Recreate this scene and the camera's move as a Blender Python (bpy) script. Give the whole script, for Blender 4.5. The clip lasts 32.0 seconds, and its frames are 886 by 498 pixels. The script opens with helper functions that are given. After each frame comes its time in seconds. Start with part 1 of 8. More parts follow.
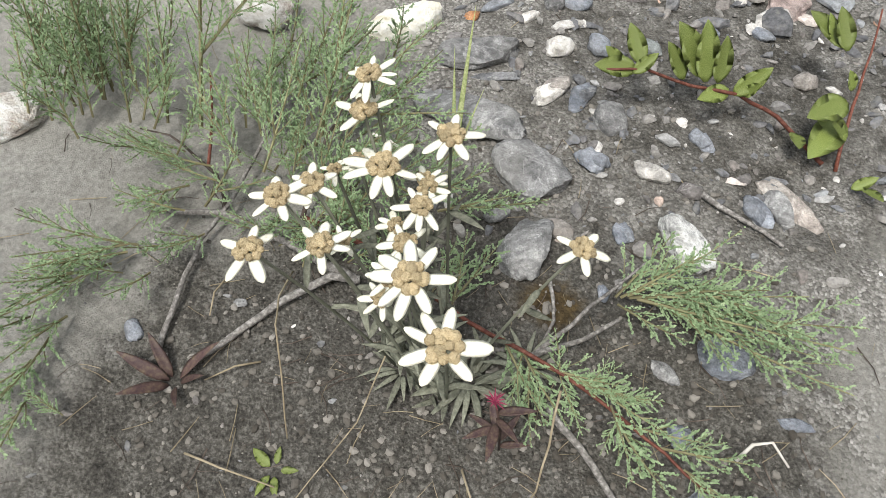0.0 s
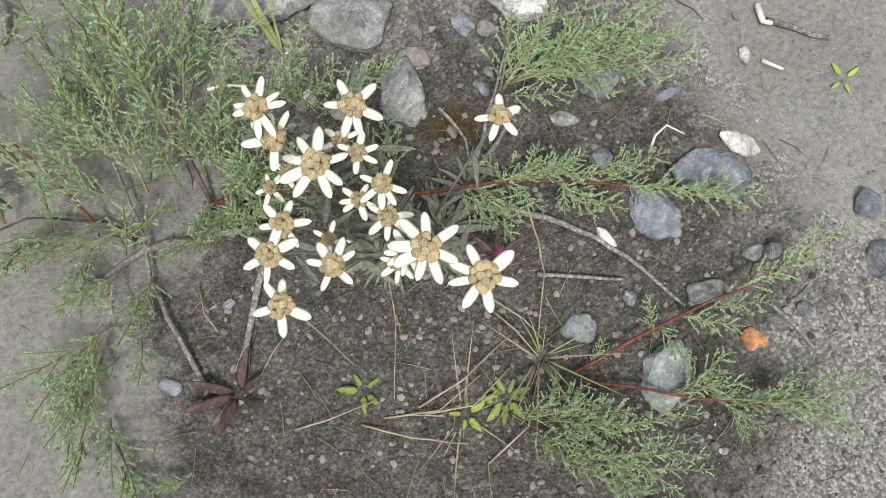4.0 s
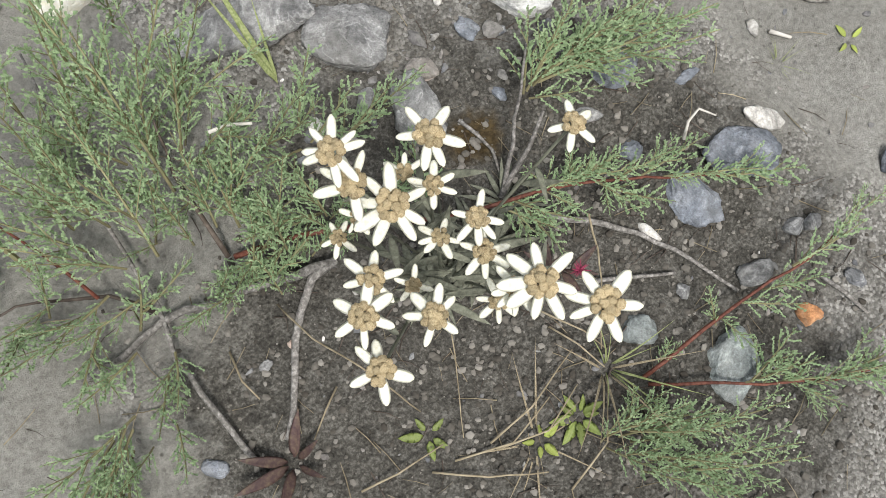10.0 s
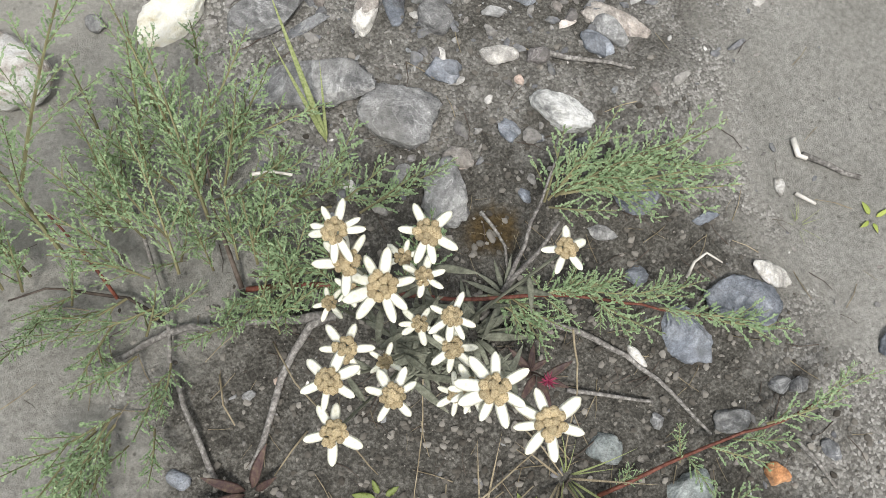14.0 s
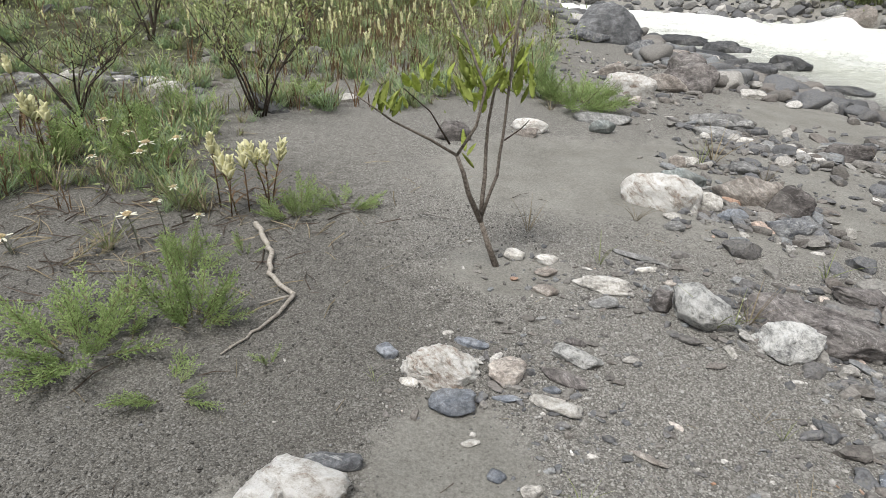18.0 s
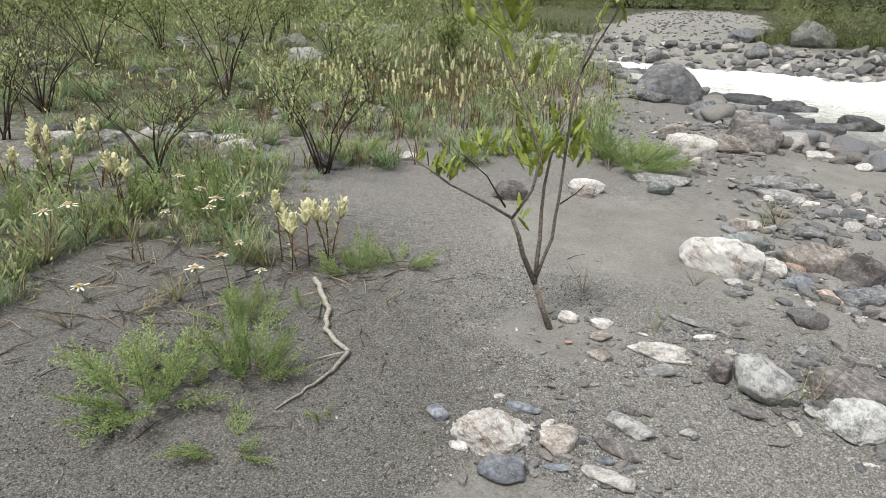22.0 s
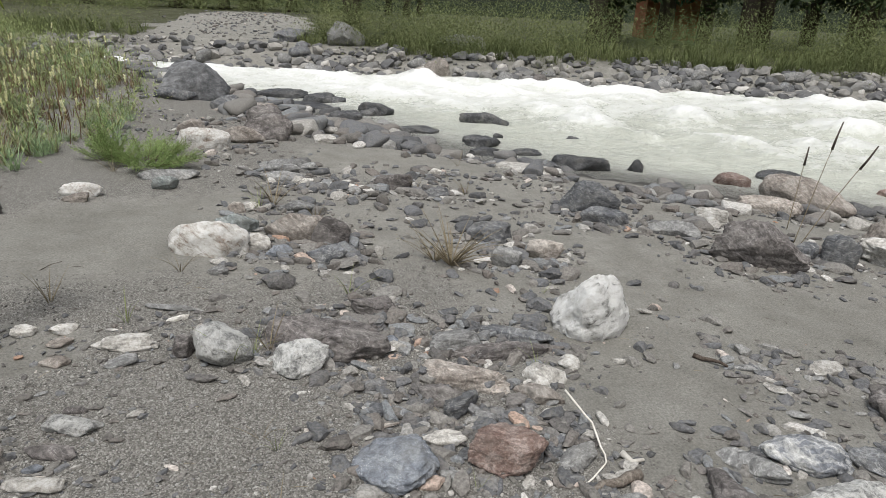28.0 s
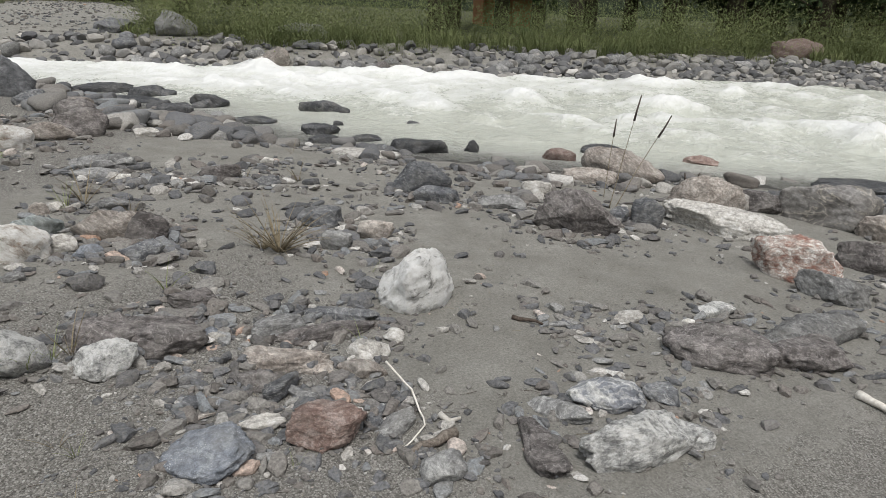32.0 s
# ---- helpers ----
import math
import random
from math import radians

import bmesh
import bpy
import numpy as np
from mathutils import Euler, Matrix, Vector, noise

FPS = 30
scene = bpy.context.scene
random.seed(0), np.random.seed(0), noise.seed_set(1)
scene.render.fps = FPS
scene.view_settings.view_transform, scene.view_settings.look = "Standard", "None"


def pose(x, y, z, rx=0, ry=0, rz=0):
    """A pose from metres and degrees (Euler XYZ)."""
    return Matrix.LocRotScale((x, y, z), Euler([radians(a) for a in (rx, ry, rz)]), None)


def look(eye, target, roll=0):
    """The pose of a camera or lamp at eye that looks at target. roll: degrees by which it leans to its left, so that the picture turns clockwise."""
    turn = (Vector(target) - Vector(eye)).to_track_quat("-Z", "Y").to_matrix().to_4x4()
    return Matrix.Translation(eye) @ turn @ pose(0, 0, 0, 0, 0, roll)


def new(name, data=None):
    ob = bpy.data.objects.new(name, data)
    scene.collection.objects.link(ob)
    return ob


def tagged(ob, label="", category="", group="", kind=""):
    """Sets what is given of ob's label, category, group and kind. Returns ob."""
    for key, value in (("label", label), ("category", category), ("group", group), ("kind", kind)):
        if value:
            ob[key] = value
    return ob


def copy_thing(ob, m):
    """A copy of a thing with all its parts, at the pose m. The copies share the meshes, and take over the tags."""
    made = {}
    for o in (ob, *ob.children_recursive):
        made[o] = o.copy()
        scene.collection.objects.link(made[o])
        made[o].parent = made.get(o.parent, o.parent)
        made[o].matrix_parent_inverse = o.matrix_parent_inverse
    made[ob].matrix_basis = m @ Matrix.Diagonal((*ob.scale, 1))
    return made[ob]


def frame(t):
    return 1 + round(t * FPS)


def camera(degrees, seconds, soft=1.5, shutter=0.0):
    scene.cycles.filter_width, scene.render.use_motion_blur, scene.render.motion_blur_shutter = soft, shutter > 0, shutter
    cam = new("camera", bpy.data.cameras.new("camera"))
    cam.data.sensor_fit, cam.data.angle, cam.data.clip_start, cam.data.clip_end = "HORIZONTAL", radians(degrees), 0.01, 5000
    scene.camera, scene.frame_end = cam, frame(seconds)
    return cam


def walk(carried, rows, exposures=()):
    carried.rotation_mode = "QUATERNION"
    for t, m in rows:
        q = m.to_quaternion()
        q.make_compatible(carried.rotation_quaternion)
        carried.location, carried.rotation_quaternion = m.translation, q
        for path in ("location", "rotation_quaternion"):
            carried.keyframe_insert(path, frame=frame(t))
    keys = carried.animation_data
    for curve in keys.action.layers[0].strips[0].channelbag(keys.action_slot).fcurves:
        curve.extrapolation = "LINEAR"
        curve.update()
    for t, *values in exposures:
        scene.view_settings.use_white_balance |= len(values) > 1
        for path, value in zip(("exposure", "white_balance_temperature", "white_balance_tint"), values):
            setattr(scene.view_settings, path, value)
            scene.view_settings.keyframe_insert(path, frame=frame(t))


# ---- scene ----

cam = camera(67.3, 32.0, soft=0.8)
PATH = [
    (0, (0.132, -0.154, 0.612), (0.009, 0.96, -1.044), -1.7),
    (0.5, (0.113, -0.154, 0.621), (0.109, 0.871, -1.096), -7.0),
    (1, (0.093, -0.125, 0.626), (0.216, 0.823, -1.131), -8.3),
    (1.5, (0.086, -0.09, 0.643), (0.285, 0.815, -1.129), -7.5),
    (2, (0.091, -0.049, 0.644), (0.265, 0.674, -1.213), -7.7),
    (2.5, (0.076, 0.027, 0.631), (0.249, 0.688, -1.249), -0.3),
    (3, (0.037, 0.03, 0.667), (0.174, 0.516, -1.268), -4.4),
    (3.5, (0.075, -0.027, 0.748), (0.171, 0.296, -1.224), -11.0),
    (5.5, (0.017, 0.053, 0.704), (0.249, 0.266, -1.271), 1.7),
    (6, (0.001, 0.086, 0.698), (0.26, 0.296, -1.273), 6.2),
    (6.5, (0.006, 0.087, 0.693), (0.275, 0.278, -1.279), 10.2),
    (7, (0.004, 0.086, 0.691), (0.286, 0.271, -1.281), 13.5),
    (7.5, (0.006, 0.092, 0.689), (0.298, 0.262, -1.282), 16.8),
    (8, (0.007, 0.084, 0.69), (0.295, 0.255, -1.282), 16.6),
    (8.5, (0.006, 0.083, 0.69), (0.289, 0.246, -1.283), 17.4),
    (9, (0.006, 0.081, 0.69), (0.291, 0.234, -1.283), 18.9),
    (9.5, (0.003, 0.081, 0.695), (0.284, 0.23, -1.28), 18.9),
    (10, (-0.002, 0.08, 0.693), (0.276, 0.229, -1.282), 18.6),
    (10.5, (-0.008, 0.078, 0.694), (0.28, 0.229, -1.279), 19.0),
    (11, (-0.005, 0.076, 0.697), (0.291, 0.229, -1.275), 19.2),
    (11.5, (-0.001, 0.078, 0.694), (0.292, 0.227, -1.279), 19.7),
    (12, (0.004, 0.08, 0.694), (0.296, 0.225, -1.279), 20.1),
    (12.5, (0.003, 0.08, 0.698), (0.3, 0.231, -1.274), 19.1),
    (13, (0.004, 0.083, 0.722), (0.288, 0.248, -1.251), 17.0),
    (13.5, (0.023, 0.072, 0.763), (0.315, 0.275, -1.206), 17.3),
    (15.5, (0.058, 0.099, 0.635), (0.032, 1.168, -1.055), -3.5),
    (16, (0.007, 0.16, 0.697), (-0.036, 1.412, -0.861), -0.9),
    (16.5, (0.001, 0.187, 0.74), (-0.098, 1.546, -0.724), -1.5),
    (17, (0.019, 0.209, 0.812), (-0.148, 1.786, -0.407), -2.4),
    (17.5, (0.02, 0.209, 0.86), (-0.207, 1.917, -0.155), -1.6),
    (18, (0.006, 0.193, 0.897), (-0.307, 1.974, 0.044), 1.7),
    (18.5, (0.005, 0.194, 0.905), (-0.429, 2.0, 0.165), 1.3),
    (19, (0.009, 0.192, 0.907), (-0.491, 1.991, 0.191), 0.7),
    (19.5, (0.016, 0.191, 0.915), (-0.503, 1.988, 0.206), 0.1),
    (20, (0.009, 0.19, 0.922), (-0.498, 1.995, 0.225), 1.0),
    (20.5, (0.006, 0.188, 0.924), (-0.497, 1.998, 0.238), 1.4),
    (21, (-0.001, 0.187, 0.926), (-0.501, 1.996, 0.237), 1.8),
    (21.5, (0.004, 0.189, 0.925), (-0.488, 1.994, 0.219), 1.8),
    (22, (0.011, 0.186, 0.926), (-0.482, 1.988, 0.212), 1.1),
    (22.5, (0.016, 0.187, 0.922), (-0.47, 1.988, 0.201), 0.8),
    (23, (0.039, 0.19, 0.932), (-0.389, 2.005, 0.209), 0.9),
    (23.5, (0.061, 0.193, 0.938), (-0.261, 2.037, 0.234), 1.3),
    (24, (0.087, 0.19, 0.933), (-0.155, 2.05, 0.238), 1.6),
    (24.5, (0.108, 0.189, 0.939), (-0.05, 2.06, 0.251), 1.6),
    (25, (0.135, 0.186, 0.94), (0.062, 2.061, 0.249), 1.7),
    (25.5, (0.174, 0.177, 0.947), (0.191, 2.049, 0.243), 1.6),
    (27.5, (0.351, 0.13, 0.909), (0.856, 1.938, 0.218), 3.3),
    (28, (0.423, 0.101, 0.911), (1.046, 1.878, 0.236), 2.6),
    (28.5, (0.486, 0.068, 0.909), (1.267, 1.787, 0.251), 2.7),
    (29, (0.533, 0.037, 0.895), (1.478, 1.679, 0.253), 3.2),
    (29.5, (0.541, 0.036, 0.889), (1.561, 1.631, 0.243), 2.9),
    (30, (0.546, 0.032, 0.891), (1.572, 1.621, 0.241), 2.5),
    (30.5, (0.546, 0.031, 0.884), (1.563, 1.623, 0.228), 2.3),
    (31, (0.54, 0.033, 0.88), (1.547, 1.626, 0.211), 2.4),
    (31.5, (0.54, 0.028, 0.878), (1.534, 1.625, 0.198), 2.5),
    (32, (0.534, 0.024, 0.887), (1.521, 1.623, 0.202), 2.4),
]
EXPOSURES = [(0, 0.7), (3, 0.62), (15.8, 0.6), (17.2, 0.17), (18.5, 0.46), (25, 0.42), (28, 0.05), (32, -0.1)]
walk(cam, [(t, look(eye, target, roll)) for t, eye, target, roll in PATH], EXPOSURES)

# ---- world and light: a bright overcast day ----
world = bpy.data.worlds.new("overcast_sky")
world.use_nodes = True
scene.world = world
wn = world.node_tree.nodes
sky = wn.new("ShaderNodeTexSky")
sky.sky_type, sky.sun_disc = "NISHITA", False
sky.sun_elevation, sky.sun_rotation = radians(52), radians(150)
sky.air_density, sky.dust_density, sky.ozone_density = 1.0, 6.0, 0.6
pale = wn.new("ShaderNodeMix")
pale.data_type = "RGBA"
pale.inputs["Factor"].default_value = 0.75
pale.inputs["B"].default_value = (7.3, 7.65, 8.1, 1)
world.node_tree.links.new(sky.outputs[0], pale.inputs["A"])
world.node_tree.links.new(pale.outputs["Result"], wn["Background"].inputs["Color"])
wn["Background"].inputs["Strength"].default_value = 0.1
sun = new("sun", bpy.data.lights.new("sun", "SUN"))
sun.data.energy, sun.data.angle, sun.data.color = 2.4, radians(14), (1.0, 0.97, 0.925)
sun.matrix_world = look((0, 0, 8), (1.9, 3.2, 0))

# ---- materials ----


class Nodes:
    """Short forms for building a node material."""

    def __init__(self, name):
        self.m = bpy.data.materials.new(name)
        self.m.use_nodes = True
        self.tree = self.m.node_tree
        self.bsdf = self.tree.nodes["Principled BSDF"]
        self.coord = self.add("ShaderNodeTexCoord").outputs["Object"]

    def add(self, kind, **settings):
        n = self.tree.nodes.new(kind)
        for k, v in settings.items():
            if k in n.inputs:
                n.inputs[k].default_value = v
        return n

    def link(self, a, b):
        self.tree.links.new(a, b)

    def noise(self, scale, detail=4.0, rough=0.6, distortion=0.0, coord=None):
        n = self.add("ShaderNodeTexNoise", Scale=scale, Detail=detail, Roughness=rough, Distortion=distortion)
        self.link(coord or self.coord, n.inputs["Vector"])
        return n.outputs["Fac"]

    def voronoi(self, scale, out="Distance", coord=None):
        n = self.add("ShaderNodeTexVoronoi", Scale=scale)
        self.link(coord or self.coord, n.inputs["Vector"])
        return n.outputs[out]

    def ramp(self, fac, *stops):
        n = self.add("ShaderNodeValToRGB")
        e = n.color_ramp.elements
        while len(e) < len(stops):
            e.new(0.5)
        for el, (p, c) in zip(e, stops):
            el.position = p
            el.color = (*c, 1) if isinstance(c, tuple) else (c, c, c, 1)
        self.link(fac, n.inputs[0])
        return n.outputs[0]

    def mix(self, fac, a, b, blend="MIX"):
        n = self.add("ShaderNodeMix")
        n.data_type, n.blend_type = "RGBA", blend
        for v, s in ((fac, n.inputs["Factor"]), (a, n.inputs["A"]), (b, n.inputs["B"])):
            if isinstance(v, (int, float)):
                s.default_value = v
            elif isinstance(v, tuple):
                s.default_value = (*v, 1)
            else:
                self.link(v, s)
        return n.outputs["Result"]

    def math(self, op, a, b=0.0):
        n = self.add("ShaderNodeMath")
        n.operation = op
        for v, s in ((a, n.inputs[0]), (b, n.inputs[1])):
            if isinstance(v, (int, float)):
                s.default_value = v
            else:
                self.link(v, s)
        return n.outputs[0]

    def random(self, island=False):
        if island:
            return self.add("ShaderNodeNewGeometry").outputs["Random Per Island"]
        return self.add("ShaderNodeObjectInfo").outputs["Random"]

    def attr(self, name):
        n = self.add("ShaderNodeAttribute")
        n.attribute_name = name
        return n.outputs["Fac"]

    def shade(self, colour, spread, fac):
        """The colour made up to spread lighter or darker by fac."""
        v = self.math("MULTIPLY_ADD", fac, 2 * spread)
        v.node.inputs[2].default_value = 1 - spread
        n = self.add("ShaderNodeHueSaturation")
        self.link(colour, n.inputs["Color"])
        self.link(v, n.inputs["Value"])
        return n.outputs[0]

    def bump(self, height, strength, distance=0.002, after=None):
        n = self.add("ShaderNodeBump", Strength=strength, Distance=distance)
        self.link(height, n.inputs["Height"])
        if after:
            self.link(after, n.inputs["Normal"])
        return n.outputs[0]

    def done(self, colour, rough=0.8, normal=None, spec=0.3):
        if isinstance(colour, tuple):
            self.bsdf.inputs["Base Color"].default_value = (*colour, 1)
        else:
            self.link(colour, self.bsdf.inputs["Base Color"])
        if isinstance(rough, (int, float)):
            self.bsdf.inputs["Roughness"].default_value = rough
        else:
            self.link(rough, self.bsdf.inputs["Roughness"])
        self.bsdf.inputs["Specular IOR Level"].default_value = spec
        if normal:
            self.link(normal, self.bsdf.inputs["Normal"])
        return self.m


def stone_material(name, dark, mid, light, vein=None, stripes=0.0, scale=14.0, spread=0.22, island=False, specks=None, rough=0.75, relief_depth=0.009, dust=0.3, bias=0.0, layer=0.45):
    """Rock: cloudy body, folded layers, fine grain, an optional net of veins, bands or specks."""
    n = Nodes(name)
    r = n.random(island)
    shift = n.add("ShaderNodeVectorMath")
    shift.operation = "ADD"
    far = n.add("ShaderNodeCombineXYZ")
    n.link(n.math("MULTIPLY", r, 37.0), far.inputs[0])
    n.link(n.math("MULTIPLY", r, 91.0), far.inputs[1])
    n.link(n.coord, shift.inputs[0])
    n.link(far.outputs[0], shift.inputs[1])
    c = shift.outputs[0]
    tilt = n.add("ShaderNodeVectorRotate", Axis=(0.3, 0.2, 1.0))
    n.link(n.coord, tilt.inputs["Vector"])
    n.link(n.math("MULTIPLY", r, 40.0), tilt.inputs["Angle"])
    layers = n.add("ShaderNodeVectorMath")
    layers.operation = "MULTIPLY_ADD"
    layers.inputs[1].default_value = (1.0, 1.7, 3.0)
    n.link(tilt.outputs[0], layers.inputs[0])
    n.link(far.outputs[0], layers.inputs[2])
    flow = layers.outputs[0]
    streak = n.noise(scale * 0.9, 8, 0.68, 1.4, flow)
    cloud = n.mix(0.55, n.noise(scale * 0.8, 6, 0.62, 0.5, c), streak)
    col = n.ramp(cloud, (0.4 - bias, dark), (0.5 - bias, mid), (0.6 - bias, light))
    if stripes:
        w = n.add("ShaderNodeTexWave", Scale=stripes, Distortion=9.0, Detail=4.0)
        w.bands_direction = "Y"
        w.inputs["Detail Scale"].default_value = 1.5
        n.link(c, w.inputs["Vector"])
        col = n.mix(n.ramp(w.outputs["Fac"], (0.6, 0.0), (0.95, 0.32)), col, light)
    if vein:
        v = n.noise(scale * 0.55, 5, 0.6, 1.2, flow)
        line = n.ramp(n.math("ABSOLUTE", n.math("SUBTRACT", v, 0.5)), (0.0, 0.5), (0.02, 0.0))
        col = n.mix(line, col, vein)
    if specks:
        s = n.voronoi(260.0, "Distance", c)
        patch = n.ramp(n.noise(scale, 3, 0.5, 0.0, c), (0.42, 0.0), (0.62, 1.0))
        col = n.mix(n.math("MULTIPLY", n.ramp(s, (0.12, 1.0), (0.3, 0.0)), patch), col, specks)
    bands = n.noise(scale * 2.6, 6, 0.7, 0.9, flow)
    col = n.mix(layer, col, n.ramp(bands, (0.36, 0.2), (0.5, 0.5), (0.64, 0.82)), "OVERLAY")
    grain = n.noise(420.0, 3, 0.7, 0.0, c)
    col = n.mix(0.35, col, n.ramp(grain, (0.34, 0.25), (0.66, 0.78)), "OVERLAY")
    fine = n.noise(scale * 5, 7, 0.72, 0.6, c)
    col = n.mix(0.45, col, n.ramp(fine, (0.38, 0.16), (0.5, 0.5), (0.62, 0.84)), "OVERLAY")
    silt = n.ramp(n.noise(scale * 0.6, 4, 0.6, 0.0, c), (0.5, 0.0), (0.66, dust))
    col = n.mix(silt, col, (0.25, 0.243, 0.22))
    col = n.shade(col, spread, r)
    h = n.mix(0.3, n.mix(0.5, n.mix(0.5, fine, bands), n.noise(70.0, 5, 0.65, 0.0, c)), grain)
    return n.done(col, rough, n.bump(h, 1.0, relief_depth), 0.35)


STONES = {
    "slate": stone_material("slate", (0.075, 0.079, 0.088), (0.135, 0.14, 0.15), (0.24, 0.245, 0.25), vein=(0.46, 0.46, 0.44)),
    "blue": stone_material("blue_grey_rock", (0.13, 0.145, 0.17), (0.2, 0.217, 0.245), (0.29, 0.305, 0.33)),
    "grey": stone_material("grey_rock", (0.14, 0.14, 0.14), (0.22, 0.22, 0.217), (0.32, 0.32, 0.312), vein=(0.46, 0.46, 0.45)),
    "green": stone_material("green_grey_rock", (0.15, 0.17, 0.17), (0.23, 0.255, 0.25), (0.34, 0.365, 0.355)),
    "wet": stone_material("wet_dark_rock", (0.04, 0.042, 0.045), (0.07, 0.072, 0.076), (0.13, 0.13, 0.132), rough=0.35),
    "pale": stone_material("pale_rock", (0.34, 0.325, 0.3), (0.52, 0.5, 0.465), (0.68, 0.665, 0.63), dust=0.2),
    "chalk": stone_material("grey_white_marble", (0.19, 0.19, 0.19), (0.5, 0.5, 0.485), (0.82, 0.815, 0.79), scale=20, relief_depth=0.018, dust=0.15, bias=0.02),
    "marble": stone_material("white_pink_marble", (0.36, 0.285, 0.23), (0.68, 0.655, 0.615), (0.87, 0.86, 0.835), scale=18, relief_depth=0.018, dust=0.2, bias=0.02, layer=0.4, spread=0.08),
    "rusty": stone_material("white_rust_stained_rock", (0.4, 0.21, 0.085), (0.78, 0.64, 0.5), (0.93, 0.91, 0.87), scale=10, relief_depth=0.014, dust=0.1, bias=0.03, layer=0.35, spread=0.04),
    "cream": stone_material("cream_white_rock", (0.62, 0.54, 0.38), (0.85, 0.82, 0.68), (0.93, 0.92, 0.84), scale=14, relief_depth=0.012, dust=0.1, bias=0.04, layer=0.3, spread=0.04),
    "tan": stone_material("tan_rock", (0.19, 0.165, 0.145), (0.31, 0.275, 0.245), (0.46, 0.425, 0.39), vein=(0.5, 0.47, 0.43)),
    "brown": stone_material("dark_brown_grey_rock", (0.08, 0.072, 0.069), (0.15, 0.137, 0.132), (0.25, 0.23, 0.22), vein=(0.38, 0.36, 0.35)),
    "pink": stone_material("dull_pink_rock", (0.2, 0.155, 0.14), (0.29, 0.23, 0.21), (0.4, 0.34, 0.315)),
    "red": stone_material("red_granite", (0.16, 0.105, 0.09), (0.25, 0.18, 0.155), (0.4, 0.33, 0.3), scale=30, layer=0.3),
    "orange": stone_material("orange_rock", (0.32, 0.14, 0.06), (0.45, 0.22, 0.1), (0.5, 0.3, 0.18)),
    "striped": stone_material("banded_blue_rock", (0.12, 0.13, 0.15), (0.19, 0.2, 0.22), (0.6, 0.6, 0.58), stripes=21.0, scale=9),
    "speckle": stone_material("white_and_red_rock", (0.26, 0.13, 0.10), (0.42, 0.35, 0.31), (0.72, 0.7, 0.67), scale=20),
    "vein": stone_material("dark_veined_rock", (0.11, 0.105, 0.10), (0.19, 0.18, 0.17), (0.29, 0.28, 0.27), vein=(0.62, 0.57, 0.48), scale=5),
    "salt": stone_material("white_flecked_slate", (0.14, 0.155, 0.18), (0.185, 0.2, 0.225), (0.25, 0.265, 0.285), specks=(0.65, 0.66, 0.66), layer=0.2),
    "white": stone_material("rough_white_rock", (0.2, 0.195, 0.185), (0.76, 0.755, 0.735), (0.92, 0.92, 0.9), scale=13, spread=0.04, relief_depth=0.022, dust=0.05, bias=0.045, layer=0.6),
    "granite": stone_material("black_pitted_white_granite", (0.3, 0.28, 0.25), (0.6, 0.58, 0.54), (0.82, 0.81, 0.77), scale=12, specks=(0.06, 0.055, 0.05), spread=0.04, relief_depth=0.012, dust=0.1, layer=0.3),
    "boulder": stone_material("smooth_grey_boulder", (0.12, 0.125, 0.132), (0.19, 0.195, 0.205), (0.28, 0.285, 0.295), scale=4, relief_depth=0.02),
}

def pebble_material():
    n = Nodes("mixed_pebbles")
    r = n.random(True)
    tone = n.ramp(r, (0.0, (0.085, 0.086, 0.09)), (0.22, (0.15, 0.153, 0.16)), (0.4, (0.115, 0.105, 0.097)), (0.56, (0.23, 0.222, 0.208)), (0.72, (0.17, 0.152, 0.138)), (0.84, (0.2, 0.212, 0.222)), (0.93, (0.36, 0.345, 0.32)), (0.98, (0.58, 0.565, 0.54)), (1.0, (0.34, 0.2, 0.13)))
    col = n.mix(0.7, tone, n.ramp(n.noise(140.0, 6, 0.7), (0.36, 0.22), (0.64, 0.8)), "OVERLAY")
    col = n.mix(n.ramp(n.noise(60.0, 3), (0.52, 0.0), (0.64, 0.5)), col, (0.2, 0.194, 0.175))
    return n.done(col, 0.8, n.bump(n.noise(150.0, 4), 0.5, 0.002))


PEBBLES = pebble_material()


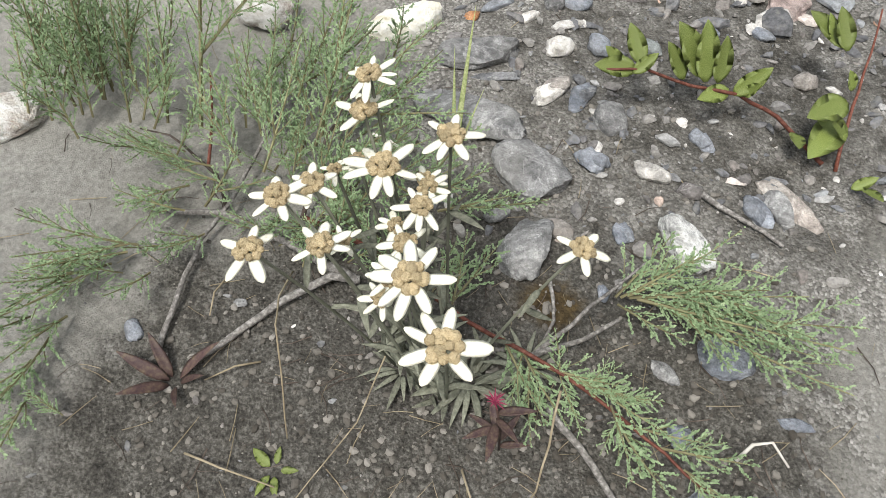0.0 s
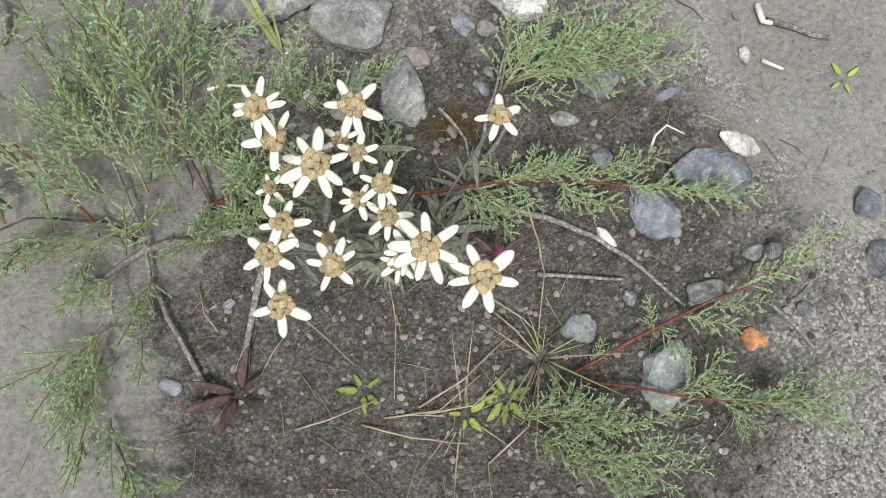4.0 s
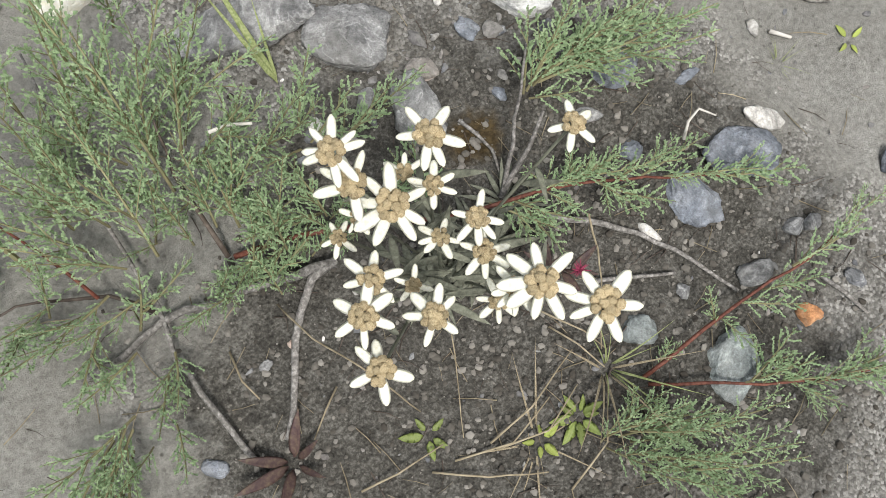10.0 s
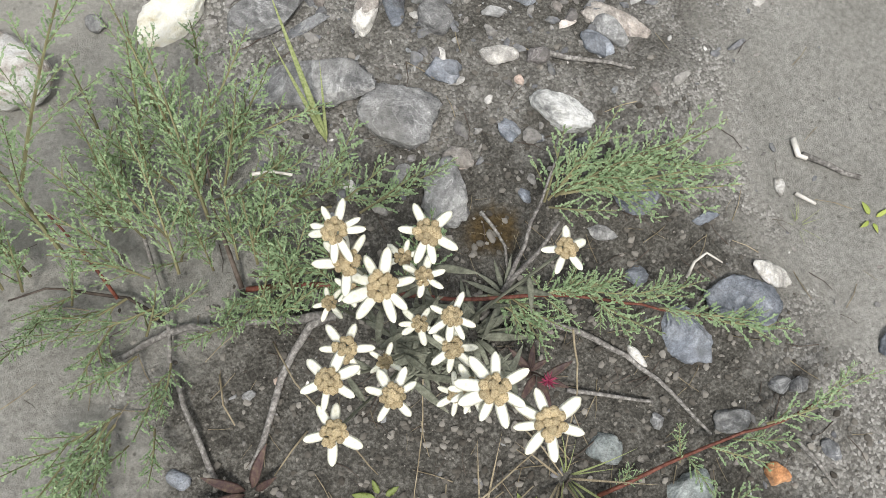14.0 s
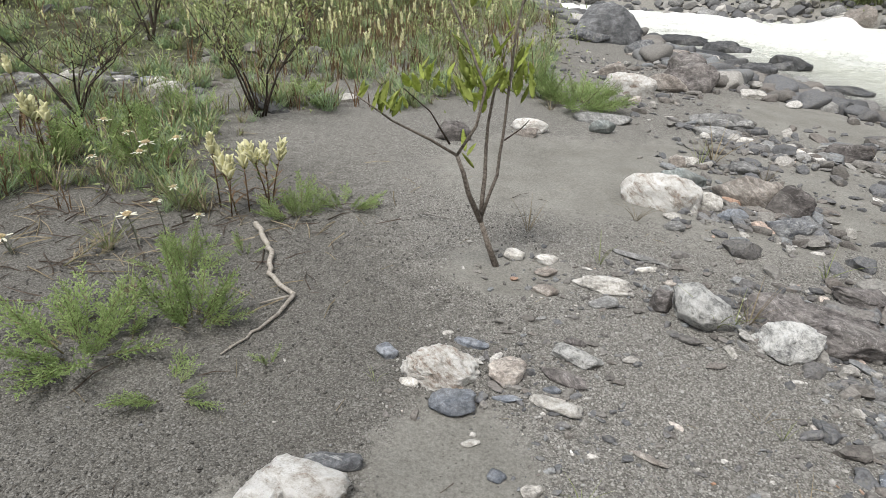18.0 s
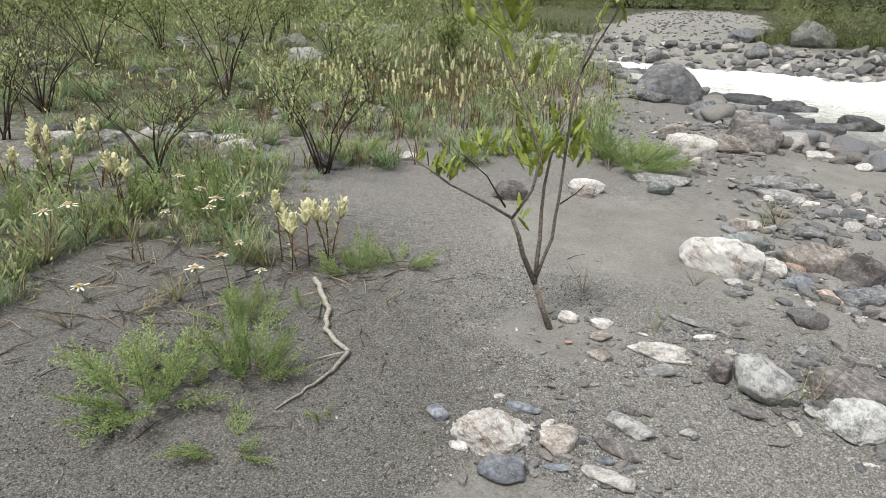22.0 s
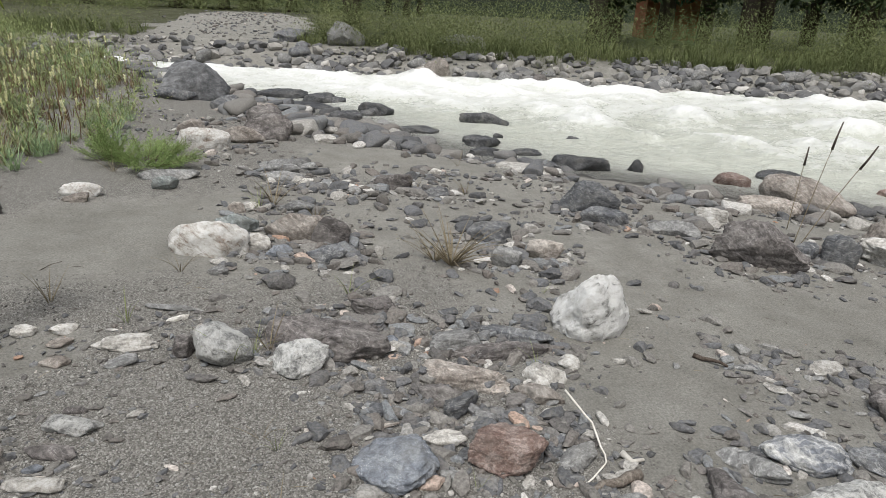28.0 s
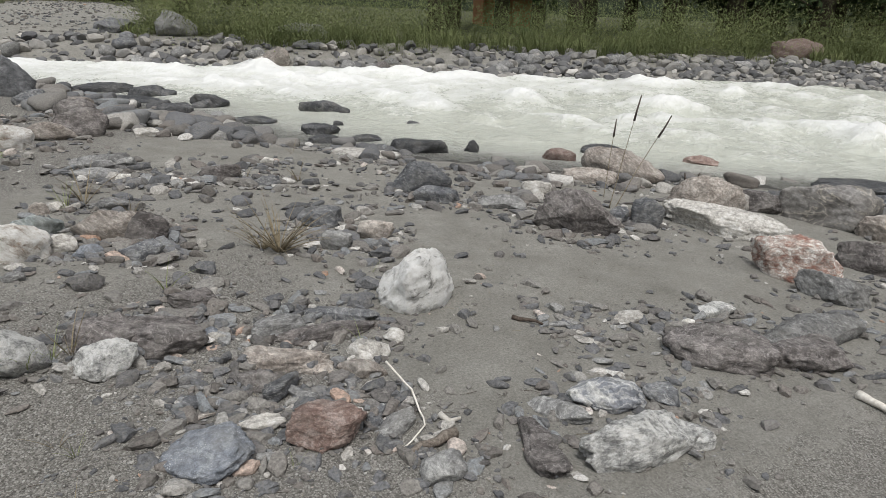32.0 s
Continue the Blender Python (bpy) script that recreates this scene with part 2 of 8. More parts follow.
def ground_material():
    """Coarse grey sand, smooth pale silt, dark crumbly soil and a moss patch, by where each kind lies."""
    n = Nodes("river_bar_ground")
    fine, mid, broad = n.noise(700.0, 3, 0.75), n.noise(60.0, 5, 0.65), n.noise(5.0, 4, 0.6)
    edge = n.math("MULTIPLY", n.math("SUBTRACT", n.noise(22.0, 4), 0.5), 0.7)
    cells = n.voronoi(290.0)
    grains = n.voronoi(290.0, "Color")
    small = n.voronoi(640.0, "Color")
    grit = n.ramp(n.mix(0.4, grains, n.mix(0.5, small, mid)), (0.27, (0.115, 0.109, 0.1)), (0.45, (0.195, 0.188, 0.171)), (0.6, (0.275, 0.266, 0.245)), (0.76, (0.4, 0.39, 0.365)))
    # gaps between the grains darkened: their shade is put into the colour
    grit = n.mix(n.ramp(cells, (0.45, 0.0), (0.9, 0.4)), grit, (0.06, 0.057, 0.05))
    # the same grit in a darker tone, for the left of the bar
    dark_grit = n.mix(0.4, grit, (0.045, 0.042, 0.036))
    silt = n.ramp(n.mix(0.3, broad, fine), (0.3, (0.215, 0.208, 0.186)), (0.5, (0.28, 0.272, 0.246)), (0.72, (0.35, 0.341, 0.313)))
    specks = n.math("MULTIPLY", n.ramp(n.voronoi(75.0), (0.08, 0.75), (0.2, 0.0)), n.ramp(n.noise(9.0, 3), (0.45, 0.0), (0.62, 1.0)))
    silt = n.mix(specks, silt, (0.085, 0.08, 0.07))
    silt = n.mix(0.6, silt, n.ramp(n.noise(150.0, 6, 0.75), (0.36, 0.27), (0.64, 0.73)), "OVERLAY")
    crumbs = n.noise(240.0, 6, 0.75, 0.3)
    soil = n.ramp(n.mix(0.35, crumbs, n.noise(40.0, 6, 0.7)), (0.37, (0.024, 0.0225, 0.0195)), (0.5, (0.072, 0.068, 0.059)), (0.62, (0.175, 0.168, 0.15)))
    soft = lambda name: n.ramp(n.math("ADD", n.attr(name), edge), (0.38, 0.0), (0.62, 1.0))
    col = n.mix(soft("silt"), n.mix(soft("soil"), n.mix(soft("dark_grit"), grit, dark_grit), soil), silt)
    col = n.mix(n.math("MULTIPLY", soft("dune"), 0.75), col, n.mix(0.5, silt, (0.46, 0.445, 0.4)))
    col = n.mix(soft("wet"), col, (0.085, 0.083, 0.078))
    moss = n.ramp(n.noise(140.0, 4), (0.3, (0.03, 0.022, 0.012)), (0.7, (0.10, 0.072, 0.035)))
    col = n.mix(soft("moss"), col, moss)
    turf = n.ramp(n.mix(0.5, n.noise(45.0, 5), n.noise(3.0, 5)), (0.36, (0.03, 0.034, 0.018)), (0.5, (0.07, 0.075, 0.04)), (0.64, (0.17, 0.165, 0.125)))
    col = n.mix(soft("turf"), col, turf)
    rough_h = n.mix(0.5, n.math("SUBTRACT", 1.0, cells), crumbs)
    h = n.mix(n.math("MULTIPLY", soft("silt"), 0.8), rough_h, fine)
    return n.done(col, 0.95, n.bump(h, 0.9, 0.006), 0.15)


def water_material():
    n = Nodes("milky_rapids")
    broad = n.noise(2.2, 6, 0.62, 0.6)
    fine = n.noise(13.0, 6, 0.7, 0.8)
    foam = n.ramp(n.math("ADD", n.attr("foam"), n.math("MULTIPLY", n.math("SUBTRACT", n.mix(0.5, broad, fine), 0.5), 1.9)), (0.25, 0.0), (0.8, 1.0))
    body = n.ramp(n.attr("deep"), (0.0, (0.2, 0.2, 0.185)), (0.3, (0.5, 0.51, 0.465)), (1.0, (0.66, 0.68, 0.605)))
    col = n.mix(foam, body, (0.93, 0.94, 0.92))
    rough = n.ramp(foam, (0.0, 0.16), (1.0, 0.65))
    h = n.mix(0.5, broad, fine)
    return n.done(col, rough, n.bump(h, 0.9, 0.09), 0.5)


def plant_material(name, dark, mid, light, scale=60.0, spread=0.25, rough=0.6, gleam=0.25, island=False, through_light=0.0):
    n = Nodes(name)
    col = n.ramp(n.noise(scale, 3), (0.3, dark), (0.5, mid), (0.7, light))
    col = n.shade(col, spread, n.random(island))
    m = n.done(col, rough, n.bump(n.noise(scale * 4, 2), 0.25, 0.001), gleam)
    if through_light:
        tr = n.add("ShaderNodeBsdfTranslucent")
        n.link(col, tr.inputs["Color"])
        mixer = n.add("ShaderNodeMixShader", Fac=through_light)
        n.link(n.bsdf.outputs[0], mixer.inputs[1])
        n.link(tr.outputs[0], mixer.inputs[2])
        n.link(mixer.outputs[0], n.tree.nodes["Material Output"].inputs["Surface"])
    return m


FEATHER = plant_material("feathery_green", (0.185, 0.265, 0.14), (0.275, 0.372, 0.207), (0.38, 0.47, 0.285), spread=0.14, rough=0.85, gleam=0.08, island=True, through_light=0.25)
BRIGHT_FEATHER = plant_material("bright_feathery_green", (0.19, 0.28, 0.1), (0.31, 0.41, 0.165), (0.42, 0.51, 0.24), spread=0.16, rough=0.85, gleam=0.08, island=True, through_light=0.3)
SHOOT_STEM = plant_material("reddish_shoot_stem", (0.1, 0.08, 0.045), (0.17, 0.16, 0.085), (0.25, 0.26, 0.14), scale=40, rough=0.7)
LEAF = plant_material("glossy_leaf_green", (0.13, 0.18, 0.04), (0.21, 0.265, 0.07), (0.3, 0.345, 0.12), rough=0.4, gleam=0.4, through_light=0.3)
YOUNG_LEAF = plant_material("yellow_green_leaf", (0.34, 0.42, 0.09), (0.47, 0.545, 0.15), (0.58, 0.63, 0.25), rough=0.55, gleam=0.15, through_light=0.5)
MEADOW = plant_material("meadow_green", (0.17, 0.225, 0.08), (0.3, 0.355, 0.145), (0.44, 0.48, 0.24), island=True, through_light=0.3)
BUSH = plant_material("bush_green", (0.12, 0.16, 0.05), (0.2, 0.245, 0.08), (0.29, 0.33, 0.13), scale=8, island=True, through_light=0.2)
CONIFER = plant_material("conifer_green", (0.02, 0.035, 0.014), (0.035, 0.055, 0.022), (0.06, 0.085, 0.035), scale=3, island=True, through_light=0.1)
FAR_GREEN = plant_material("dark_bank_green", (0.13, 0.155, 0.07), (0.19, 0.222, 0.1), (0.27, 0.295, 0.145), scale=2, spread=0.2, rough=0.85, gleam=0.08, island=True, through_light=0.15)
BARK_RED = plant_material("red_brown_bark", (0.07, 0.022, 0.016), (0.13, 0.045, 0.03), (0.2, 0.085, 0.06), scale=220, rough=0.6)
BARK_GREY = plant_material("weathered_grey_wood", (0.075, 0.07, 0.064), (0.165, 0.155, 0.143), (0.34, 0.325, 0.305), scale=240, spread=0.15, rough=0.85)
BARK_PALE = plant_material("pale_grey_root", (0.2, 0.18, 0.155), (0.31, 0.285, 0.25), (0.42, 0.39, 0.35), scale=120, rough=0.85)
BARK_DARK = plant_material("dark_bark", (0.035, 0.028, 0.022), (0.07, 0.055, 0.045), (0.12, 0.10, 0.085), scale=90, rough=0.85)
BARK_TAN = plant_material("brown_sapling_bark", (0.09, 0.075, 0.062), (0.175, 0.15, 0.128), (0.28, 0.25, 0.215), scale=150, spread=0.1, rough=0.75)
DRY_GRASS = plant_material("dry_straw", (0.16, 0.13, 0.085), (0.25, 0.21, 0.14), (0.36, 0.31, 0.22), island=True, rough=0.8)
GRASS = plant_material("grass_green", (0.18, 0.225, 0.085), (0.3, 0.345, 0.15), (0.43, 0.46, 0.25), island=True, through_light=0.25)
PETAL = plant_material("cream_woolly_bract", (0.72, 0.705, 0.56), (0.82, 0.81, 0.69), (0.88, 0.875, 0.79), scale=9, spread=0.06, rough=0.9, gleam=0.1, through_light=0.2)


def floret_material():
    n = Nodes("ochre_floret")
    cell = n.voronoi(6.5)
    col = n.ramp(cell, (0.0, (0.8, 0.71, 0.5)), (0.45, (0.64, 0.52, 0.31)), (0.9, (0.36, 0.25, 0.14)))
    col = n.shade(col, 0.2, n.random())
    return n.done(col, 0.95, n.bump(n.math("SUBTRACT", 1.0, cell), 1.0, 0.0012), 0.1)


FLORET = floret_material()
WOOLLY = plant_material("grey_woolly_leaf", (0.1, 0.105, 0.08), (0.16, 0.165, 0.125), (0.24, 0.25, 0.195), scale=9, rough=0.9)
PURPLE_LEAF = plant_material("purple_brown_leaf", (0.04, 0.022, 0.024), (0.07, 0.045, 0.038), (0.11, 0.085, 0.055), scale=9, rough=0.55)
MAGENTA = plant_material("dark_magenta_floret", (0.14, 0.015, 0.035), (0.24, 0.03, 0.07), (0.36, 0.08, 0.14), scale=300)
CREAM = plant_material("pale_yellow_spike", (0.76, 0.73, 0.4), (0.85, 0.83, 0.55), (0.9, 0.89, 0.7), spread=0.1, rough=0.7, island=True, through_light=0.25)
RUST = plant_material("rust_brown_stem", (0.09, 0.05, 0.03), (0.15, 0.095, 0.055), (0.24, 0.18, 0.10), rough=0.8, island=True)
BONE = plant_material("bleached_white_wood", (0.5, 0.47, 0.42), (0.6, 0.57, 0.52), (0.68, 0.66, 0.61), scale=120, rough=0.8)

# ---- building helpers ----


def link_mesh(name, verts, faces, material, smooth=True):
    me = bpy.data.meshes.new(name)
    me.from_pydata(verts, [], faces)
    me.materials.append(material)
    if smooth:
        me.shade_smooth()
    return me


def part(name, mesh, parent, label=""):
    ob = new(name, mesh)
    ob.parent = parent
    return tagged(ob, label)


def empty(name, x, y, z, label, category, group=""):
    ob = new(name)
    ob.empty_display_size = 0.02
    ob.location = (x, y, z)
    return tagged(ob, label, category, group)


def sphere_points(level):
    bm = bmesh.new()
    bmesh.ops.create_icosphere(bm, subdivisions=level, radius=1.0)
    bm.verts.ensure_lookup_table()
    v = np.array([q.co[:] for q in bm.verts])
    f = [[q.index for q in face.verts] for face in bm.faces]
    bm.free()
    return v, f


BALLS = {k: sphere_points(k) for k in (1, 2, 3, 4, 5)}


def rock_points(rng, size, level=3, cuts=10, bluff=0.8, rugged=0.03):
    """A worn rock: a ball cut by flat facets, then roughened. size: length, width, height."""
    v = BALLS[level][0].copy()
    power, turn = rng.uniform(2.3, 3.8), rng.uniform(0, 6.28)  # between a ball and a block
    c, s = math.cos(turn), math.sin(turn)
    u = np.abs(np.stack([v[:, 0] * c + v[:, 1] * s, v[:, 1] * c - v[:, 0] * s, v[:, 2]], 1))
    v /= ((u ** power).sum(1) ** (1 / power))[:, None]
    for _ in range(cuts):
        d = rng.normal(size=3)
        d[2] *= 1.3
        d /= np.linalg.norm(d)
        over = np.maximum(v @ d - rng.uniform(bluff - 0.14, bluff + 0.16), 0)
        v -= over[:, None] * d * 0.97
    if level > 1:
        seed = Vector(rng.uniform(0, 90, 3))
        tip = Vector(rng.normal(size=3) + np.array((0, 0, 1.2))).normalized()  # across the rock's layers
        out = []
        for p in v:
            q = Vector(p)
            d = q.dot(tip)
            w = 0.14 * noise.noise(q * 1.5 + seed) + 0.065 * noise.noise(q * 4 + seed) + rugged * noise.noise(q * 9 + seed)
            w += 0.075 * (abs(noise.noise((q - tip * d) * 1.3 + tip * d * 7 + seed)) - 0.25)
            if level > 3:
                w += 0.4 * rugged * noise.noise(q * 21 + seed)
            out.append(1 + w)
        v *= np.array(out)[:, None]
    v *= 0.5 / np.abs(v).max(0)
    return v * np.array(size)


# ---- the lie of the land ----
WATER = -0.14
NEAR_Y = (-6, -3, 0, 1.8, 2.45, 3.3, 3.8, 4.5, 5.4, 6.9, 8.3, 8.9, 10.6, 12, 13, 14.5, 25, 60)
NEAR_X = (9.5, 7.6, 6.1, 5.2, 4.75, 3.7, 3.25, 2.45, 1.95, 1.38, 0.72, 0.0, -1.0, -2.6, -4.5, -8, -30, -92)
FAR_Y = (-6, -3, 2, 5.7, 7.4, 8.6, 9.5, 10.7, 11.3, 12.0, 12.7, 13.3, 14.0, 15, 16.5, 25, 60)
FAR_X = (21, 19, 15.5, 12.9, 11.3, 8.5, 6.5, 5.1, 3.2, 1.5, 0.2, -1.4, -2.4, -5, -10, -28, -86)


def shore(x, y):
    """Metres of land before the near edge, and beyond the far edge, of the water (minus: in the water)."""
    return (np.interp(y, NEAR_Y, NEAR_X) - x) * 0.8, (x - np.interp(y, FAR_Y, FAR_X)) * 0.8


def ease(a, b, v):
    u = min(1.0, max(0.0, (v - a) / (b - a)))
    return u * u * (3 - 2 * u)


def lie(x, y):
    """The height of the ground without its small relief."""
    near, far = shore(x, y)
    bar = -0.0465 * (x - 0.3) + 0.0313 * (y - 0.5)
    bar = bar if bar < 0.2 else 0.2 + 0.25 * math.tanh((bar - 0.2) * 4)
    if near >= 0:
        return WATER + (bar - WATER) * ease(-0.1, 1.2, near) if near < 1.2 else bar
    if far >= 0:
        return WATER - 0.02 + 0.3 * ease(0, 3.0, far) + 0.012 * min(far, 30)
    return WATER - min(0.45, 0.5 * min(-near, -far)) + (bar - WATER) * ease(-0.1, 1.2, near)



def blob(x, y, cx, cy, rx, ry, turn=0.0):
    c, s = math.cos(turn), math.sin(turn)
    u, v = ((x - cx) * c + (y - cy) * s) / rx, ((y - cy) * c - (x - cx) * s) / ry
    return math.exp(-0.7 * (u * u + v * v))


def relief(x, y):
    r = 0.010 * noise.noise((x * 5, y * 5, 0.3)) + 0.005 * noise.noise((x * 17, y * 17, 1.7))
    r += 0.018 * blob(x, y, -0.28, 0.74, 0.2, 0.28, 0.5)
    if max(abs(x - 0.8), abs(y - 1)) < 3.2:
        r += 0.0022 * noise.noise((x * 60, y * 60, 4.1))
    return r


def ground_z(x, y):
    return lie(x, y) + relief(x, y)


def spread(lo, a, b, hi, step, grow):
    mid = list(np.arange(a, b, step))
    left, right, s, t = [], [], step, step
    p, q = a, mid[-1]
    while p > lo:
        s *= grow
        p -= s
        left.append(p)
    while q < hi:
        t *= grow
        q += t
        right.append(q)
    return left[::-1] + mid + right


def silt_at(x, y):
    """How far the smooth pale silt covers the coarse sand at a place."""
    return max(blob(x, y, -0.34, 0.62, 0.34, 0.30, 0.3), blob(x, y, -0.36, 0.25, 0.13, 0.3), 0.95 * blob(x, y, -0.14, 0.4, 0.18, 0.17), 0.6 * ease(0.7, 1.4, x) * ease(0.3, 0.9, y), blob(x, y, 0.72, 0.02, 0.22, 0.3), blob(x, y, -0.1, 1.85, 0.17, 0.14), blob(x, y, 0.05, 2.7, 0.5, 0.42, 0.4), blob(x, y, 2.4, 1.65, 0.75, 0.3, -0.5), blob(x, y, 1.45, 1.35, 0.2, 0.35, 0.4), blob(x, y, 1.6, 3.6, 0.9, 0.4, -0.7), blob(x, y, -0.12, 1.08, 0.15, 0.18), 0.85 * blob(x, y, 0.65, 2.75, 0.7, 0.6), blob(x, y, 1.35, 21.0, 1.9, 9.5, -0.09))


def build_ground():
    xs = spread(-70, -1.1, 2.9, 90, 0.02, 1.085)
    ys = spread(-25, -0.5, 2.6, 110, 0.02, 1.085)
    verts = [(x, y, ground_z(x, y)) for y in ys for x in xs]
    w = len(xs)
    faces = [(i * w + j, i * w + j + 1, (i + 1) * w + j + 1, (i + 1) * w + j) for i in range(len(ys) - 1) for j in range(w - 1)]
    me = link_mesh("ground", verts, faces, ground_material())
    kinds = {k: np.zeros(len(verts), np.float32) for k in ("silt", "soil", "wet", "moss", "turf", "dark_grit", "dune")}
    for i, (x, y, z) in enumerate(verts):
        near, far = shore(x, y)
        silt = silt_at(x, y)
        kinds["silt"][i] = silt
        kinds["soil"][i] = max(blob(x, y, 0.08, 0.02, 0.4, 0.34), blob(x, y, 0.17, -0.17, 0.2, 0.16), 0.6 * blob(x, y, 0.45, 0.55, 0.5, 0.5))
        kinds["dune"][i] = 0.8 * blob(x, y, -0.36, 0.66, 0.32, 0.3, 0.3)
        kinds["dark_grit"][i] = max(blob(x, y, -0.85, 1.3, 0.75, 0.7, 0.5), blob(x, y, -1.6, 1.9, 0.9, 0.8)) + 0.15 * noise.noise((x * 2, y * 2, 8))
        kinds["wet"][i] = max(0.0, 0.9 - max(near, 0) * 2.4) if near > -1 and far < 0 else 0.0
        kinds["moss"][i] = 0.8 * blob(x, y, 0.205, 0.2, 0.04, 0.035)
        turf = max(blob(x, y, -3.2, 6.5, 2.4, 3.6), blob(x, y, -9, 12, 6, 9)) if far < 0 else 0.0
        kinds["turf"][i] = turf if far < 3.0 else min(0.95, (far - 3.0) * 0.7) * (0.0 if blob(x, y, 1.35, 21.0, 1.9, 9.5, -0.09) + 0.25 * noise.noise((x, y, 6)) > 0.45 else 1)
    for k, v in kinds.items():
        me.attributes.new(k, "FLOAT", "POINT").data.foreach_set("value", v)
    tagged(new("ground", me), "grey sandy river bar with silt, grit and dark soil", "ground", kind="structure")


build_ground()


def build_water():
    ys = spread(-6, -2.5, 13, 60, 0.07, 1.12)
    cols = 110
    verts, faces, foam, deep = [], [], [], []
    for y in ys:
        a, b = float(np.interp(y, NEAR_Y, NEAR_X)) - 0.25, float(np.interp(y, FAR_Y, FAR_X)) + 0.3
        for j in range(cols):
            x = a + (b - a) * j / (cols - 1)
            near, far = shore(x, y)
            near, far = -near, -far
            along, across = 0.5 * x - 0.86 * y, 0.86 * x + 0.5 * y
            strong = ease(0.3, 2.4, near) * ease(-0.2, 0.8, far)
            swell = noise.noise((along * 0.75, across * 1.3, 3.0)) * 0.55 + noise.noise((along * 1.9, across * 2.8, 7.0)) * 0.42 + noise.noise((along * 4.5, across * 5.5, 9.0)) * 0.22
            peak = max(0.0, swell)
            verts.append((x, y, WATER + 0.012 * noise.noise((x * 6, y * 6, 2)) + strong * (0.17 * swell + 0.2 * peak * peak)))
            foam.append(strong * (0.26 + 1.2 * peak) + 0.35 * ease(5.5, 9, y) * ease(0, 0.5, near))
            deep.append(ease(0.05, 1.1, near))
    for i in range(len(ys) - 1):
        for j in range(cols - 1):
            k = i * cols + j
            faces.append((k, k + 1, k + cols + 1, k + cols))
    me = link_mesh("river_water", verts, faces, water_material())
    me.attributes.new("foam", "FLOAT", "POINT").data.foreach_set("value", np.array(foam, np.float32))
    me.attributes.new("deep", "FLOAT", "POINT").data.foreach_set("value", np.array(deep, np.float32))
    tagged(new("river", me), "milky grey-green river with white standing waves", "water", kind="structure")


build_water()

# ---- stones one by one ----
LABELS = {
    "slate": "dark grey slate stone lying in the sand", "blue": "blue-grey river stone half sunk in the ground", "grey": "grey river stone with pale veins",
    "green": "pale green-grey flat stone in the soil", "pale": "pale cream-grey pebble lying in the sand", "chalk": "grey and white mottled marble rock",
    "marble": "white marble rock with pink-brown stains", "tan": "tan river stone with a worn surface", "brown": "dark brown-grey rock sunk in the sand",
    "pink": "dull pink flat stone in gravel", "red": "reddish granite stone on the sand", "orange": "small orange stone on the soil",
    "striped": "blue-grey rock with white bands", "speckle": "white rock with rust-red patches", "vein": "dark rock with pale veins at the water",
    "wet": "dark wet stone standing in the river", "rusty": "white rock with orange rust stains in sand", "cream": "smooth cream-white stone half sunk in soil", "granite": "pitted black-flecked white rock with a peak", "salt": "flat blue-grey stone flecked with white", "white": "rough white rock standing in the silt", "boulder": "smooth grey boulder at the river's edge",
}
count = 0
STONE_AT = []  # x, y and length of each stone, for the gravel that gathers round them


def stone(kind, x, y, length, width, height, turn, peak=0.0):
    """A stone of its own, sunk by a third into the ground. peak: how far it tapers towards its top."""
    global count
    count += 1
    STONE_AT.append((x, y, length))
    rng = np.random.default_rng(count * 7 + 3)
    level = 5 if length > 0.16 and y < 2.3 else 4 if length > 0.06 else 3
    lumpy = kind in ("marble", "rusty", "cream", "granite")
    v = rock_points(rng, (length * 1.04, width * 1.04, height * 1.5), level, 6 if lumpy else 10, 0.88 if lumpy else 0.8, rugged=0.085 if lumpy else 0.06)
    if height < 0.5 * width and not lumpy:  # flat stones have a flat top
        v[:, 2] = np.where(v[:, 2] > 0, np.sign(v[:, 2]) * np.abs(v[:, 2]) ** 0.75 * (height * 0.75) ** 0.25, v[:, 2])
    if peak:
        v[:, :2] *= (1 - peak * np.clip(v[:, 2] / v[:, 2].max(), 0, 1))[:, None]
    ob = new("stone" if length < 0.35 else "boulder", link_mesh("stone", v.tolist(), BALLS[level][1], STONES[kind]))
    ob.matrix_world = pose(x, y, (WATER + 0.12 * height if shore(x, y)[0] < 0 else ground_z(x, y) + 0.25 * height), rng.uniform(-4, 4), rng.uniform(-4, 4), turn)
    return tagged(ob, LABELS[kind], "stone", "stones on the river bar")


stone("blue", 0.419, -0.016, 0.095, 0.062, 0.013, -42)
stone("blue", 0.340, -0.014, 0.082, 0.054, 0.011, -80)
stone("pale", 0.470, -0.004, 0.045, 0.025, 0.011, -67)
stone("blue", 0.438, 0.088, 0.035, 0.014, 0.006, -6)
stone("blue", 0.380, 0.150, 0.058, 0.048, 0.012, -27)
stone("grey", 0.177, 0.266, 0.091, 0.057, 0.029, -101)
stone("tan", 0.215, 0.296, 0.043, 0.027, 0.014, -50)
stone("grey", 0.144, 0.306, 0.031, 0.021, 0.010, 22)
stone("grey", 0.183, 0.372, 0.104, 0.088, 0.026, -31)
stone("blue", 0.284, 0.296, 0.031, 0.019, 0.007, -86)
stone("slate", 0.309, 0.272, 0.026, 0.012, 0.005, -25)
stone("blue", 0.252, 0.398, 0.042, 0.027, 0.011, -62)
stone("slate", 0.356, 0.239, 0.022, 0.016, 0.007, -5)
stone("blue", 0.261, 0.216, 0.023, 0.015, 0.006, -76)
stone("orange", 0.347, -0.196, 0.034, 0.027, 0.013, -67)
stone("green", 0.243, -0.176, 0.088, 0.068, 0.014, -139)
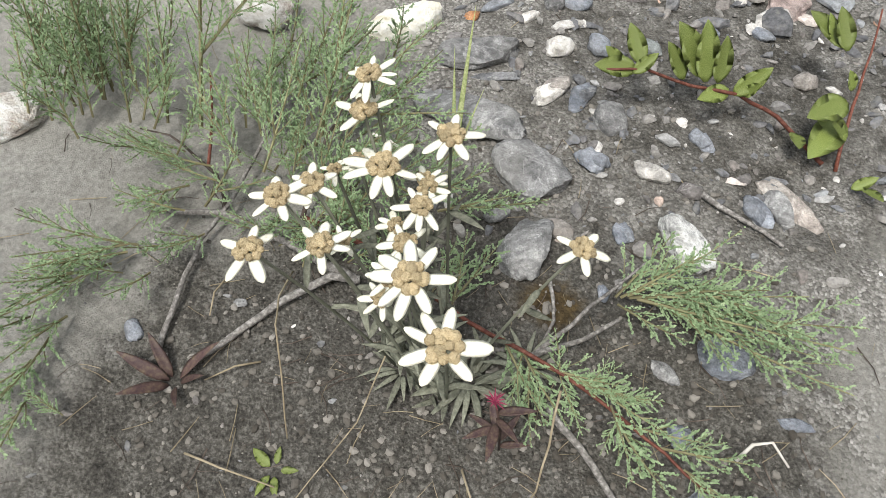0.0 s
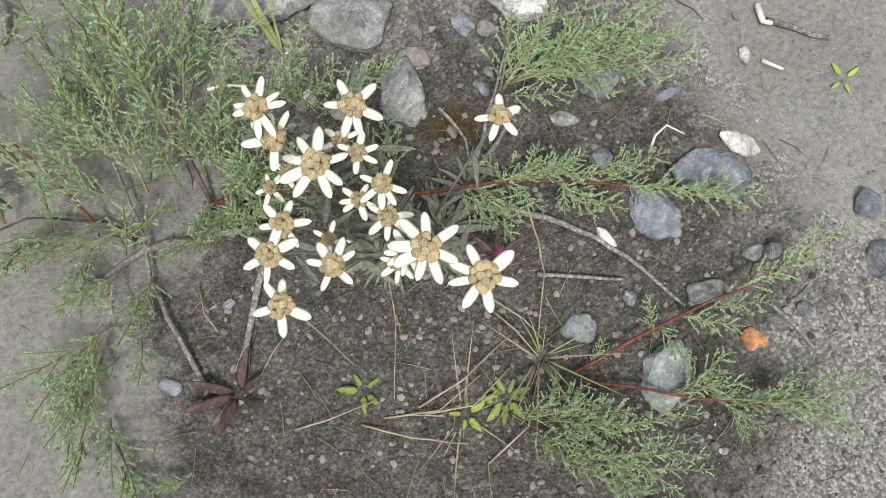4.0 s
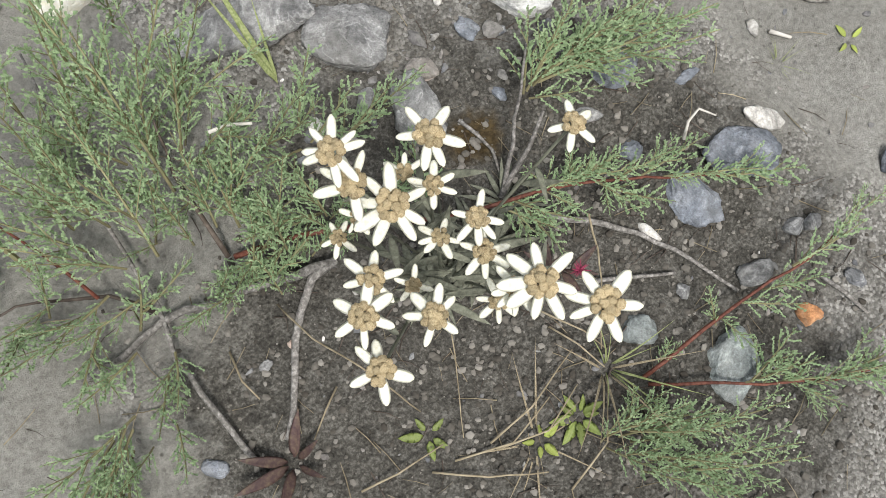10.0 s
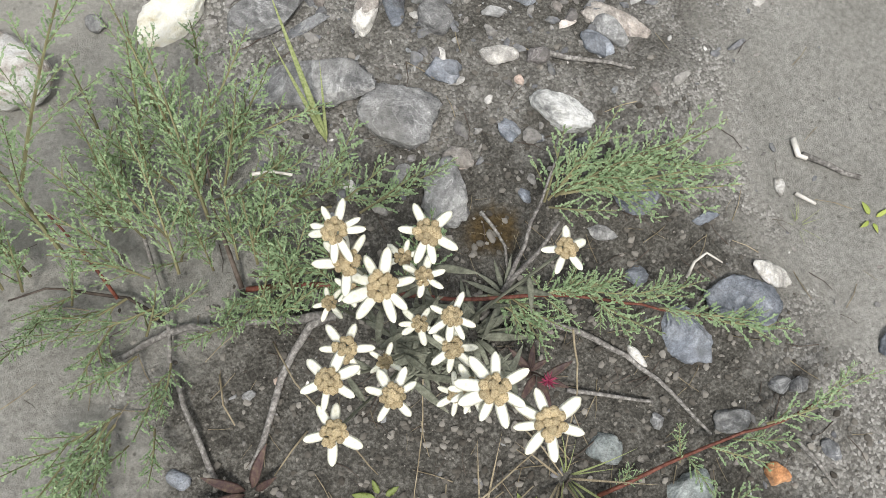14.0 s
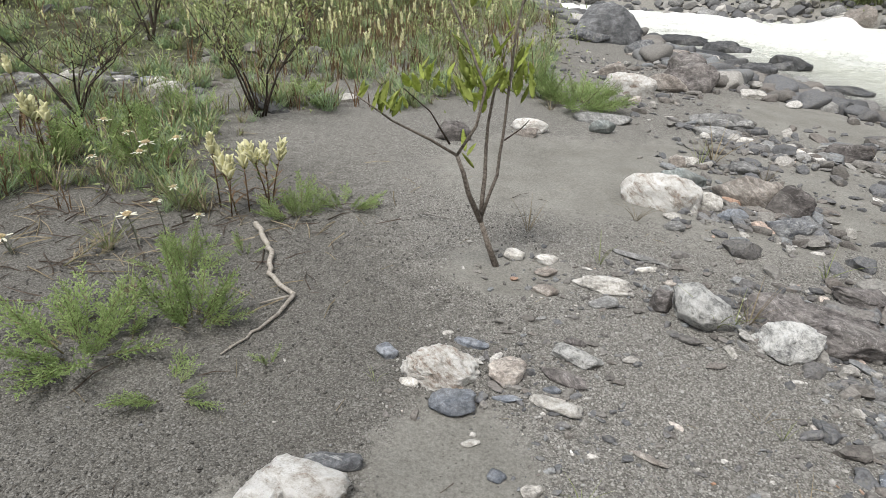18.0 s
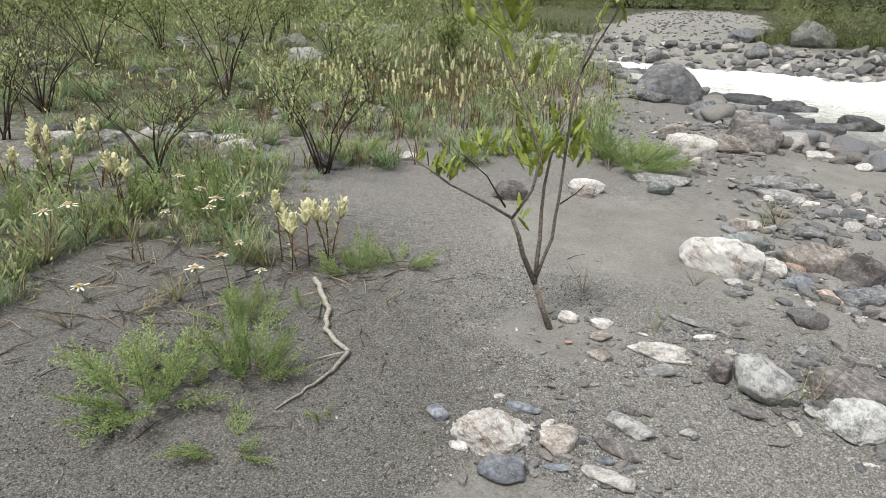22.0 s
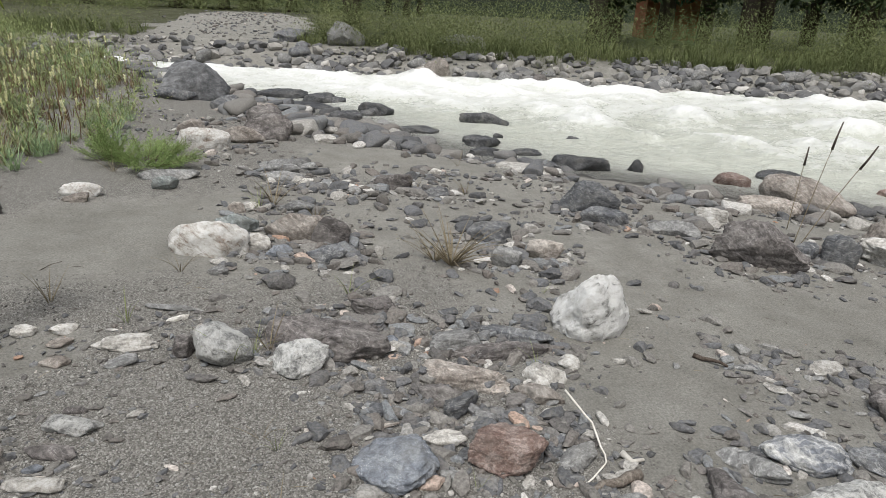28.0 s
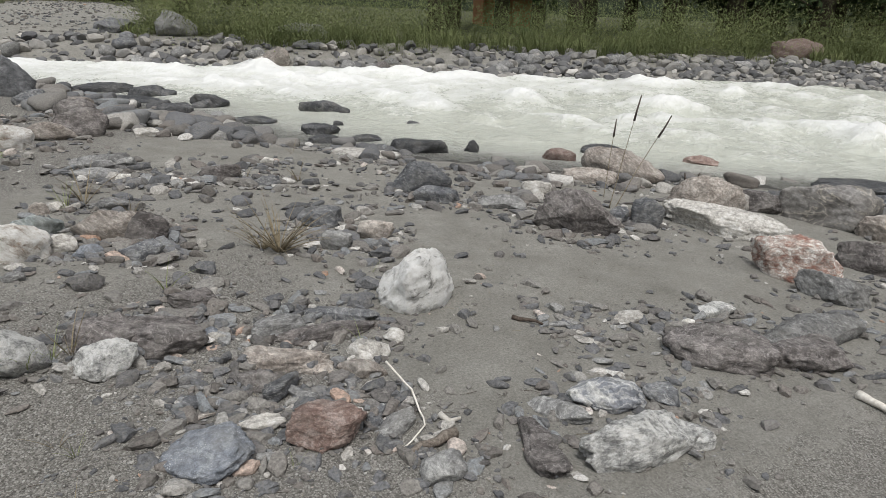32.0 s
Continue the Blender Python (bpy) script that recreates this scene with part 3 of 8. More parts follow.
stone("grey", 0.259, -0.080, 0.020, 0.015, 0.006, -118)
stone("grey", 0.335, -0.121, 0.043, 0.029, 0.009, -19)
stone("slate", 0.417, -0.205, 0.029, 0.020, 0.008, -80)
stone("green", 0.192, -0.072, 0.039, 0.034, 0.008, -48)
stone("pale", 0.278, -0.008, 0.031, 0.014, 0.006, -76)
stone("blue", 0.550, -0.147, 0.034, 0.039, 0.010, -13)
stone("pale", 0.546, 0.078, 0.024, 0.014, 0.007, -112)
stone("blue", -0.215, 0.125, 0.027, 0.017, 0.007, -60)
stone("grey", -0.117, 0.166, 0.017, 0.011, 0.004, 2)
stone("blue", 0.328, 0.070, 0.029, 0.025, 0.010, -8)
stone("grey", 0.318, 0.136, 0.041, 0.019, 0.006, -46)
stone("grey", 0.406, -0.116, 0.028, 0.022, 0.009, -24)
stone("grey", 0.425, -0.128, 0.025, 0.019, 0.008, 16)
stone("grey", -0.079, 0.631, 0.026, 0.023, 0.009, -56)

stone("chalk", 0.356, 0.285, 0.084, 0.042, 0.023, -61)
stone("slate", 0.527, -0.209, 0.044, 0.050, 0.018, -28)

stone("pale", 0.474, -0.010, 0.038, 0.024, 0.010, -68)
stone("pale", 0.326, 0.385, 0.048, 0.029, 0.012, -32)
stone("brown", 0.368, 0.363, 0.032, 0.025, 0.013, -13)
stone("blue", 0.260, 0.398, 0.037, 0.028, 0.011, -35)
stone("blue", 0.290, 0.296, 0.031, 0.018, 0.007, -72)
stone("pale", 0.203, 0.504, 0.054, 0.028, 0.014, 46)
stone("blue", 0.242, 0.500, 0.056, 0.026, 0.010, 68)
stone("blue", 0.390, 0.446, 0.035, 0.020, 0.008, -65)
stone("tan", 0.485, 0.362, 0.097, 0.033, 0.008, -55)
stone("blue", 0.449, 0.343, 0.048, 0.022, 0.009, -70)

stone("grey", 0.111, 0.561, 0.131, 0.059, 0.018, 7)
stone("slate", 0.134, 0.522, 0.072, 0.014, 0.004, 3)
stone("grey", 0.100, 0.452, 0.160, 0.060, 0.020, -26)
stone("tan", 0.212, 0.512, 0.052, 0.028, 0.014, 43)
stone("pale", 0.216, 0.589, 0.043, 0.031, 0.016, 26)
stone("grey", 0.282, 0.465, 0.046, 0.050, 0.021, -1)
stone("pink", 0.550, 0.724, 0.069, 0.079, 0.010, 3)
stone("brown", 0.297, 0.744, 0.167, 0.074, 0.018, -21)
stone("pale", 0.434, 0.810, 0.079, 0.035, 0.014, 9)
stone("blue", 0.223, 0.802, 0.103, 0.033, 0.013, 26)
stone("grey", 0.199, 0.841, 0.093, 0.040, 0.016, 18)
stone("grey", 0.064, 0.795, 0.089, 0.080, 0.040, -1)
stone("rusty", -0.045, 0.746, 0.170, 0.080, 0.036, -60)
stone("marble", -0.196, 0.612, 0.130, 0.092, 0.042, -41)
stone("cream", 0.005, 0.610, 0.112, 0.064, 0.032, 32)
stone("grey", 0.210, 0.679, 0.034, 0.033, 0.016, -30)
stone("blue", 0.243, 0.689, 0.047, 0.036, 0.014, -22)
stone("blue", 0.131, 0.668, 0.057, 0.018, 0.007, 36)
stone("orange", 0.095, 0.644, 0.023, 0.017, 0.008, -1)
stone("pale", 0.175, 0.643, 0.034, 0.019, 0.009, 38)
stone("blue", 0.062, 0.703, 0.045, 0.033, 0.013, -13)
stone("brown", 0.164, 0.706, 0.048, 0.012, 0.005, 6)
stone("pale", 0.230, 0.638, 0.049, 0.017, 0.007, 22)
stone("green", 0.342, 0.607, 0.044, 0.028, 0.008, -32)
stone("blue", 0.432, 0.648, 0.022, 0.021, 0.008, -27)
stone("blue", 0.501, 0.651, 0.039, 0.025, 0.010, -31)
stone("blue", 0.397, 0.442, 0.033, 0.020, 0.006, -75)
stone("tan", 0.544, 0.566, 0.031, 0.031, 0.012, -49)
stone("blue", 0.443, 0.343, 0.046, 0.024, 0.010, -70)
stone("grey", 0.472, 0.351, 0.054, 0.032, 0.013, -68)
stone("slate", 0.252, 0.508, 0.045, 0.020, 0.008, 59)
stone("blue", 0.273, 0.601, 0.044, 0.033, 0.013, -42)

stone("marble", -0.413, 0.893, 0.240, 0.080, 0.042, 77, 0.2)
stone("marble", -0.352, 0.968, 0.150, 0.084, 0.040, -2)
stone("slate", -0.318, 1.041, 0.123, 0.043, 0.021, 5)
stone("blue", -0.164, 0.912, 0.092, 0.064, 0.032, 5)
stone("blue", -0.082, 0.982, 0.068, 0.035, 0.014, -40)
stone("striped", 0.294, 1.019, 0.196, 0.132, 0.056, -2)
stone("granite", 0.349, 0.868, 0.200, 0.150, 0.095, -2, 0.8)
stone("slate", 0.489, 0.952, 0.075, 0.072, 0.036, -12)
stone("pale", 0.610, 0.989, 0.039, 0.027, 0.011, -24)
stone("pale", 0.018, 1.060, 0.042, 0.028, 0.014, 29)
stone("blue", -0.044, 1.084, 0.032, 0.030, 0.012, -27)
stone("pale", -0.100, 1.152, 0.037, 0.017, 0.008, 26)
stone("grey", 0.060, 1.016, 0.045, 0.014, 0.005, 15)
stone("blue", 0.111, 1.020, 0.047, 0.021, 0.008, -23)
stone("tan", 0.227, 1.198, 0.079, 0.018, 0.007, -27)
stone("blue", 0.230, 0.941, 0.030, 0.023, 0.011, -46)
stone("grey", 0.155, 0.926, 0.040, 0.027, 0.011, 32)
stone("blue", 0.011, 0.945, 0.042, 0.027, 0.011, -29)
stone("blue", 0.058, 0.882, 0.049, 0.022, 0.009, 5)
stone("pale", -0.147, 0.855, 0.028, 0.009, 0.004, 29)

stone("marble", -0.193, 1.342, 0.165, 0.119, 0.059, 10)
stone("blue", -0.151, 1.241, 0.098, 0.073, 0.029, 19)
stone("blue", -0.145, 1.469, 0.084, 0.035, 0.011, -12)
stone("tan", -0.058, 1.379, 0.088, 0.079, 0.043, 54)
stone("chalk", 0.092, 1.475, 0.117, 0.062, 0.025, -10)
stone("brown", 0.059, 1.398, 0.122, 0.043, 0.017, -23)
stone("pale", 0.055, 1.306, 0.113, 0.050, 0.017, -10)
stone("blue", -0.046, 1.302, 0.064, 0.021, 0.008, 3)
stone("blue", 0.044, 1.351, 0.040, 0.019, 0.008, 5)
stone("pale", 0.213, 1.499, 0.038, 0.029, 0.009, 20)
stone("pale", -0.249, 1.289, 0.047, 0.023, 0.011, -11)
stone("brown", 0.086, 1.538, 0.059, 0.024, 0.010, -14)
stone("blue", -0.323, 1.392, 0.048, 0.055, 0.019, 37)
stone("pale", -0.095, 1.930, 0.068, 0.056, 0.020, 5)
stone("pale", 0.001, 1.934, 0.076, 0.046, 0.019, 21)
stone("tan", 0.005, 1.861, 0.066, 0.040, 0.016, 21)
stone("pale", 0.164, 1.836, 0.185, 0.073, 0.026, -13)
stone("grey", 0.158, 1.746, 0.082, 0.051, 0.018, 21)
stone("grey", 0.256, 2.034, 0.151, 0.033, 0.013, -15)
stone("pale", 0.286, 1.969, 0.069, 0.027, 0.011, 21)
stone("brown", 0.306, 1.768, 0.062, 0.065, 0.049, 21)
stone("tan", 0.352, 1.904, 0.059, 0.032, 0.013, -7)
stone("chalk", 0.403, 1.739, 0.147, 0.155, 0.081, -2)
stone("tan", 0.007, 1.766, 0.073, 0.052, 0.018, 6)
stone("grey", 0.401, 2.284, 0.072, 0.032, 0.031, -11)
stone("marble", 0.371, 2.507, 0.275, 0.124, 0.118, -9)
stone("green", 0.478, 2.714, 0.164, 0.074, 0.072, -11)
stone("pale", 0.534, 2.527, 0.112, 0.052, 0.054, -13)
stone("tan", 0.689, 2.625, 0.237, 0.107, 0.103, -16)
stone("blue", 0.610, 2.460, 0.110, 0.049, 0.044, -15)
stone("brown", 0.811, 2.546, 0.159, 0.099, 0.104, -19)
stone("slate", 0.773, 2.366, 0.152, 0.068, 0.065, -19)
stone("grey", 0.744, 2.950, 0.181, 0.081, 0.047, -15)
stone("tan", 0.483, 2.943, 0.079, 0.044, 0.047, -10)
stone("pale", 0.551, 2.966, 0.070, 0.035, 0.037, -11)
stone("marble", -0.133, 3.187, 0.175, 0.079, 0.052, 3)
stone("tan", -0.139, 3.101, 0.120, 0.054, 0.032, 3)
stone("brown", -0.453, 2.920, 0.170, 0.076, 0.076, 10)
stone("green", 0.188, 3.284, 0.122, 0.055, 0.057, -3)
stone("grey", 0.196, 3.476, 0.276, 0.124, 0.045, -3)
stone("grey", 0.755, 3.619, 0.278, 0.125, 0.064, -12)
stone("grey", 0.727, 3.454, 0.220, 0.099, 0.043, -12)
stone("pale", 0.831, 3.361, 0.077, 0.035, 0.036, -15)
stone("pale", 0.995, 3.290, 0.105, 0.047, 0.045, -18)
stone("boulder", 0.300, 5.900, 0.54, 0.32, 0.31, -3, 0.4)
stone("slate", 0.139, 5.775, 0.327, 0.147, 0.090, -1)
stone("wet", 1.292, 8.324, 0.502, 0.226, 0.117, -9)
stone("wet", 1.605, 6.368, 0.321, 0.163, 0.171, -14)
stone("wet", 1.690, 7.868, 0.414, 0.186, 0.091, -12)
stone("tan", 0.617, 5.369, 0.450, 0.202, 0.065, -7)
stone("brown", 0.713, 4.611, 0.274, 0.168, 0.176, -9)
stone("marble", 0.361, 4.104, 0.293, 0.132, 0.120, -5)
stone("tan", 0.291, 4.506, 0.193, 0.089, 0.093, -4)
stone("wet", 2.019, 6.944, 0.372, 0.167, 0.139, -17)
stone("wet", 1.386, 7.463, 0.570, 0.257, 0.059, -11)
stone("pale", 1.079, 4.346, 0.166, 0.075, 0.054, -14)
stone("grey", -2.322, 3.030, 0.180, 0.081, 0.046, 39)
stone("grey", -2.158, 3.023, 0.129, 0.061, 0.065, 37)
stone("pale", -1.919, 3.140, 0.119, 0.055, 0.057, 33)

stone("white", 1.500, 1.760, 0.345, 0.215, 0.18, 32, 0.3)
stone("red", 0.982, 1.204, 0.190, 0.127, 0.076, -5)
stone("pale", 0.862, 1.286, 0.101, 0.052, 0.026, -3)
stone("tan", 0.990, 1.519, 0.253, 0.100, 0.045, -33)
stone("brown", 0.905, 1.447, 0.122, 0.080, 0.040, -61)
stone("slate", 0.944, 1.402, 0.129, 0.069, 0.041, 41)
stone("grey", 0.988, 1.349, 0.061, 0.035, 0.014, -26)
stone("tan", 1.153, 1.403, 0.134, 0.071, 0.036, -37)
stone("pale", 1.210, 1.488, 0.126, 0.096, 0.048, -12)
stone("pale", 1.321, 1.546, 0.067, 0.057, 0.029, -45)
stone("brown", 1.145, 1.626, 0.313, 0.070, 0.035, 2)
stone("grey", 1.036, 1.702, 0.169, 0.084, 0.038, 11)
stone("slate", 1.227, 1.730, 0.242, 0.065, 0.029, -37)
stone("brown", 0.857, 1.952, 0.166, 0.107, 0.053, -30)
stone("blue", 0.859, 1.748, 0.055, 0.038, 0.019, -49)
stone("brown", 0.593, 1.785, 0.166, 0.150, 0.075, -29)
stone("brown", 0.741, 1.712, 0.202, 0.141, 0.064, -30)
stone("chalk", 0.584, 1.660, 0.161, 0.131, 0.059, 6)
stone("slate", 0.747, 1.428, 0.061, 0.047, 0.019, 33)
stone("slate", 0.792, 1.411, 0.092, 0.034, 0.014, -56)
stone("grey", 0.768, 1.493, 0.155, 0.023, 0.007, -38)
stone("tan", 0.700, 1.364, 0.158, 0.019, 0.005, -1)
stone("slate", 1.129, 1.237, 0.059, 0.030, 0.015, 37)
stone("grey", 1.135, 1.165, 0.129, 0.057, 0.029, 28)
stone("slate", 1.091, 1.189, 0.043, 0.030, 0.015, -44)
stone("grey", 0.841, 1.169, 0.055, 0.033, 0.013, -38)
stone("grey", 1.153, 0.983, 0.107, 0.094, 0.047, -4)
stone("chalk", 1.600, 0.869, 0.341, 0.185, 0.095, 1, 0.25)
stone("chalk", 1.756, 0.838, 0.095, 0.089, 0.036, -96)
stone("striped", 1.675, 1.053, 0.217, 0.119, 0.060, -15)
stone("grey", 1.525, 1.059, 0.174, 0.075, 0.026, -68)
stone("brown", 1.384, 0.958, 0.212, 0.088, 0.040, -101)
stone("slate", 1.843, 1.005, 0.118, 0.136, 0.024, -46)
stone("brown", 2.178, 1.098, 0.319, 0.205, 0.086, -47)
stone("grey", 2.590, 1.061, 0.465, 0.175, 0.079, -11)
stone("brown", 2.458, 0.974, 0.332, 0.172, 0.077, -15)
stone("speckle", 3.109, 1.428, 0.382, 0.172, 0.177, -61)
stone("grey", 3.031, 1.227, 0.286, 0.129, 0.113, -64)
stone("brown", 3.572, 1.355, 0.312, 0.140, 0.121, -66)
stone("brown", 2.576, 2.184, 0.389, 0.180, 0.189, -43)
stone("slate", 3.016, 2.162, 0.160, 0.120, 0.144, -49)
stone("slate", 2.884, 2.227, 0.099, 0.074, 0.089, -47)
stone("tan", 3.479, 2.196, 0.405, 0.207, 0.218, -54)
stone("pale", 3.358, 1.985, 0.596, 0.268, 0.105, -55)
stone("brown", 3.922, 2.176, 0.263, 0.119, 0.109, -58)
stone("vein", 4.142, 1.925, 0.563, 0.253, 0.233, -62)
stone("wet", 5.068, 2.257, 0.728, 0.328, 0.080, -64)
stone("slate", 4.669, 1.850, 0.261, 0.117, 0.122, -66)
stone("tan", 4.153, 1.606, 0.263, 0.136, 0.143, -66)
stone("tan", 3.746, 3.047, 0.533, 0.240, 0.197, -47)
stone("tan", 3.369, 2.971, 0.365, 0.164, 0.111, -44)
stone("wet", 2.945, 4.330, 0.433, 0.195, 0.133, -29)
stone("wet", 3.320, 4.187, 0.112, 0.084, 0.101, -34)
stone("red", 3.797, 3.728, 0.242, 0.109, 0.107, -41)
stone("wet", 4.234, 3.750, 0.319, 0.143, 0.094, -45)
stone("red", 4.747, 3.217, 0.267, 0.120, 0.066, -53)
stone("wet", 2.204, 5.895, 0.451, 0.203, 0.065, -16)
stone("wet", 2.524, 5.235, 0.319, 0.144, 0.100, -21)
stone("wet", 1.523, 6.239, 0.305, 0.150, 0.157, -9)
stone("wet", 1.970, 6.895, 0.281, 0.126, 0.100, -12)
stone("wet", 1.563, 7.873, 0.416, 0.187, 0.127, -7)
stone("wet", 1.153, 8.389, 0.511, 0.230, 0.119, -4)
stone("slate", 2.163, 2.907, 0.305, 0.154, 0.162, -29)
stone("slate", 2.153, 2.743, 0.237, 0.106, 0.072, -31)
stone("brown", 1.274, 3.322, 0.210, 0.095, 0.086, -12)
stone("slate", 1.463, 3.188, 0.163, 0.073, 0.042, -16)
stone("pale", 1.565, 3.569, 0.086, 0.045, 0.047, -16)
stone("pale", 1.016, 3.245, 0.091, 0.041, 0.042, -8)
stone("pale", 2.252, 3.797, 0.448, 0.202, 0.056, -24)
stone("slate", 1.489, 2.557, 0.195, 0.088, 0.085, -20)
stone("tan", 1.644, 2.348, 0.153, 0.078, 0.081, -25)
stone("grey", 0.797, 3.612, 0.253, 0.114, 0.052, -4)
stone("grey", 1.451, 2.279, 0.134, 0.074, 0.077, -22)
stone("grey", 2.433, 2.573, 0.254, 0.114, 0.064, -37)
stone("pale", 2.769, 2.714, 0.173, 0.078, 0.077, -40)
stone("grey", 1.857, 1.432, 0.116, 0.037, 0.011, -21)
stone("pale", 1.855, 1.325, 0.091, 0.048, 0.010, -57)
stone("chalk", 2.455, 1.323, 0.148, 0.084, 0.033, -20)
stone("pale", 2.103, 1.391, 0.130, 0.067, 0.027, -2)
stone("pale", 2.272, 1.287, 0.060, 0.029, 0.017, -9)
stone("wet", 2.969, 6.352, 0.516, 0.232, 0.133, -21)
stone("wet", 2.787, 5.530, 0.112, 0.051, 0.054, -22)
stone("wet", 3.440, 5.361, 0.135, 0.061, 0.044, -29)
stone("wet", 2.741, 4.848, 0.272, 0.123, 0.057, -24)
stone("wet", 2.402, 4.889, 0.268, 0.121, 0.066, -21)
stone("slate", 2.704, 4.418, 0.294, 0.132, 0.053, -26)
stone("wet", 0.934, 6.375, 0.324, 0.146, 0.057, -3)
stone("brown", 0.747, 4.410, 0.298, 0.164, 0.172, -3)
stone("slate", 0.535, 5.381, 0.273, 0.123, 0.115, 0)
stone("tan", 0.684, 5.444, 0.412, 0.186, 0.077, -1)
stone("tan", 0.584, 4.332, 0.275, 0.124, 0.100, -1)

stone("salt", 0.733, 1.231, 0.182, 0.165, 0.041, -54)

stone("marble", -0.462, 0.385, 0.110, 0.070, 0.030, 35)
stone("brown", 1.14, 1.648, 0.290, 0.050, 0.030, 3)
stone("brown", 0.665, 1.80, 0.330, 0.150, 0.060, -8)
row = random.Random(61)
for k in range(22):  # a row of stones laid bare in the meadow
    u = row.random()
    stone(row.choice(("grey", "pale", "grey", "brown", "blue")), round(-2.85 + 1.05 * u + row.gauss(0, 0.05), 3), round(2.86 + 0.36 * u + row.gauss(0, 0.07), 3), row.uniform(0.07, 0.2), row.uniform(0.05, 0.09), row.uniform(0.03, 0.07), row.uniform(0, 180))
for x, y in ((-3.95, 8.7), (-3.8, 8.85), (-3.3, 9.2), (-3.15, 9.1), (-3.5, 9.0), (-3.4, 6.6), (-2.9, 5.9)):
    stone("grey", x, y, row.uniform(0.25, 0.42), row.uniform(0.2, 0.3), row.uniform(0.12, 0.2), row.uniform(0, 180))

# ---- plant builders ----


def tube_data(points, r0, r1, sides=6):
    """A tapered, closed tube along points, as vertices and faces."""
    pts = [Vector(p) for p in points]
    verts, faces, n = [], [], len(pts)
    ref = Vector((0.31, 0.87, 0.38))
    for i, p in enumerate(pts):
        d = (pts[min(i + 1, n - 1)] - pts[max(i - 1, 0)]).normalized()
        a = d.cross(ref).normalized()
        b = d.cross(a)
        r = r0 + (r1 - r0) * i / (n - 1)
        for k in range(sides):
            w = 2 * math.pi * k / sides
            verts.append(tuple(p + r * (math.cos(w) * a + math.sin(w) * b)))
    for i in range(n - 1):
        for k in range(sides):
            j = (k + 1) % sides
            faces.append((i * sides + k, i * sides + j, (i + 1) * sides + j, (i + 1) * sides + k))
    faces.append(tuple(range(sides))[::-1])
    faces.append(tuple(range((n - 1) * sides, n * sides)))
    return verts, faces


def wavy(points, step, amount, seed):
    """Points along a bent line, with small kinks."""
    rng = random.Random(seed)
    pts = [Vector(p) for p in points]
    out = []
    for i in range(len(pts) - 1):
        a, b = pts[i], pts[i + 1]
        m = max(1, int((b - a).length / step))
        for k in range(m):
            q = a.lerp(b, k / m)
            if out:
                q += Vector((rng.uniform(-1, 1), rng.uniform(-1, 1), rng.uniform(-0.5, 0.5))) * amount
            out.append(q)
    return out + [pts[-1]]


def tube_mesh(name, points, r0, r1, material, sides=6):
    return link_mesh(name, *tube_data(points, r0, r1, sides), material)


def blade_data(length, width, thick, bend=0.0, blunt=0.5, rows=6, cup=0.0, fold=0.0):
    """A leaf or petal along +y from 0, lens-shaped across, bent down (+z up) towards its tip."""
    verts, faces = [], []
    for i in range(rows + 1):
        u = i / rows
        if blunt > 0.9:  # a petal: widest past the middle, round at the tip
            w = width * 0.5 * (0.6 + 0.4 * math.sin(1.57 * min(1.0, u / 0.45))) * math.sqrt(max(0.05, 1 - max(0.0, (u - 0.4) / 0.6) ** 3.4))
        else:
            w = width * 0.5 * max(0.06, math.sin(math.pi * min(1.0, u ** blunt * 0.97 + 0.03)) ** 0.75)
        t = thick * 0.5 * (1 - 0.5 * u)
        y, z = length * u * (1 - 0.12 * abs(bend) * u), -bend * length * u * u * 0.5
        verts += [(-w, y, z + cup * w), (-w * 0.5, y, z + t - fold * w + cup * w * 0.3), (0, y, z + t * 0.7 - fold * w * 1.6), (w * 0.5, y, z + t - fold * w + cup * w * 0.3), (w, y, z + cup * w), (0, y, z - t - fold * w * 1.6)]
    for i in range(rows):
        for k in range(6):
            j = (k + 1) % 6
            faces.append((i * 6 + k, (i + 1) * 6 + k, (i + 1) * 6 + j, i * 6 + j))
    faces.append((0, 1, 2, 3, 4, 5))
    faces.append(tuple(range(rows * 6, rows * 6 + 6))[::-1])
    return verts, faces


def join(pieces):
    """Several (verts, faces, matrix) as one."""
    verts, faces = [], []
    for v, f, m in pieces:
        o = len(verts)
        verts += [tuple(m @ Vector(p)) for p in v] if m is not None else list(v)
        faces += [tuple(i + o for i in q) for q in f]
    return verts, faces


def along(p0, p1, up=(0, 0, 1), twist=0.0, scale=1.0):
    """The pose that lays a mesh's +y from p0 towards p1 with its +z near up."""
    y = (Vector(p1) - Vector(p0)).normalized()
    x = y.cross(Vector(up))
    x = x.normalized() if x.length > 1e-3 else Vector((1, 0, 0))
    z = x.cross(y)
    m = Matrix((x, y, z)).transposed().to_4x4()
    return Matrix.Translation(p0) @ m @ Matrix.Rotation(twist, 4, "Y") @ Matrix.Scale(scale, 4)


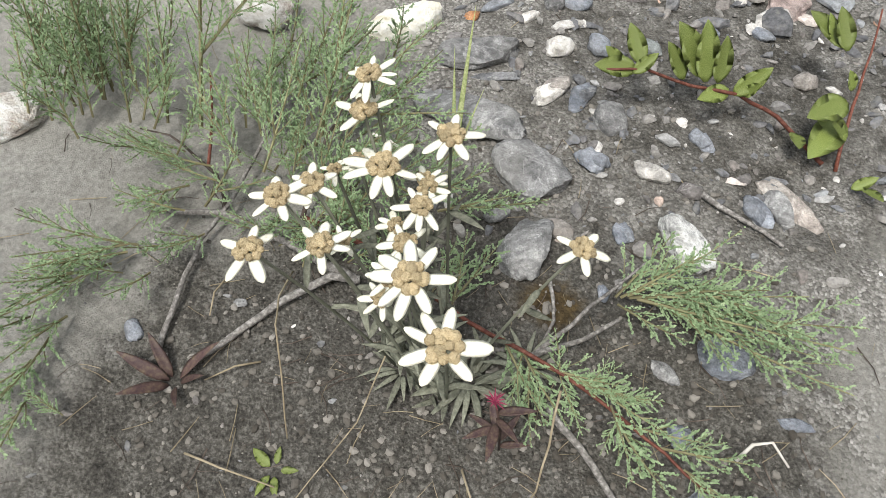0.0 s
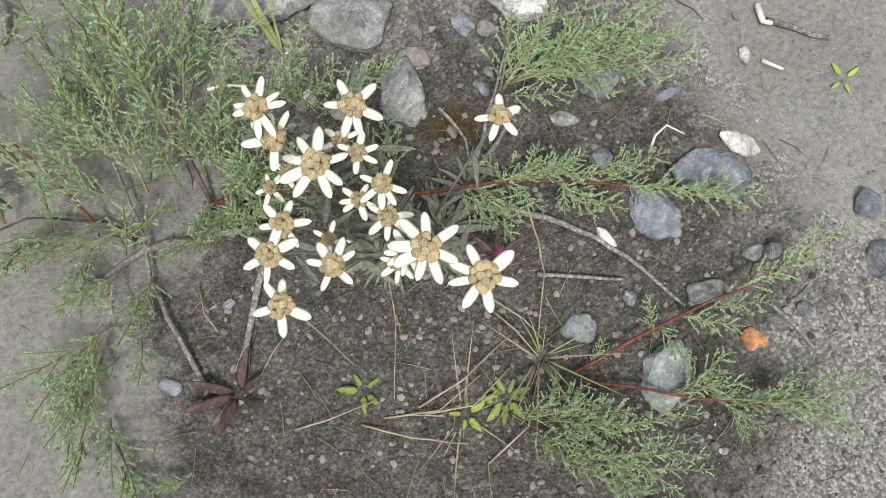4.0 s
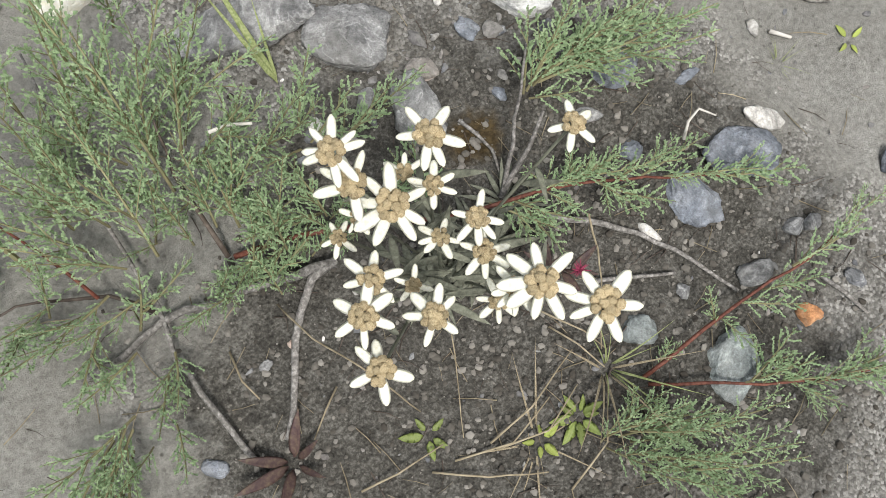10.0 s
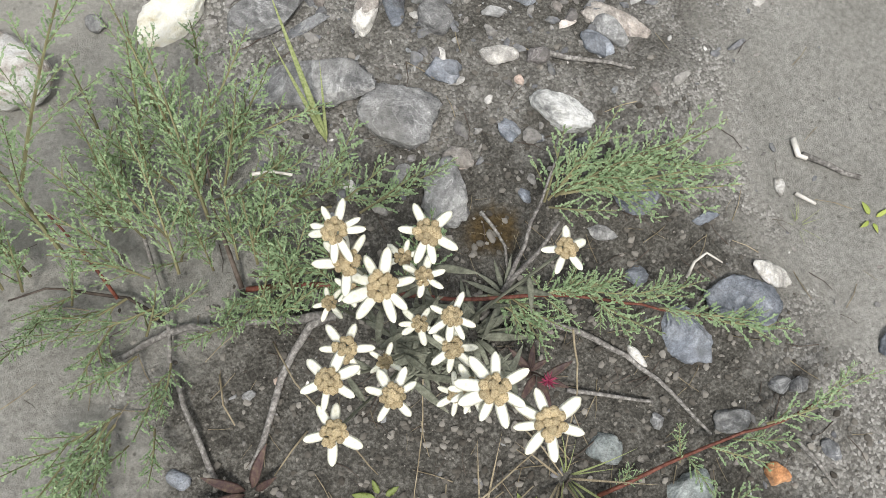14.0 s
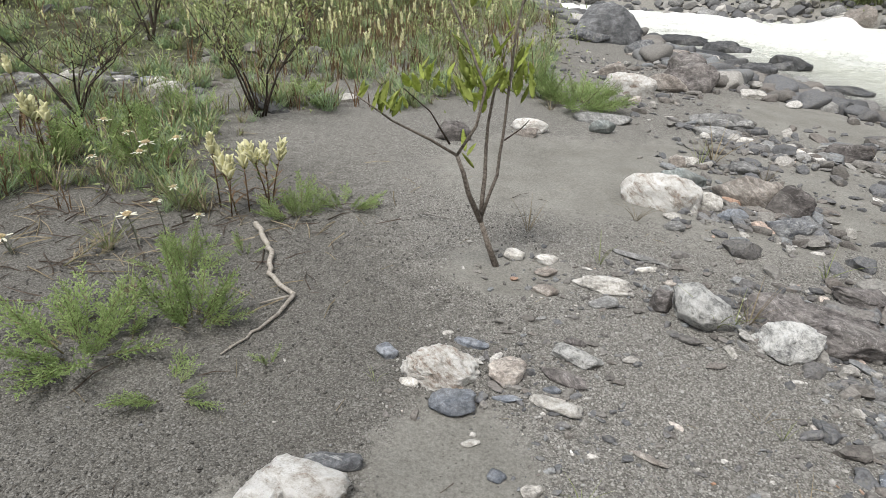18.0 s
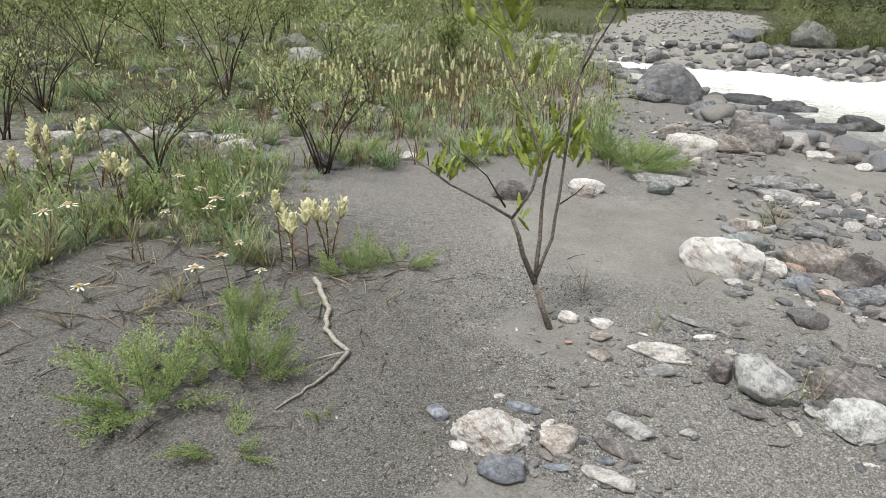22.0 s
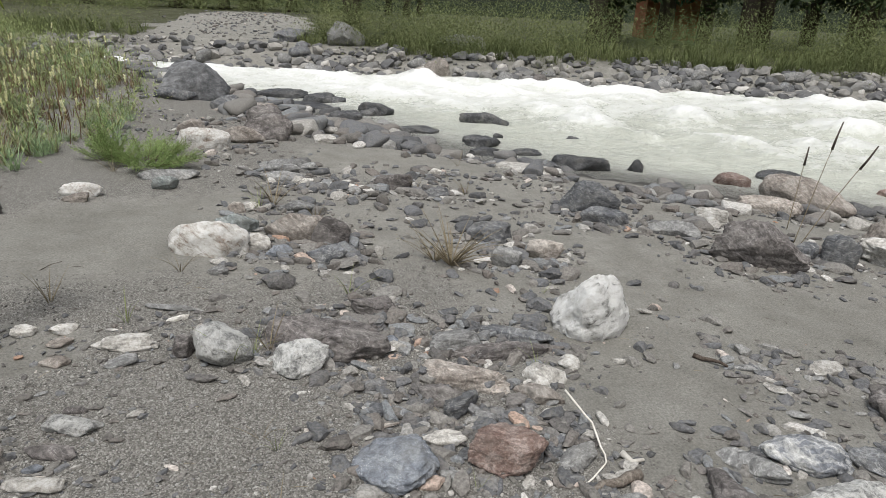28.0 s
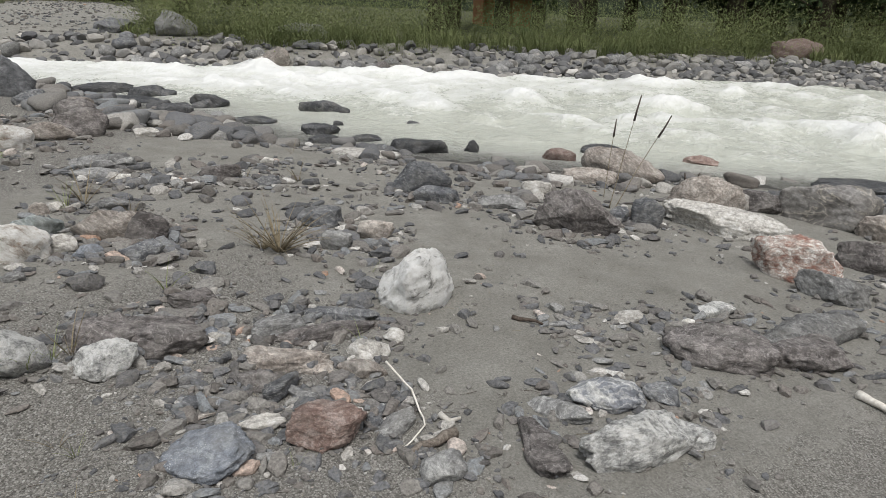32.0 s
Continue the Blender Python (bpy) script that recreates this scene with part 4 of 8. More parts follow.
def feather_mesh(name, length, seed, material, twig=0.021, leaf=0.0025, gap=0.0052, arms=None, stem=0.0015):
    """One feathery spray along +y: a thin stem with side shoots, all set with short twigs of tiny scale leaves."""
    rng = random.Random(seed)
    woody, verts, faces = [], [], []

    def leaves(a, b, n, size):
        d = (b - a).normalized()
        ring = d.orthogonal().normalized()
        for k in range(n):
            p = a.lerp(b, (k + rng.random()) / n)
            side = Matrix.Rotation(rng.uniform(0, 6.28), 3, d) @ ring
            way = (d * rng.uniform(0.7, 1.2) + side * rng.uniform(0.3, 0.75)).normalized() * size * rng.uniform(0.65, 1.3)
            wide = way.cross(Vector((rng.uniform(-1, 1), rng.uniform(-1, 1), 1.3))) * 0.3
            o = len(verts)
            verts.extend((p, p + way * 0.5 - wide, p + way, p + way * 0.5 + wide))
            faces.append((o, o + 1, o + 2, o + 3))

    def spine(start, way, long, thick, sides):
        bend = Vector((rng.uniform(-1, 1), rng.uniform(-0.3, 0.3), rng.uniform(-0.3, 1.0))) * long * 0.13
        pts = [start + way * long * u + bend * u * u for u in (i / 7 for i in range(8))]
        woody.append((*tube_data(pts, thick, thick * 0.3, sides), None))
        n = max(4, int(long / gap))
        turn = rng.uniform(0, 6.28)
        for k in range(n):
            u = 0.08 + 0.9 * k / n
            i = min(int(u * 7), 6)
            p = pts[i].lerp(pts[i + 1], u * 7 - i)
            d = (pts[i + 1] - pts[i]).normalized()
            turn += 2.4
            side = Matrix.Rotation(turn, 3, d) @ d.orthogonal().normalized()
            side.z *= 0.7
            out = min(twig, long * 0.3) * (1.0 - 0.62 * u) * rng.uniform(0.45, 1.3)
            q = p + (d * rng.uniform(0.6, 1.1) + side * 0.85).normalized() * out
            leaves(p, q + (q - p) * 0.12, max(5, int(out / leaf * 3.6)), leaf)
        leaves(pts[-3], pts[-1] + (pts[-1] - pts[-2]) * 0.15, 14, leaf * 0.9)
        return pts

    axis = spine(Vector((0, 0, 0)), Vector((0, 1, 0)), length, stem * (0.6 + length * 4), 5)
    for k in range(arms or int(2 + length * 20)):
        u = 0.12 + 0.62 * (k + rng.random() * 0.6) / (arms or int(2 + length * 20))
        i = int(u * 7)
        p = axis[i].lerp(axis[i + 1], u * 7 - i)
        side = Vector((1 if k % 2 else -1, 0, rng.uniform(-0.5, 0.8))).normalized()
        spine(p, (Vector((0, 1, 0)) + side * rng.uniform(0.45, 0.85)).normalized(), length * rng.uniform(0.25, 0.45) * (1.15 - 0.5 * u), stem * 0.5, 3)
    wv, wf = join(woody)
    me = link_mesh(name, wv + [tuple(q) for q in verts], wf + [tuple(i + len(wv) for i in f) for f in faces], material, smooth=False)
    me.materials.append(SHOOT_STEM)
    for k in range(len(wf)):
        me.polygons[k].material_index = 1
    return me


SHOOTS = {}
for size in (0.07, 0.11, 0.16, 0.23):
    SHOOTS[size] = [feather_mesh("shoot", size, int(size * 1000) + k, FEATHER) for k in range(4)]
BRIGHT = [feather_mesh("bright_shoot", 0.15, 70 + k, BRIGHT_FEATHER, 0.026, 0.0036, 0.0052, 7) for k in range(4)]


def add_shoot(parent, p0, p1, rng, pool=None):
    p0, p1 = Vector(p0), Vector(p1)
    long = (p1 - p0).length
    size = 0.15 if pool else min(SHOOTS, key=lambda s: abs(s - long))
    mesh = rng.choice(pool or SHOOTS[size])
    ob = part("shoot", mesh, parent)
    ob.matrix_basis = Matrix.Translation(-parent.location) @ along(p0, p1, (rng.uniform(-0.3, 0.3), rng.uniform(-0.3, 0.3), 1), rng.uniform(-0.5, 0.5), long / size)
    return ob


def shrub(label, x, y, group="feathery shrubs"):
    return empty("feathery_shrub", x, y, ground_z(x, y), label, "shrub", group)


def shoot(parent, x0, y0, h0, x1, y1, h1, seed=[0]):
    """A shoot of a shrub, from one place to another, with heights over the ground."""
    seed[0] += 1
    rng = random.Random(seed[0])
    add_shoot(parent, (x0, y0, ground_z(x0, y0) + h0), (x1, y1, ground_z(x1, y1) + h1), rng)
    if rng.random() < 0.45:
        return
    long = math.hypot(x1 - x0, y1 - y0, h1 - h0)
    a, r, u = rng.uniform(0, 6.28), 0.42 * long, rng.uniform(0.0, 0.35)  # a lesser one beside it
    x2, y2 = x1 + r * math.cos(a), y1 + r * math.sin(a)
    x0, y0, h0 = x0 + (x1 - x0) * u, y0 + (y1 - y0) * u, h0 + (h1 - h0) * u
    add_shoot(parent, (x0, y0, ground_z(x0, y0) + h0), (x2, y2, ground_z(x2, y2) + h1 * rng.uniform(0.55, 0.95)), rng)


def branch(parent, name, material, r0, r1, *points, label=""):
    """A woody branch along points given as x, y, height over the ground."""
    pts = [Vector((x, y, ground_z(x, y) + h)) - parent.location for x, y, h in points]
    return part(name, tube_mesh(name, wavy(pts, 0.02, r0 * 0.5, len(points) + int(points[0][0] * 997)), r0, r1, material, 7), parent, label)


def lone_branch(name, label, material, r0, r1, *points, category="branch"):
    x, y, h = points[0]
    pts = [Vector((px, py, ground_z(px, py) + ph)) - Vector((x, y, ground_z(x, y))) for px, py, ph in points]
    ob = new(name, tube_mesh(name, wavy(pts, 0.02, r0 * 0.6, int(x * 991)), r0, r1, material, 7))
    ob.location = (x, y, ground_z(x, y))
    return tagged(ob, label, category, "dead wood on the ground")


# ---- edelweiss ----
BRACTS = []
for k in range(5):
    rr = random.Random(k)
    BRACTS.append(link_mesh("bract", *blade_data(1.0, 0.36 + 0.07 * rr.random(), 0.09, rr.uniform(-0.12, 0.28), 0.95, 8, rr.uniform(-0.1, 0.12), rr.uniform(0.0, 0.08)), PETAL))


def button(seed):
    rng = np.random.default_rng(seed)
    v = BALLS[3][0].copy()
    dots = rng.normal(size=(44, 3))
    dots /= np.linalg.norm(dots, axis=1)[:, None]
    v *= (1 + 0.2 * ((v @ dots.T).max(1) - 0.93) / 0.07)[:, None]
    v[:, 2] *= 0.8
    return link_mesh("floret_button", v.tolist(), BALLS[3][1], FLORET)


BUTTONS = [button(k) for k in range(3)]
CUSHION = link_mesh("flower_head", (BALLS[2][0] * np.array((0.13, 0.13, 0.05))).tolist(), BALLS[2][1], WOOLLY)
WOOL_LEAF = [link_mesh("leaf", *blade_data(1.0, 0.17, 0.02, b, 0.75, 6, 0.25, 0.1), WOOLLY) for b in (-0.3, 0.25, 0.6)]


def edelweiss(x, y, z, wide, *ways, base=None, group="edelweiss clump"):
    """A flower on its stem: wide across, with a bract towards each way (degrees)."""
    rng = random.Random(int(x * 5000) + int(y * 9000))
    bx, by = base or (0.085 + (x - 0.06) * 0.32 + rng.uniform(-0.012, 0.012), 0.115 + (y - 0.12) * 0.3 + rng.uniform(-0.012, 0.012))
    bz = ground_z(bx, by)
    thing = empty("edelweiss", bx, by, bz, "cream-white edelweiss with an ochre centre on a grey woolly stem", "flower", group)
    top = Vector((x - bx, y - by, z - bz - wide * 0.06))
    mid = Vector((top.x * 0.42 + rng.uniform(-0.006, 0.006), top.y * 0.42 + rng.uniform(-0.006, 0.006), top.z * 0.55))
    line = [Vector((0, 0, -0.005)).lerp(mid, u).lerp(mid.lerp(top, u), u) for u in (i / 7 for i in range(8))]
    part("stem", tube_mesh("stem", line, 0.0016, 0.0013, WOOLLY, 6), thing)
    tip = (line[-1] - line[-3]).normalized()
    up = (tip * 0.35 + Vector((rng.uniform(-0.12, 0.12), rng.uniform(-0.12, 0.12) - 0.05, 1))).normalized()
    turn = up.to_track_quat("Z", "Y").to_matrix().to_4x4()
    spin = turn.to_euler("XYZ").z
    ways = ways or tuple(rng.uniform(0, 40) + a * 360 / 6 for a in range(6))
    head = part("flower_head", CUSHION, thing)
    head.matrix_basis = Matrix.Translation(top) @ turn @ Matrix.Scale(wide, 4)
    back = head.matrix_basis.inverted()
    for a in ways:
        r = radians(a - 90)
        m = Matrix.Translation(top) @ turn @ Matrix.Rotation(r - spin * 0, 4, "Z") @ Matrix.Translation((0, wide * 0.10, 0)) @ Matrix.Rotation(radians(rng.uniform(-14, 8)), 4, "X")
        ob = part("bract", rng.choice(BRACTS), head)
        s = wide * 0.45 * rng.uniform(0.86, 1.12)
        ob.matrix_basis = back @ m @ Matrix.Diagonal((s * rng.uniform(0.82, 1.05), s, s, 1))
    count_in = 7 if wide < 0.035 else 9
    r = wide * 0.069
    for k in range(count_in + 3):
        a = rng.uniform(-0.2, 0.2) + 2 * math.pi * k / count_in
        out = r * (2.35 if k < count_in else 0.95) * rng.uniform(0.88, 1.12)
        if k >= count_in:
            a = 2.1 * k
        d = Vector((math.cos(a) * out, math.sin(a) * out, 0 if k < count_in else 0.75 * r))
        ob = part("floret_button", rng.choice(BUTTONS), head)
        ob.matrix_basis = back @ Matrix.Translation(top) @ turn @ Matrix.Translation(d + Vector((0, 0, r * rng.uniform(0.6, 0.95)))) @ Matrix.Rotation(a, 4, "Z") @ Matrix.Scale(r * rng.uniform(0.85, 1.15), 4)
    for k in range(5):
        u = 0.08 + 0.17 * k
        p = line[min(int(u * 7), 6)]
        a = rng.uniform(0, 6.28)
        d = Vector((math.cos(a), math.sin(a), 0.9 - 0.1 * k))
        ob = part("leaf", rng.choice(WOOL_LEAF), thing)
        ob.matrix_basis = along(p, p + d, (0, 0, 1), 0, rng.uniform(0.028, 0.045))
    return thing


def rosette(name, label, x, y, n, long, width, material, lift, seed, bend=0.5):
    """Leaves round one root; each leaf a part."""
    rng = random.Random(seed)
    thing = empty(name, x, y, ground_z(x, y), label, "plant")
    mesh = link_mesh("leaf", *blade_data(1.0, width, 0.02, bend, 0.75, 6, 0.2, 0.1), material)
    for k in range(n):
        a = 2 * math.pi * (k + rng.uniform(-0.3, 0.3)) / n
        d = Vector((math.cos(a), math.sin(a), rng.uniform(0.3, 1.0) * lift))
        ob = part("leaf", mesh, thing)
        ob.matrix_basis = along((d.x * 0.006, d.y * 0.006, 0.002), d, (0, 0, 1), rng.uniform(-0.4, 0.4), long * rng.uniform(0.6, 1.1))
    return thing


GRASS_BLADE = {}


def tuft(label, x, y, n, long, seed, material=GRASS, upright=0.8, width=0.035, name="grass_tuft"):
    rng = random.Random(seed)
    thing = empty(name, x, y, ground_z(x, y) - 0.003, label, "grass", "grass tufts")
    if material.name not in GRASS_BLADE:
        GRASS_BLADE[material.name] = [link_mesh("blade", *blade_data(1.0, width * (0.3 if material is BARK_DARK else 0.75), 0.012, b * 0.7, 0.35, 6, 0.3, 0.3), material) for b in (0.2, 0.6, 1.1)]
    for k in range(n):
        a = rng.uniform(0, 6.28)
        d = Vector((math.cos(a), math.sin(a), rng.uniform(0.5, 2.0) * upright))
        ob = part("blade", rng.choice(GRASS_BLADE[material.name]), thing)
        ob.matrix_basis = along((math.cos(a) * 0.004, math.sin(a) * 0.004, 0), d, (0, 0, 1), rng.uniform(-0.3, 0.3), long * rng.uniform(0.5, 1.1))
    return thing


def leafy(thing, x0, y0, h0, x1, y1, h1, mesh, name="leaf"):
    """A leaf of a thing from its foot to its tip; heights over the ground."""
    a, b = Vector((x0, y0, ground_z(x0, y0) + h0)) - thing.location, Vector((x1, y1, ground_z(x1, y1) + h1)) - thing.location
    ob = part(name, mesh, thing)
    ob.matrix_basis = along(a, b, (0.1, -0.5, 1), 0.2 * math.sin(x0 * 900), (b - a).length)
    return ob


OVAL_LEAF = link_mesh("leaf", *blade_data(1.0, 0.46, 0.02, 0.2, 0.85, 8, 0.12, 0.15), LEAF)

SPEAR = link_mesh("blade", *blade_data(1.0, 0.045, 0.014, 0.15, 0.35, 8, 0.2, 0.2), GRASS)


def aster(x, y, z):
    """A dark magenta flower head with purple leaves."""
    bx, by = x + 0.01, y + 0.012
    thing = empty("aster", bx, by, ground_z(bx, by), "withering dark magenta aster with purple-brown leaves", "flower")
    top = Vector((x - bx, y - by, z - ground_z(bx, by)))
    part("stem", tube_mesh("stem", [(0, 0, 0), top * 0.5 + Vector((0.003, 0, 0)), top], 0.0012, 0.001, PURPLE_LEAF, 6), thing)
    rng = random.Random(5)
    ray = link_mesh("ray", *blade_data(1.0, 0.13, 0.05, 0.3, 0.8, 4), MAGENTA)
    for k in range(26):
        d = Vector((math.cos(k * 2.4), math.sin(k * 2.4), rng.uniform(0.1, 1.6)))
        part("ray", ray, thing).matrix_basis = along(top, top + d, (0, 0, 1), 0, rng.uniform(0.006, 0.011))
    leaf = link_mesh("leaf", *blade_data(1.0, 0.24, 0.02, 0.4, 0.75, 6, 0.2, 0.1), PURPLE_LEAF)
    for k in range(8):
        d = Vector((math.cos(k * 0.9), math.sin(k * 0.9), 0.5))
        p = top * (0.1 + 0.1 * k)
        part("leaf", leaf, thing).matrix_basis = along(p, p + d, (0, 0, 1), 0, 0.03 + 0.004 * (k % 3))

# the clump of edelweiss
edelweiss(0.045, 0.200, 0.299, 0.041, 106, 40, 8, 129, 180, 220, 263, 284)
edelweiss(0.042, 0.180, 0.284, 0.045, 157, 7, 236, 196, 277)
edelweiss(0.056, 0.159, 0.251, 0.053, 111, 54, 21, 339, 300, 263, 196, 140)
edelweiss(0.104, 0.174, 0.270, 0.046, 36, 339, 270, 196, 146, 113)
edelweiss(0.083, 0.177, 0.216, 0.032, 159, 346, 234, 49, 284)
edelweiss(0.088, 0.152, 0.238, 0.033, 339, 291, 221, 111, 36)
edelweiss(0.089, 0.112, 0.267, 0.035, 50, 324, 284, 140, 201, 249)
edelweiss(0.080, 0.093, 0.250, 0.036, 330, 286, 230, 187, 117, 50)
edelweiss(0.068, 0.123, 0.228, 0.031, 144, 63, 291, 339, 216, 187)
edelweiss(0.015, 0.171, 0.229, 0.027, 150, 291, 234, 354, 97)
edelweiss(0.034, 0.170, 0.244, 0.026, 111, 173, 256, 337, 40)
edelweiss(0.011, 0.130, 0.262, 0.041, 83, 16, 144, 315, 194, 256)
edelweiss(0.031, 0.111, 0.223, 0.027, 83, 346, 283, 229, 159)
edelweiss(-0.009, 0.116, 0.265, 0.044, 83, 344, 157, 278, 220, 40)
edelweiss(0.025, 0.084, 0.255, 0.041, 40, 76, 320, 247, 173, 130)
edelweiss(-0.025, 0.083, 0.246, 0.044, 60, 97, 304, 240, 166)
edelweiss(0.090, 0.053, 0.273, 0.051, 90, 30, 330, 286, 247, 203, 173, 130)
edelweiss(0.077, 0.060, 0.261, 0.037, 150, 120, 194, 60, 236)
edelweiss(0.067, 0.062, 0.229, 0.032, 111, 159, 207, 256, 50)
edelweiss(0.112, 0.013, 0.264, 0.050, 83, 7, 315, 247, 203, 157, 124)
edelweiss(0.202, 0.118, 0.220, 0.041, 135, 72, 333, 276, 198)

# the shrub beside the clump
big = shrub("grey-green feathery shrub spreading over pale silt", -0.117, 0.299)
branch(big, "branch", BARK_GREY, 0.0055, 0.003, (0.004, 0.194, 0.020), (-0.071, 0.230, 0.020), (-0.154, 0.264, 0.015), (-0.208, 0.264, 0.012), (-0.249, 0.272, 0.008))
branch(big, "branch", BARK_GREY, 0.0032, 0.0012, (-0.182, 0.101, 0.005), (-0.177, 0.165, 0.010), (-0.170, 0.229, 0.012), (-0.148, 0.278, 0.020), (-0.138, 0.338, 0.020), (-0.129, 0.398, 0.020), (-0.113, 0.456, 0.030), (-0.082, 0.544, 0.040))
branch(big, "branch", BARK_DARK, 0.003, 0.001, (-0.070, 0.271, 0.010), (-0.062, 0.307, 0.030), (-0.051, 0.354, 0.050), (-0.025, 0.404, 0.080))
branch(big, "branch", BARK_DARK, 0.0025, 0.001, (-0.156, 0.274, 0.010), (-0.176, 0.316, 0.015), (-0.205, 0.337, 0.020), (-0.244, 0.365, 0.020), (-0.280, 0.369, 0.020))
branch(big, "branch", BARK_RED, 0.002, 0.001, (-0.182, 0.316, 0.030), (-0.187, 0.371, 0.050), (-0.195, 0.418, 0.070))
shoot(big, -0.062, 0.341, 0.050, -0.023, 0.486, 0.160)
shoot(big, -0.018, 0.405, 0.030, 0.078, 0.450, 0.100)
shoot(big, -0.059, 0.370, 0.050, -0.009, 0.432, 0.140)
shoot(big, -0.101, 0.410, 0.040, -0.062, 0.453, 0.120)
shoot(big, -0.090, 0.435, 0.050, -0.036, 0.497, 0.150)
shoot(big, -0.115, 0.307, 0.040, -0.070, 0.420, 0.130)
shoot(big, -0.129, 0.358, 0.040, -0.142, 0.419, 0.120)
shoot(big, -0.159, 0.354, 0.040, -0.187, 0.409, 0.100)
shoot(big, -0.145, 0.320, 0.030, -0.188, 0.369, 0.100)
shoot(big, -0.151, 0.383, 0.050, -0.143, 0.440, 0.120)
shoot(big, -0.136, 0.437, 0.050, -0.108, 0.479, 0.120)
shoot(big, -0.119, 0.476, 0.050, -0.093, 0.515, 0.120)
shoot(big, -0.057, 0.295, 0.030, -0.023, 0.364, 0.100)
shoot(big, -0.038, 0.301, 0.030, 0.040, 0.321, 0.090)
shoot(big, -0.041, 0.280, 0.030, -0.017, 0.330, 0.100)
shoot(big, -0.019, 0.253, 0.030, 0.037, 0.282, 0.100)
shoot(big, -0.022, 0.230, 0.040, -0.000, 0.278, 0.100)
shoot(big, 0.027, 0.324, 0.030, 0.105, 0.328, 0.100)
shoot(big, 0.065, 0.312, 0.040, 0.116, 0.356, 0.100)
shoot(big, 0.067, 0.298, 0.030, 0.132, 0.294, 0.090)
shoot(big, 0.080, 0.278, 0.030, 0.160, 0.275, 0.080)
shoot(big, -0.016, 0.362, 0.030, 0.043, 0.348, 0.090)
shoot(big, -0.083, 0.326, 0.030, -0.061, 0.379, 0.090)
shoot(big, -0.085, 0.297, 0.030, -0.071, 0.340, 0.080)
shoot(big, -0.064, 0.247, 0.020, -0.002, 0.244, 0.070)
shoot(big, -0.055, 0.223, 0.020, 0.003, 0.217, 0.070)
shoot(big, -0.087, 0.237, 0.020, -0.131, 0.236, 0.060)
shoot(big, -0.119, 0.243, 0.020, -0.151, 0.233, 0.050)
shoot(big, -0.165, 0.231, 0.020, -0.181, 0.176, 0.060)
shoot(big, -0.183, 0.218, 0.020, -0.215, 0.168, 0.070)
shoot(big, -0.207, 0.180, 0.020, -0.216, 0.125, 0.060)
shoot(big, -0.236, 0.178, 0.020, -0.266, 0.158, 0.060)
shoot(big, -0.202, 0.297, 0.020, -0.258, 0.247, 0.050)
shoot(big, -0.207, 0.317, 0.020, -0.252, 0.320, 0.060)
shoot(big, -0.220, 0.344, 0.020, -0.273, 0.333, 0.060)
shoot(big, -0.048, 0.249, 0.020, -0.099, 0.230, 0.050)
shoot(big, -0.009, 0.214, 0.020, 0.030, 0.217, 0.060)
shoot(big, -0.004, 0.273, 0.020, -0.024, 0.297, 0.060)
shoot(big, -0.213, 0.383, 0.020, -0.181, 0.549, 0.250)
shoot(big, -0.323, 0.448, 0.020, -0.300, 0.549, 0.140)
shoot(big, -0.159, 0.387, 0.020, -0.161, 0.461, 0.100)
shoot(big, -0.066, 0.379, 0.020, -0.018, 0.526, 0.180)
shoot(big, -0.058, 0.424, 0.030, 0.075, 0.462, 0.120)
shoot(big, -0.336, 0.409, 0.020, -0.347, 0.507, 0.130)
shoot(big, -0.252, 0.383, 0.020, -0.242, 0.478, 0.140)
shoot(big, -0.060, 0.457, 0.030, -0.047, 0.536, 0.130)
shoot(big, -0.081, 0.404, 0.020, -0.113, 0.460, 0.100)
shoot(big, -0.034, 0.374, 0.030, 0.038, 0.432, 0.110)
shoot(big, -0.001, 0.354, 0.020, 0.056, 0.377, 0.070)
shoot(big, -0.078, 0.356, 0.020, -0.094, 0.385, 0.060)
shoot(big, -0.229, 0.211, 0.020, -0.333, 0.194, 0.070)
shoot(big, -0.239, 0.203, 0.020, -0.306, 0.157, 0.050)
shoot(big, -0.251, 0.188, 0.020, -0.317, 0.119, 0.060)
shoot(big, -0.282, 0.131, 0.010, -0.298, 0.063, 0.050)
shoot(big, -0.289, 0.106, 0.010, -0.277, 0.027, 0.040)
shoot(big, -0.296, 0.081, 0.010, -0.285, 0.002, 0.050)
shoot(big, -0.189, 0.252, 0.030, -0.240, 0.230, 0.080)
shoot(big, -0.153, 0.286, 0.040, -0.234, 0.274, 0.090)
shoot(big, -0.171, 0.308, 0.040, -0.260, 0.277, 0.100)
shoot(big, -0.259, 0.208, 0.020, -0.330, 0.174, 0.060)
shoot(big, -0.273, 0.166, 0.020, -0.328, 0.155, 0.050)
shoot(big, -0.289, 0.177, 0.020, -0.328, 0.106, 0.050)
shoot(big, -0.243, 0.030, 0.010, -0.269, 0.042, 0.030)
shoot(big, -0.315, 0.128, 0.010, -0.328, 0.082, 0.050)
shoot(big, -0.282, 0.048, 0.010, -0.273, -0.027, 0.040)
shoot(big, -0.441, 0.471, 0.020, -0.441, 0.538, 0.120)
shoot(big, -0.384, 0.461, 0.020, -0.366, 0.528, 0.130)
shoot(big, -0.325, 0.463, 0.020, -0.304, 0.551, 0.150)
shoot(big, -0.339, 0.414, 0.020, -0.321, 0.461, 0.120)
shoot(big, -0.423, 0.382, 0.020, -0.431, 0.462, 0.100)
shoot(big, -0.266, 0.416, 0.020, -0.266, 0.451, 0.100)
shoot(big, -0.130, 0.387, 0.020, -0.136, 0.432, 0.090)
shoot(big, -0.278, 0.465, 0.020, -0.238, 0.514, 0.120)
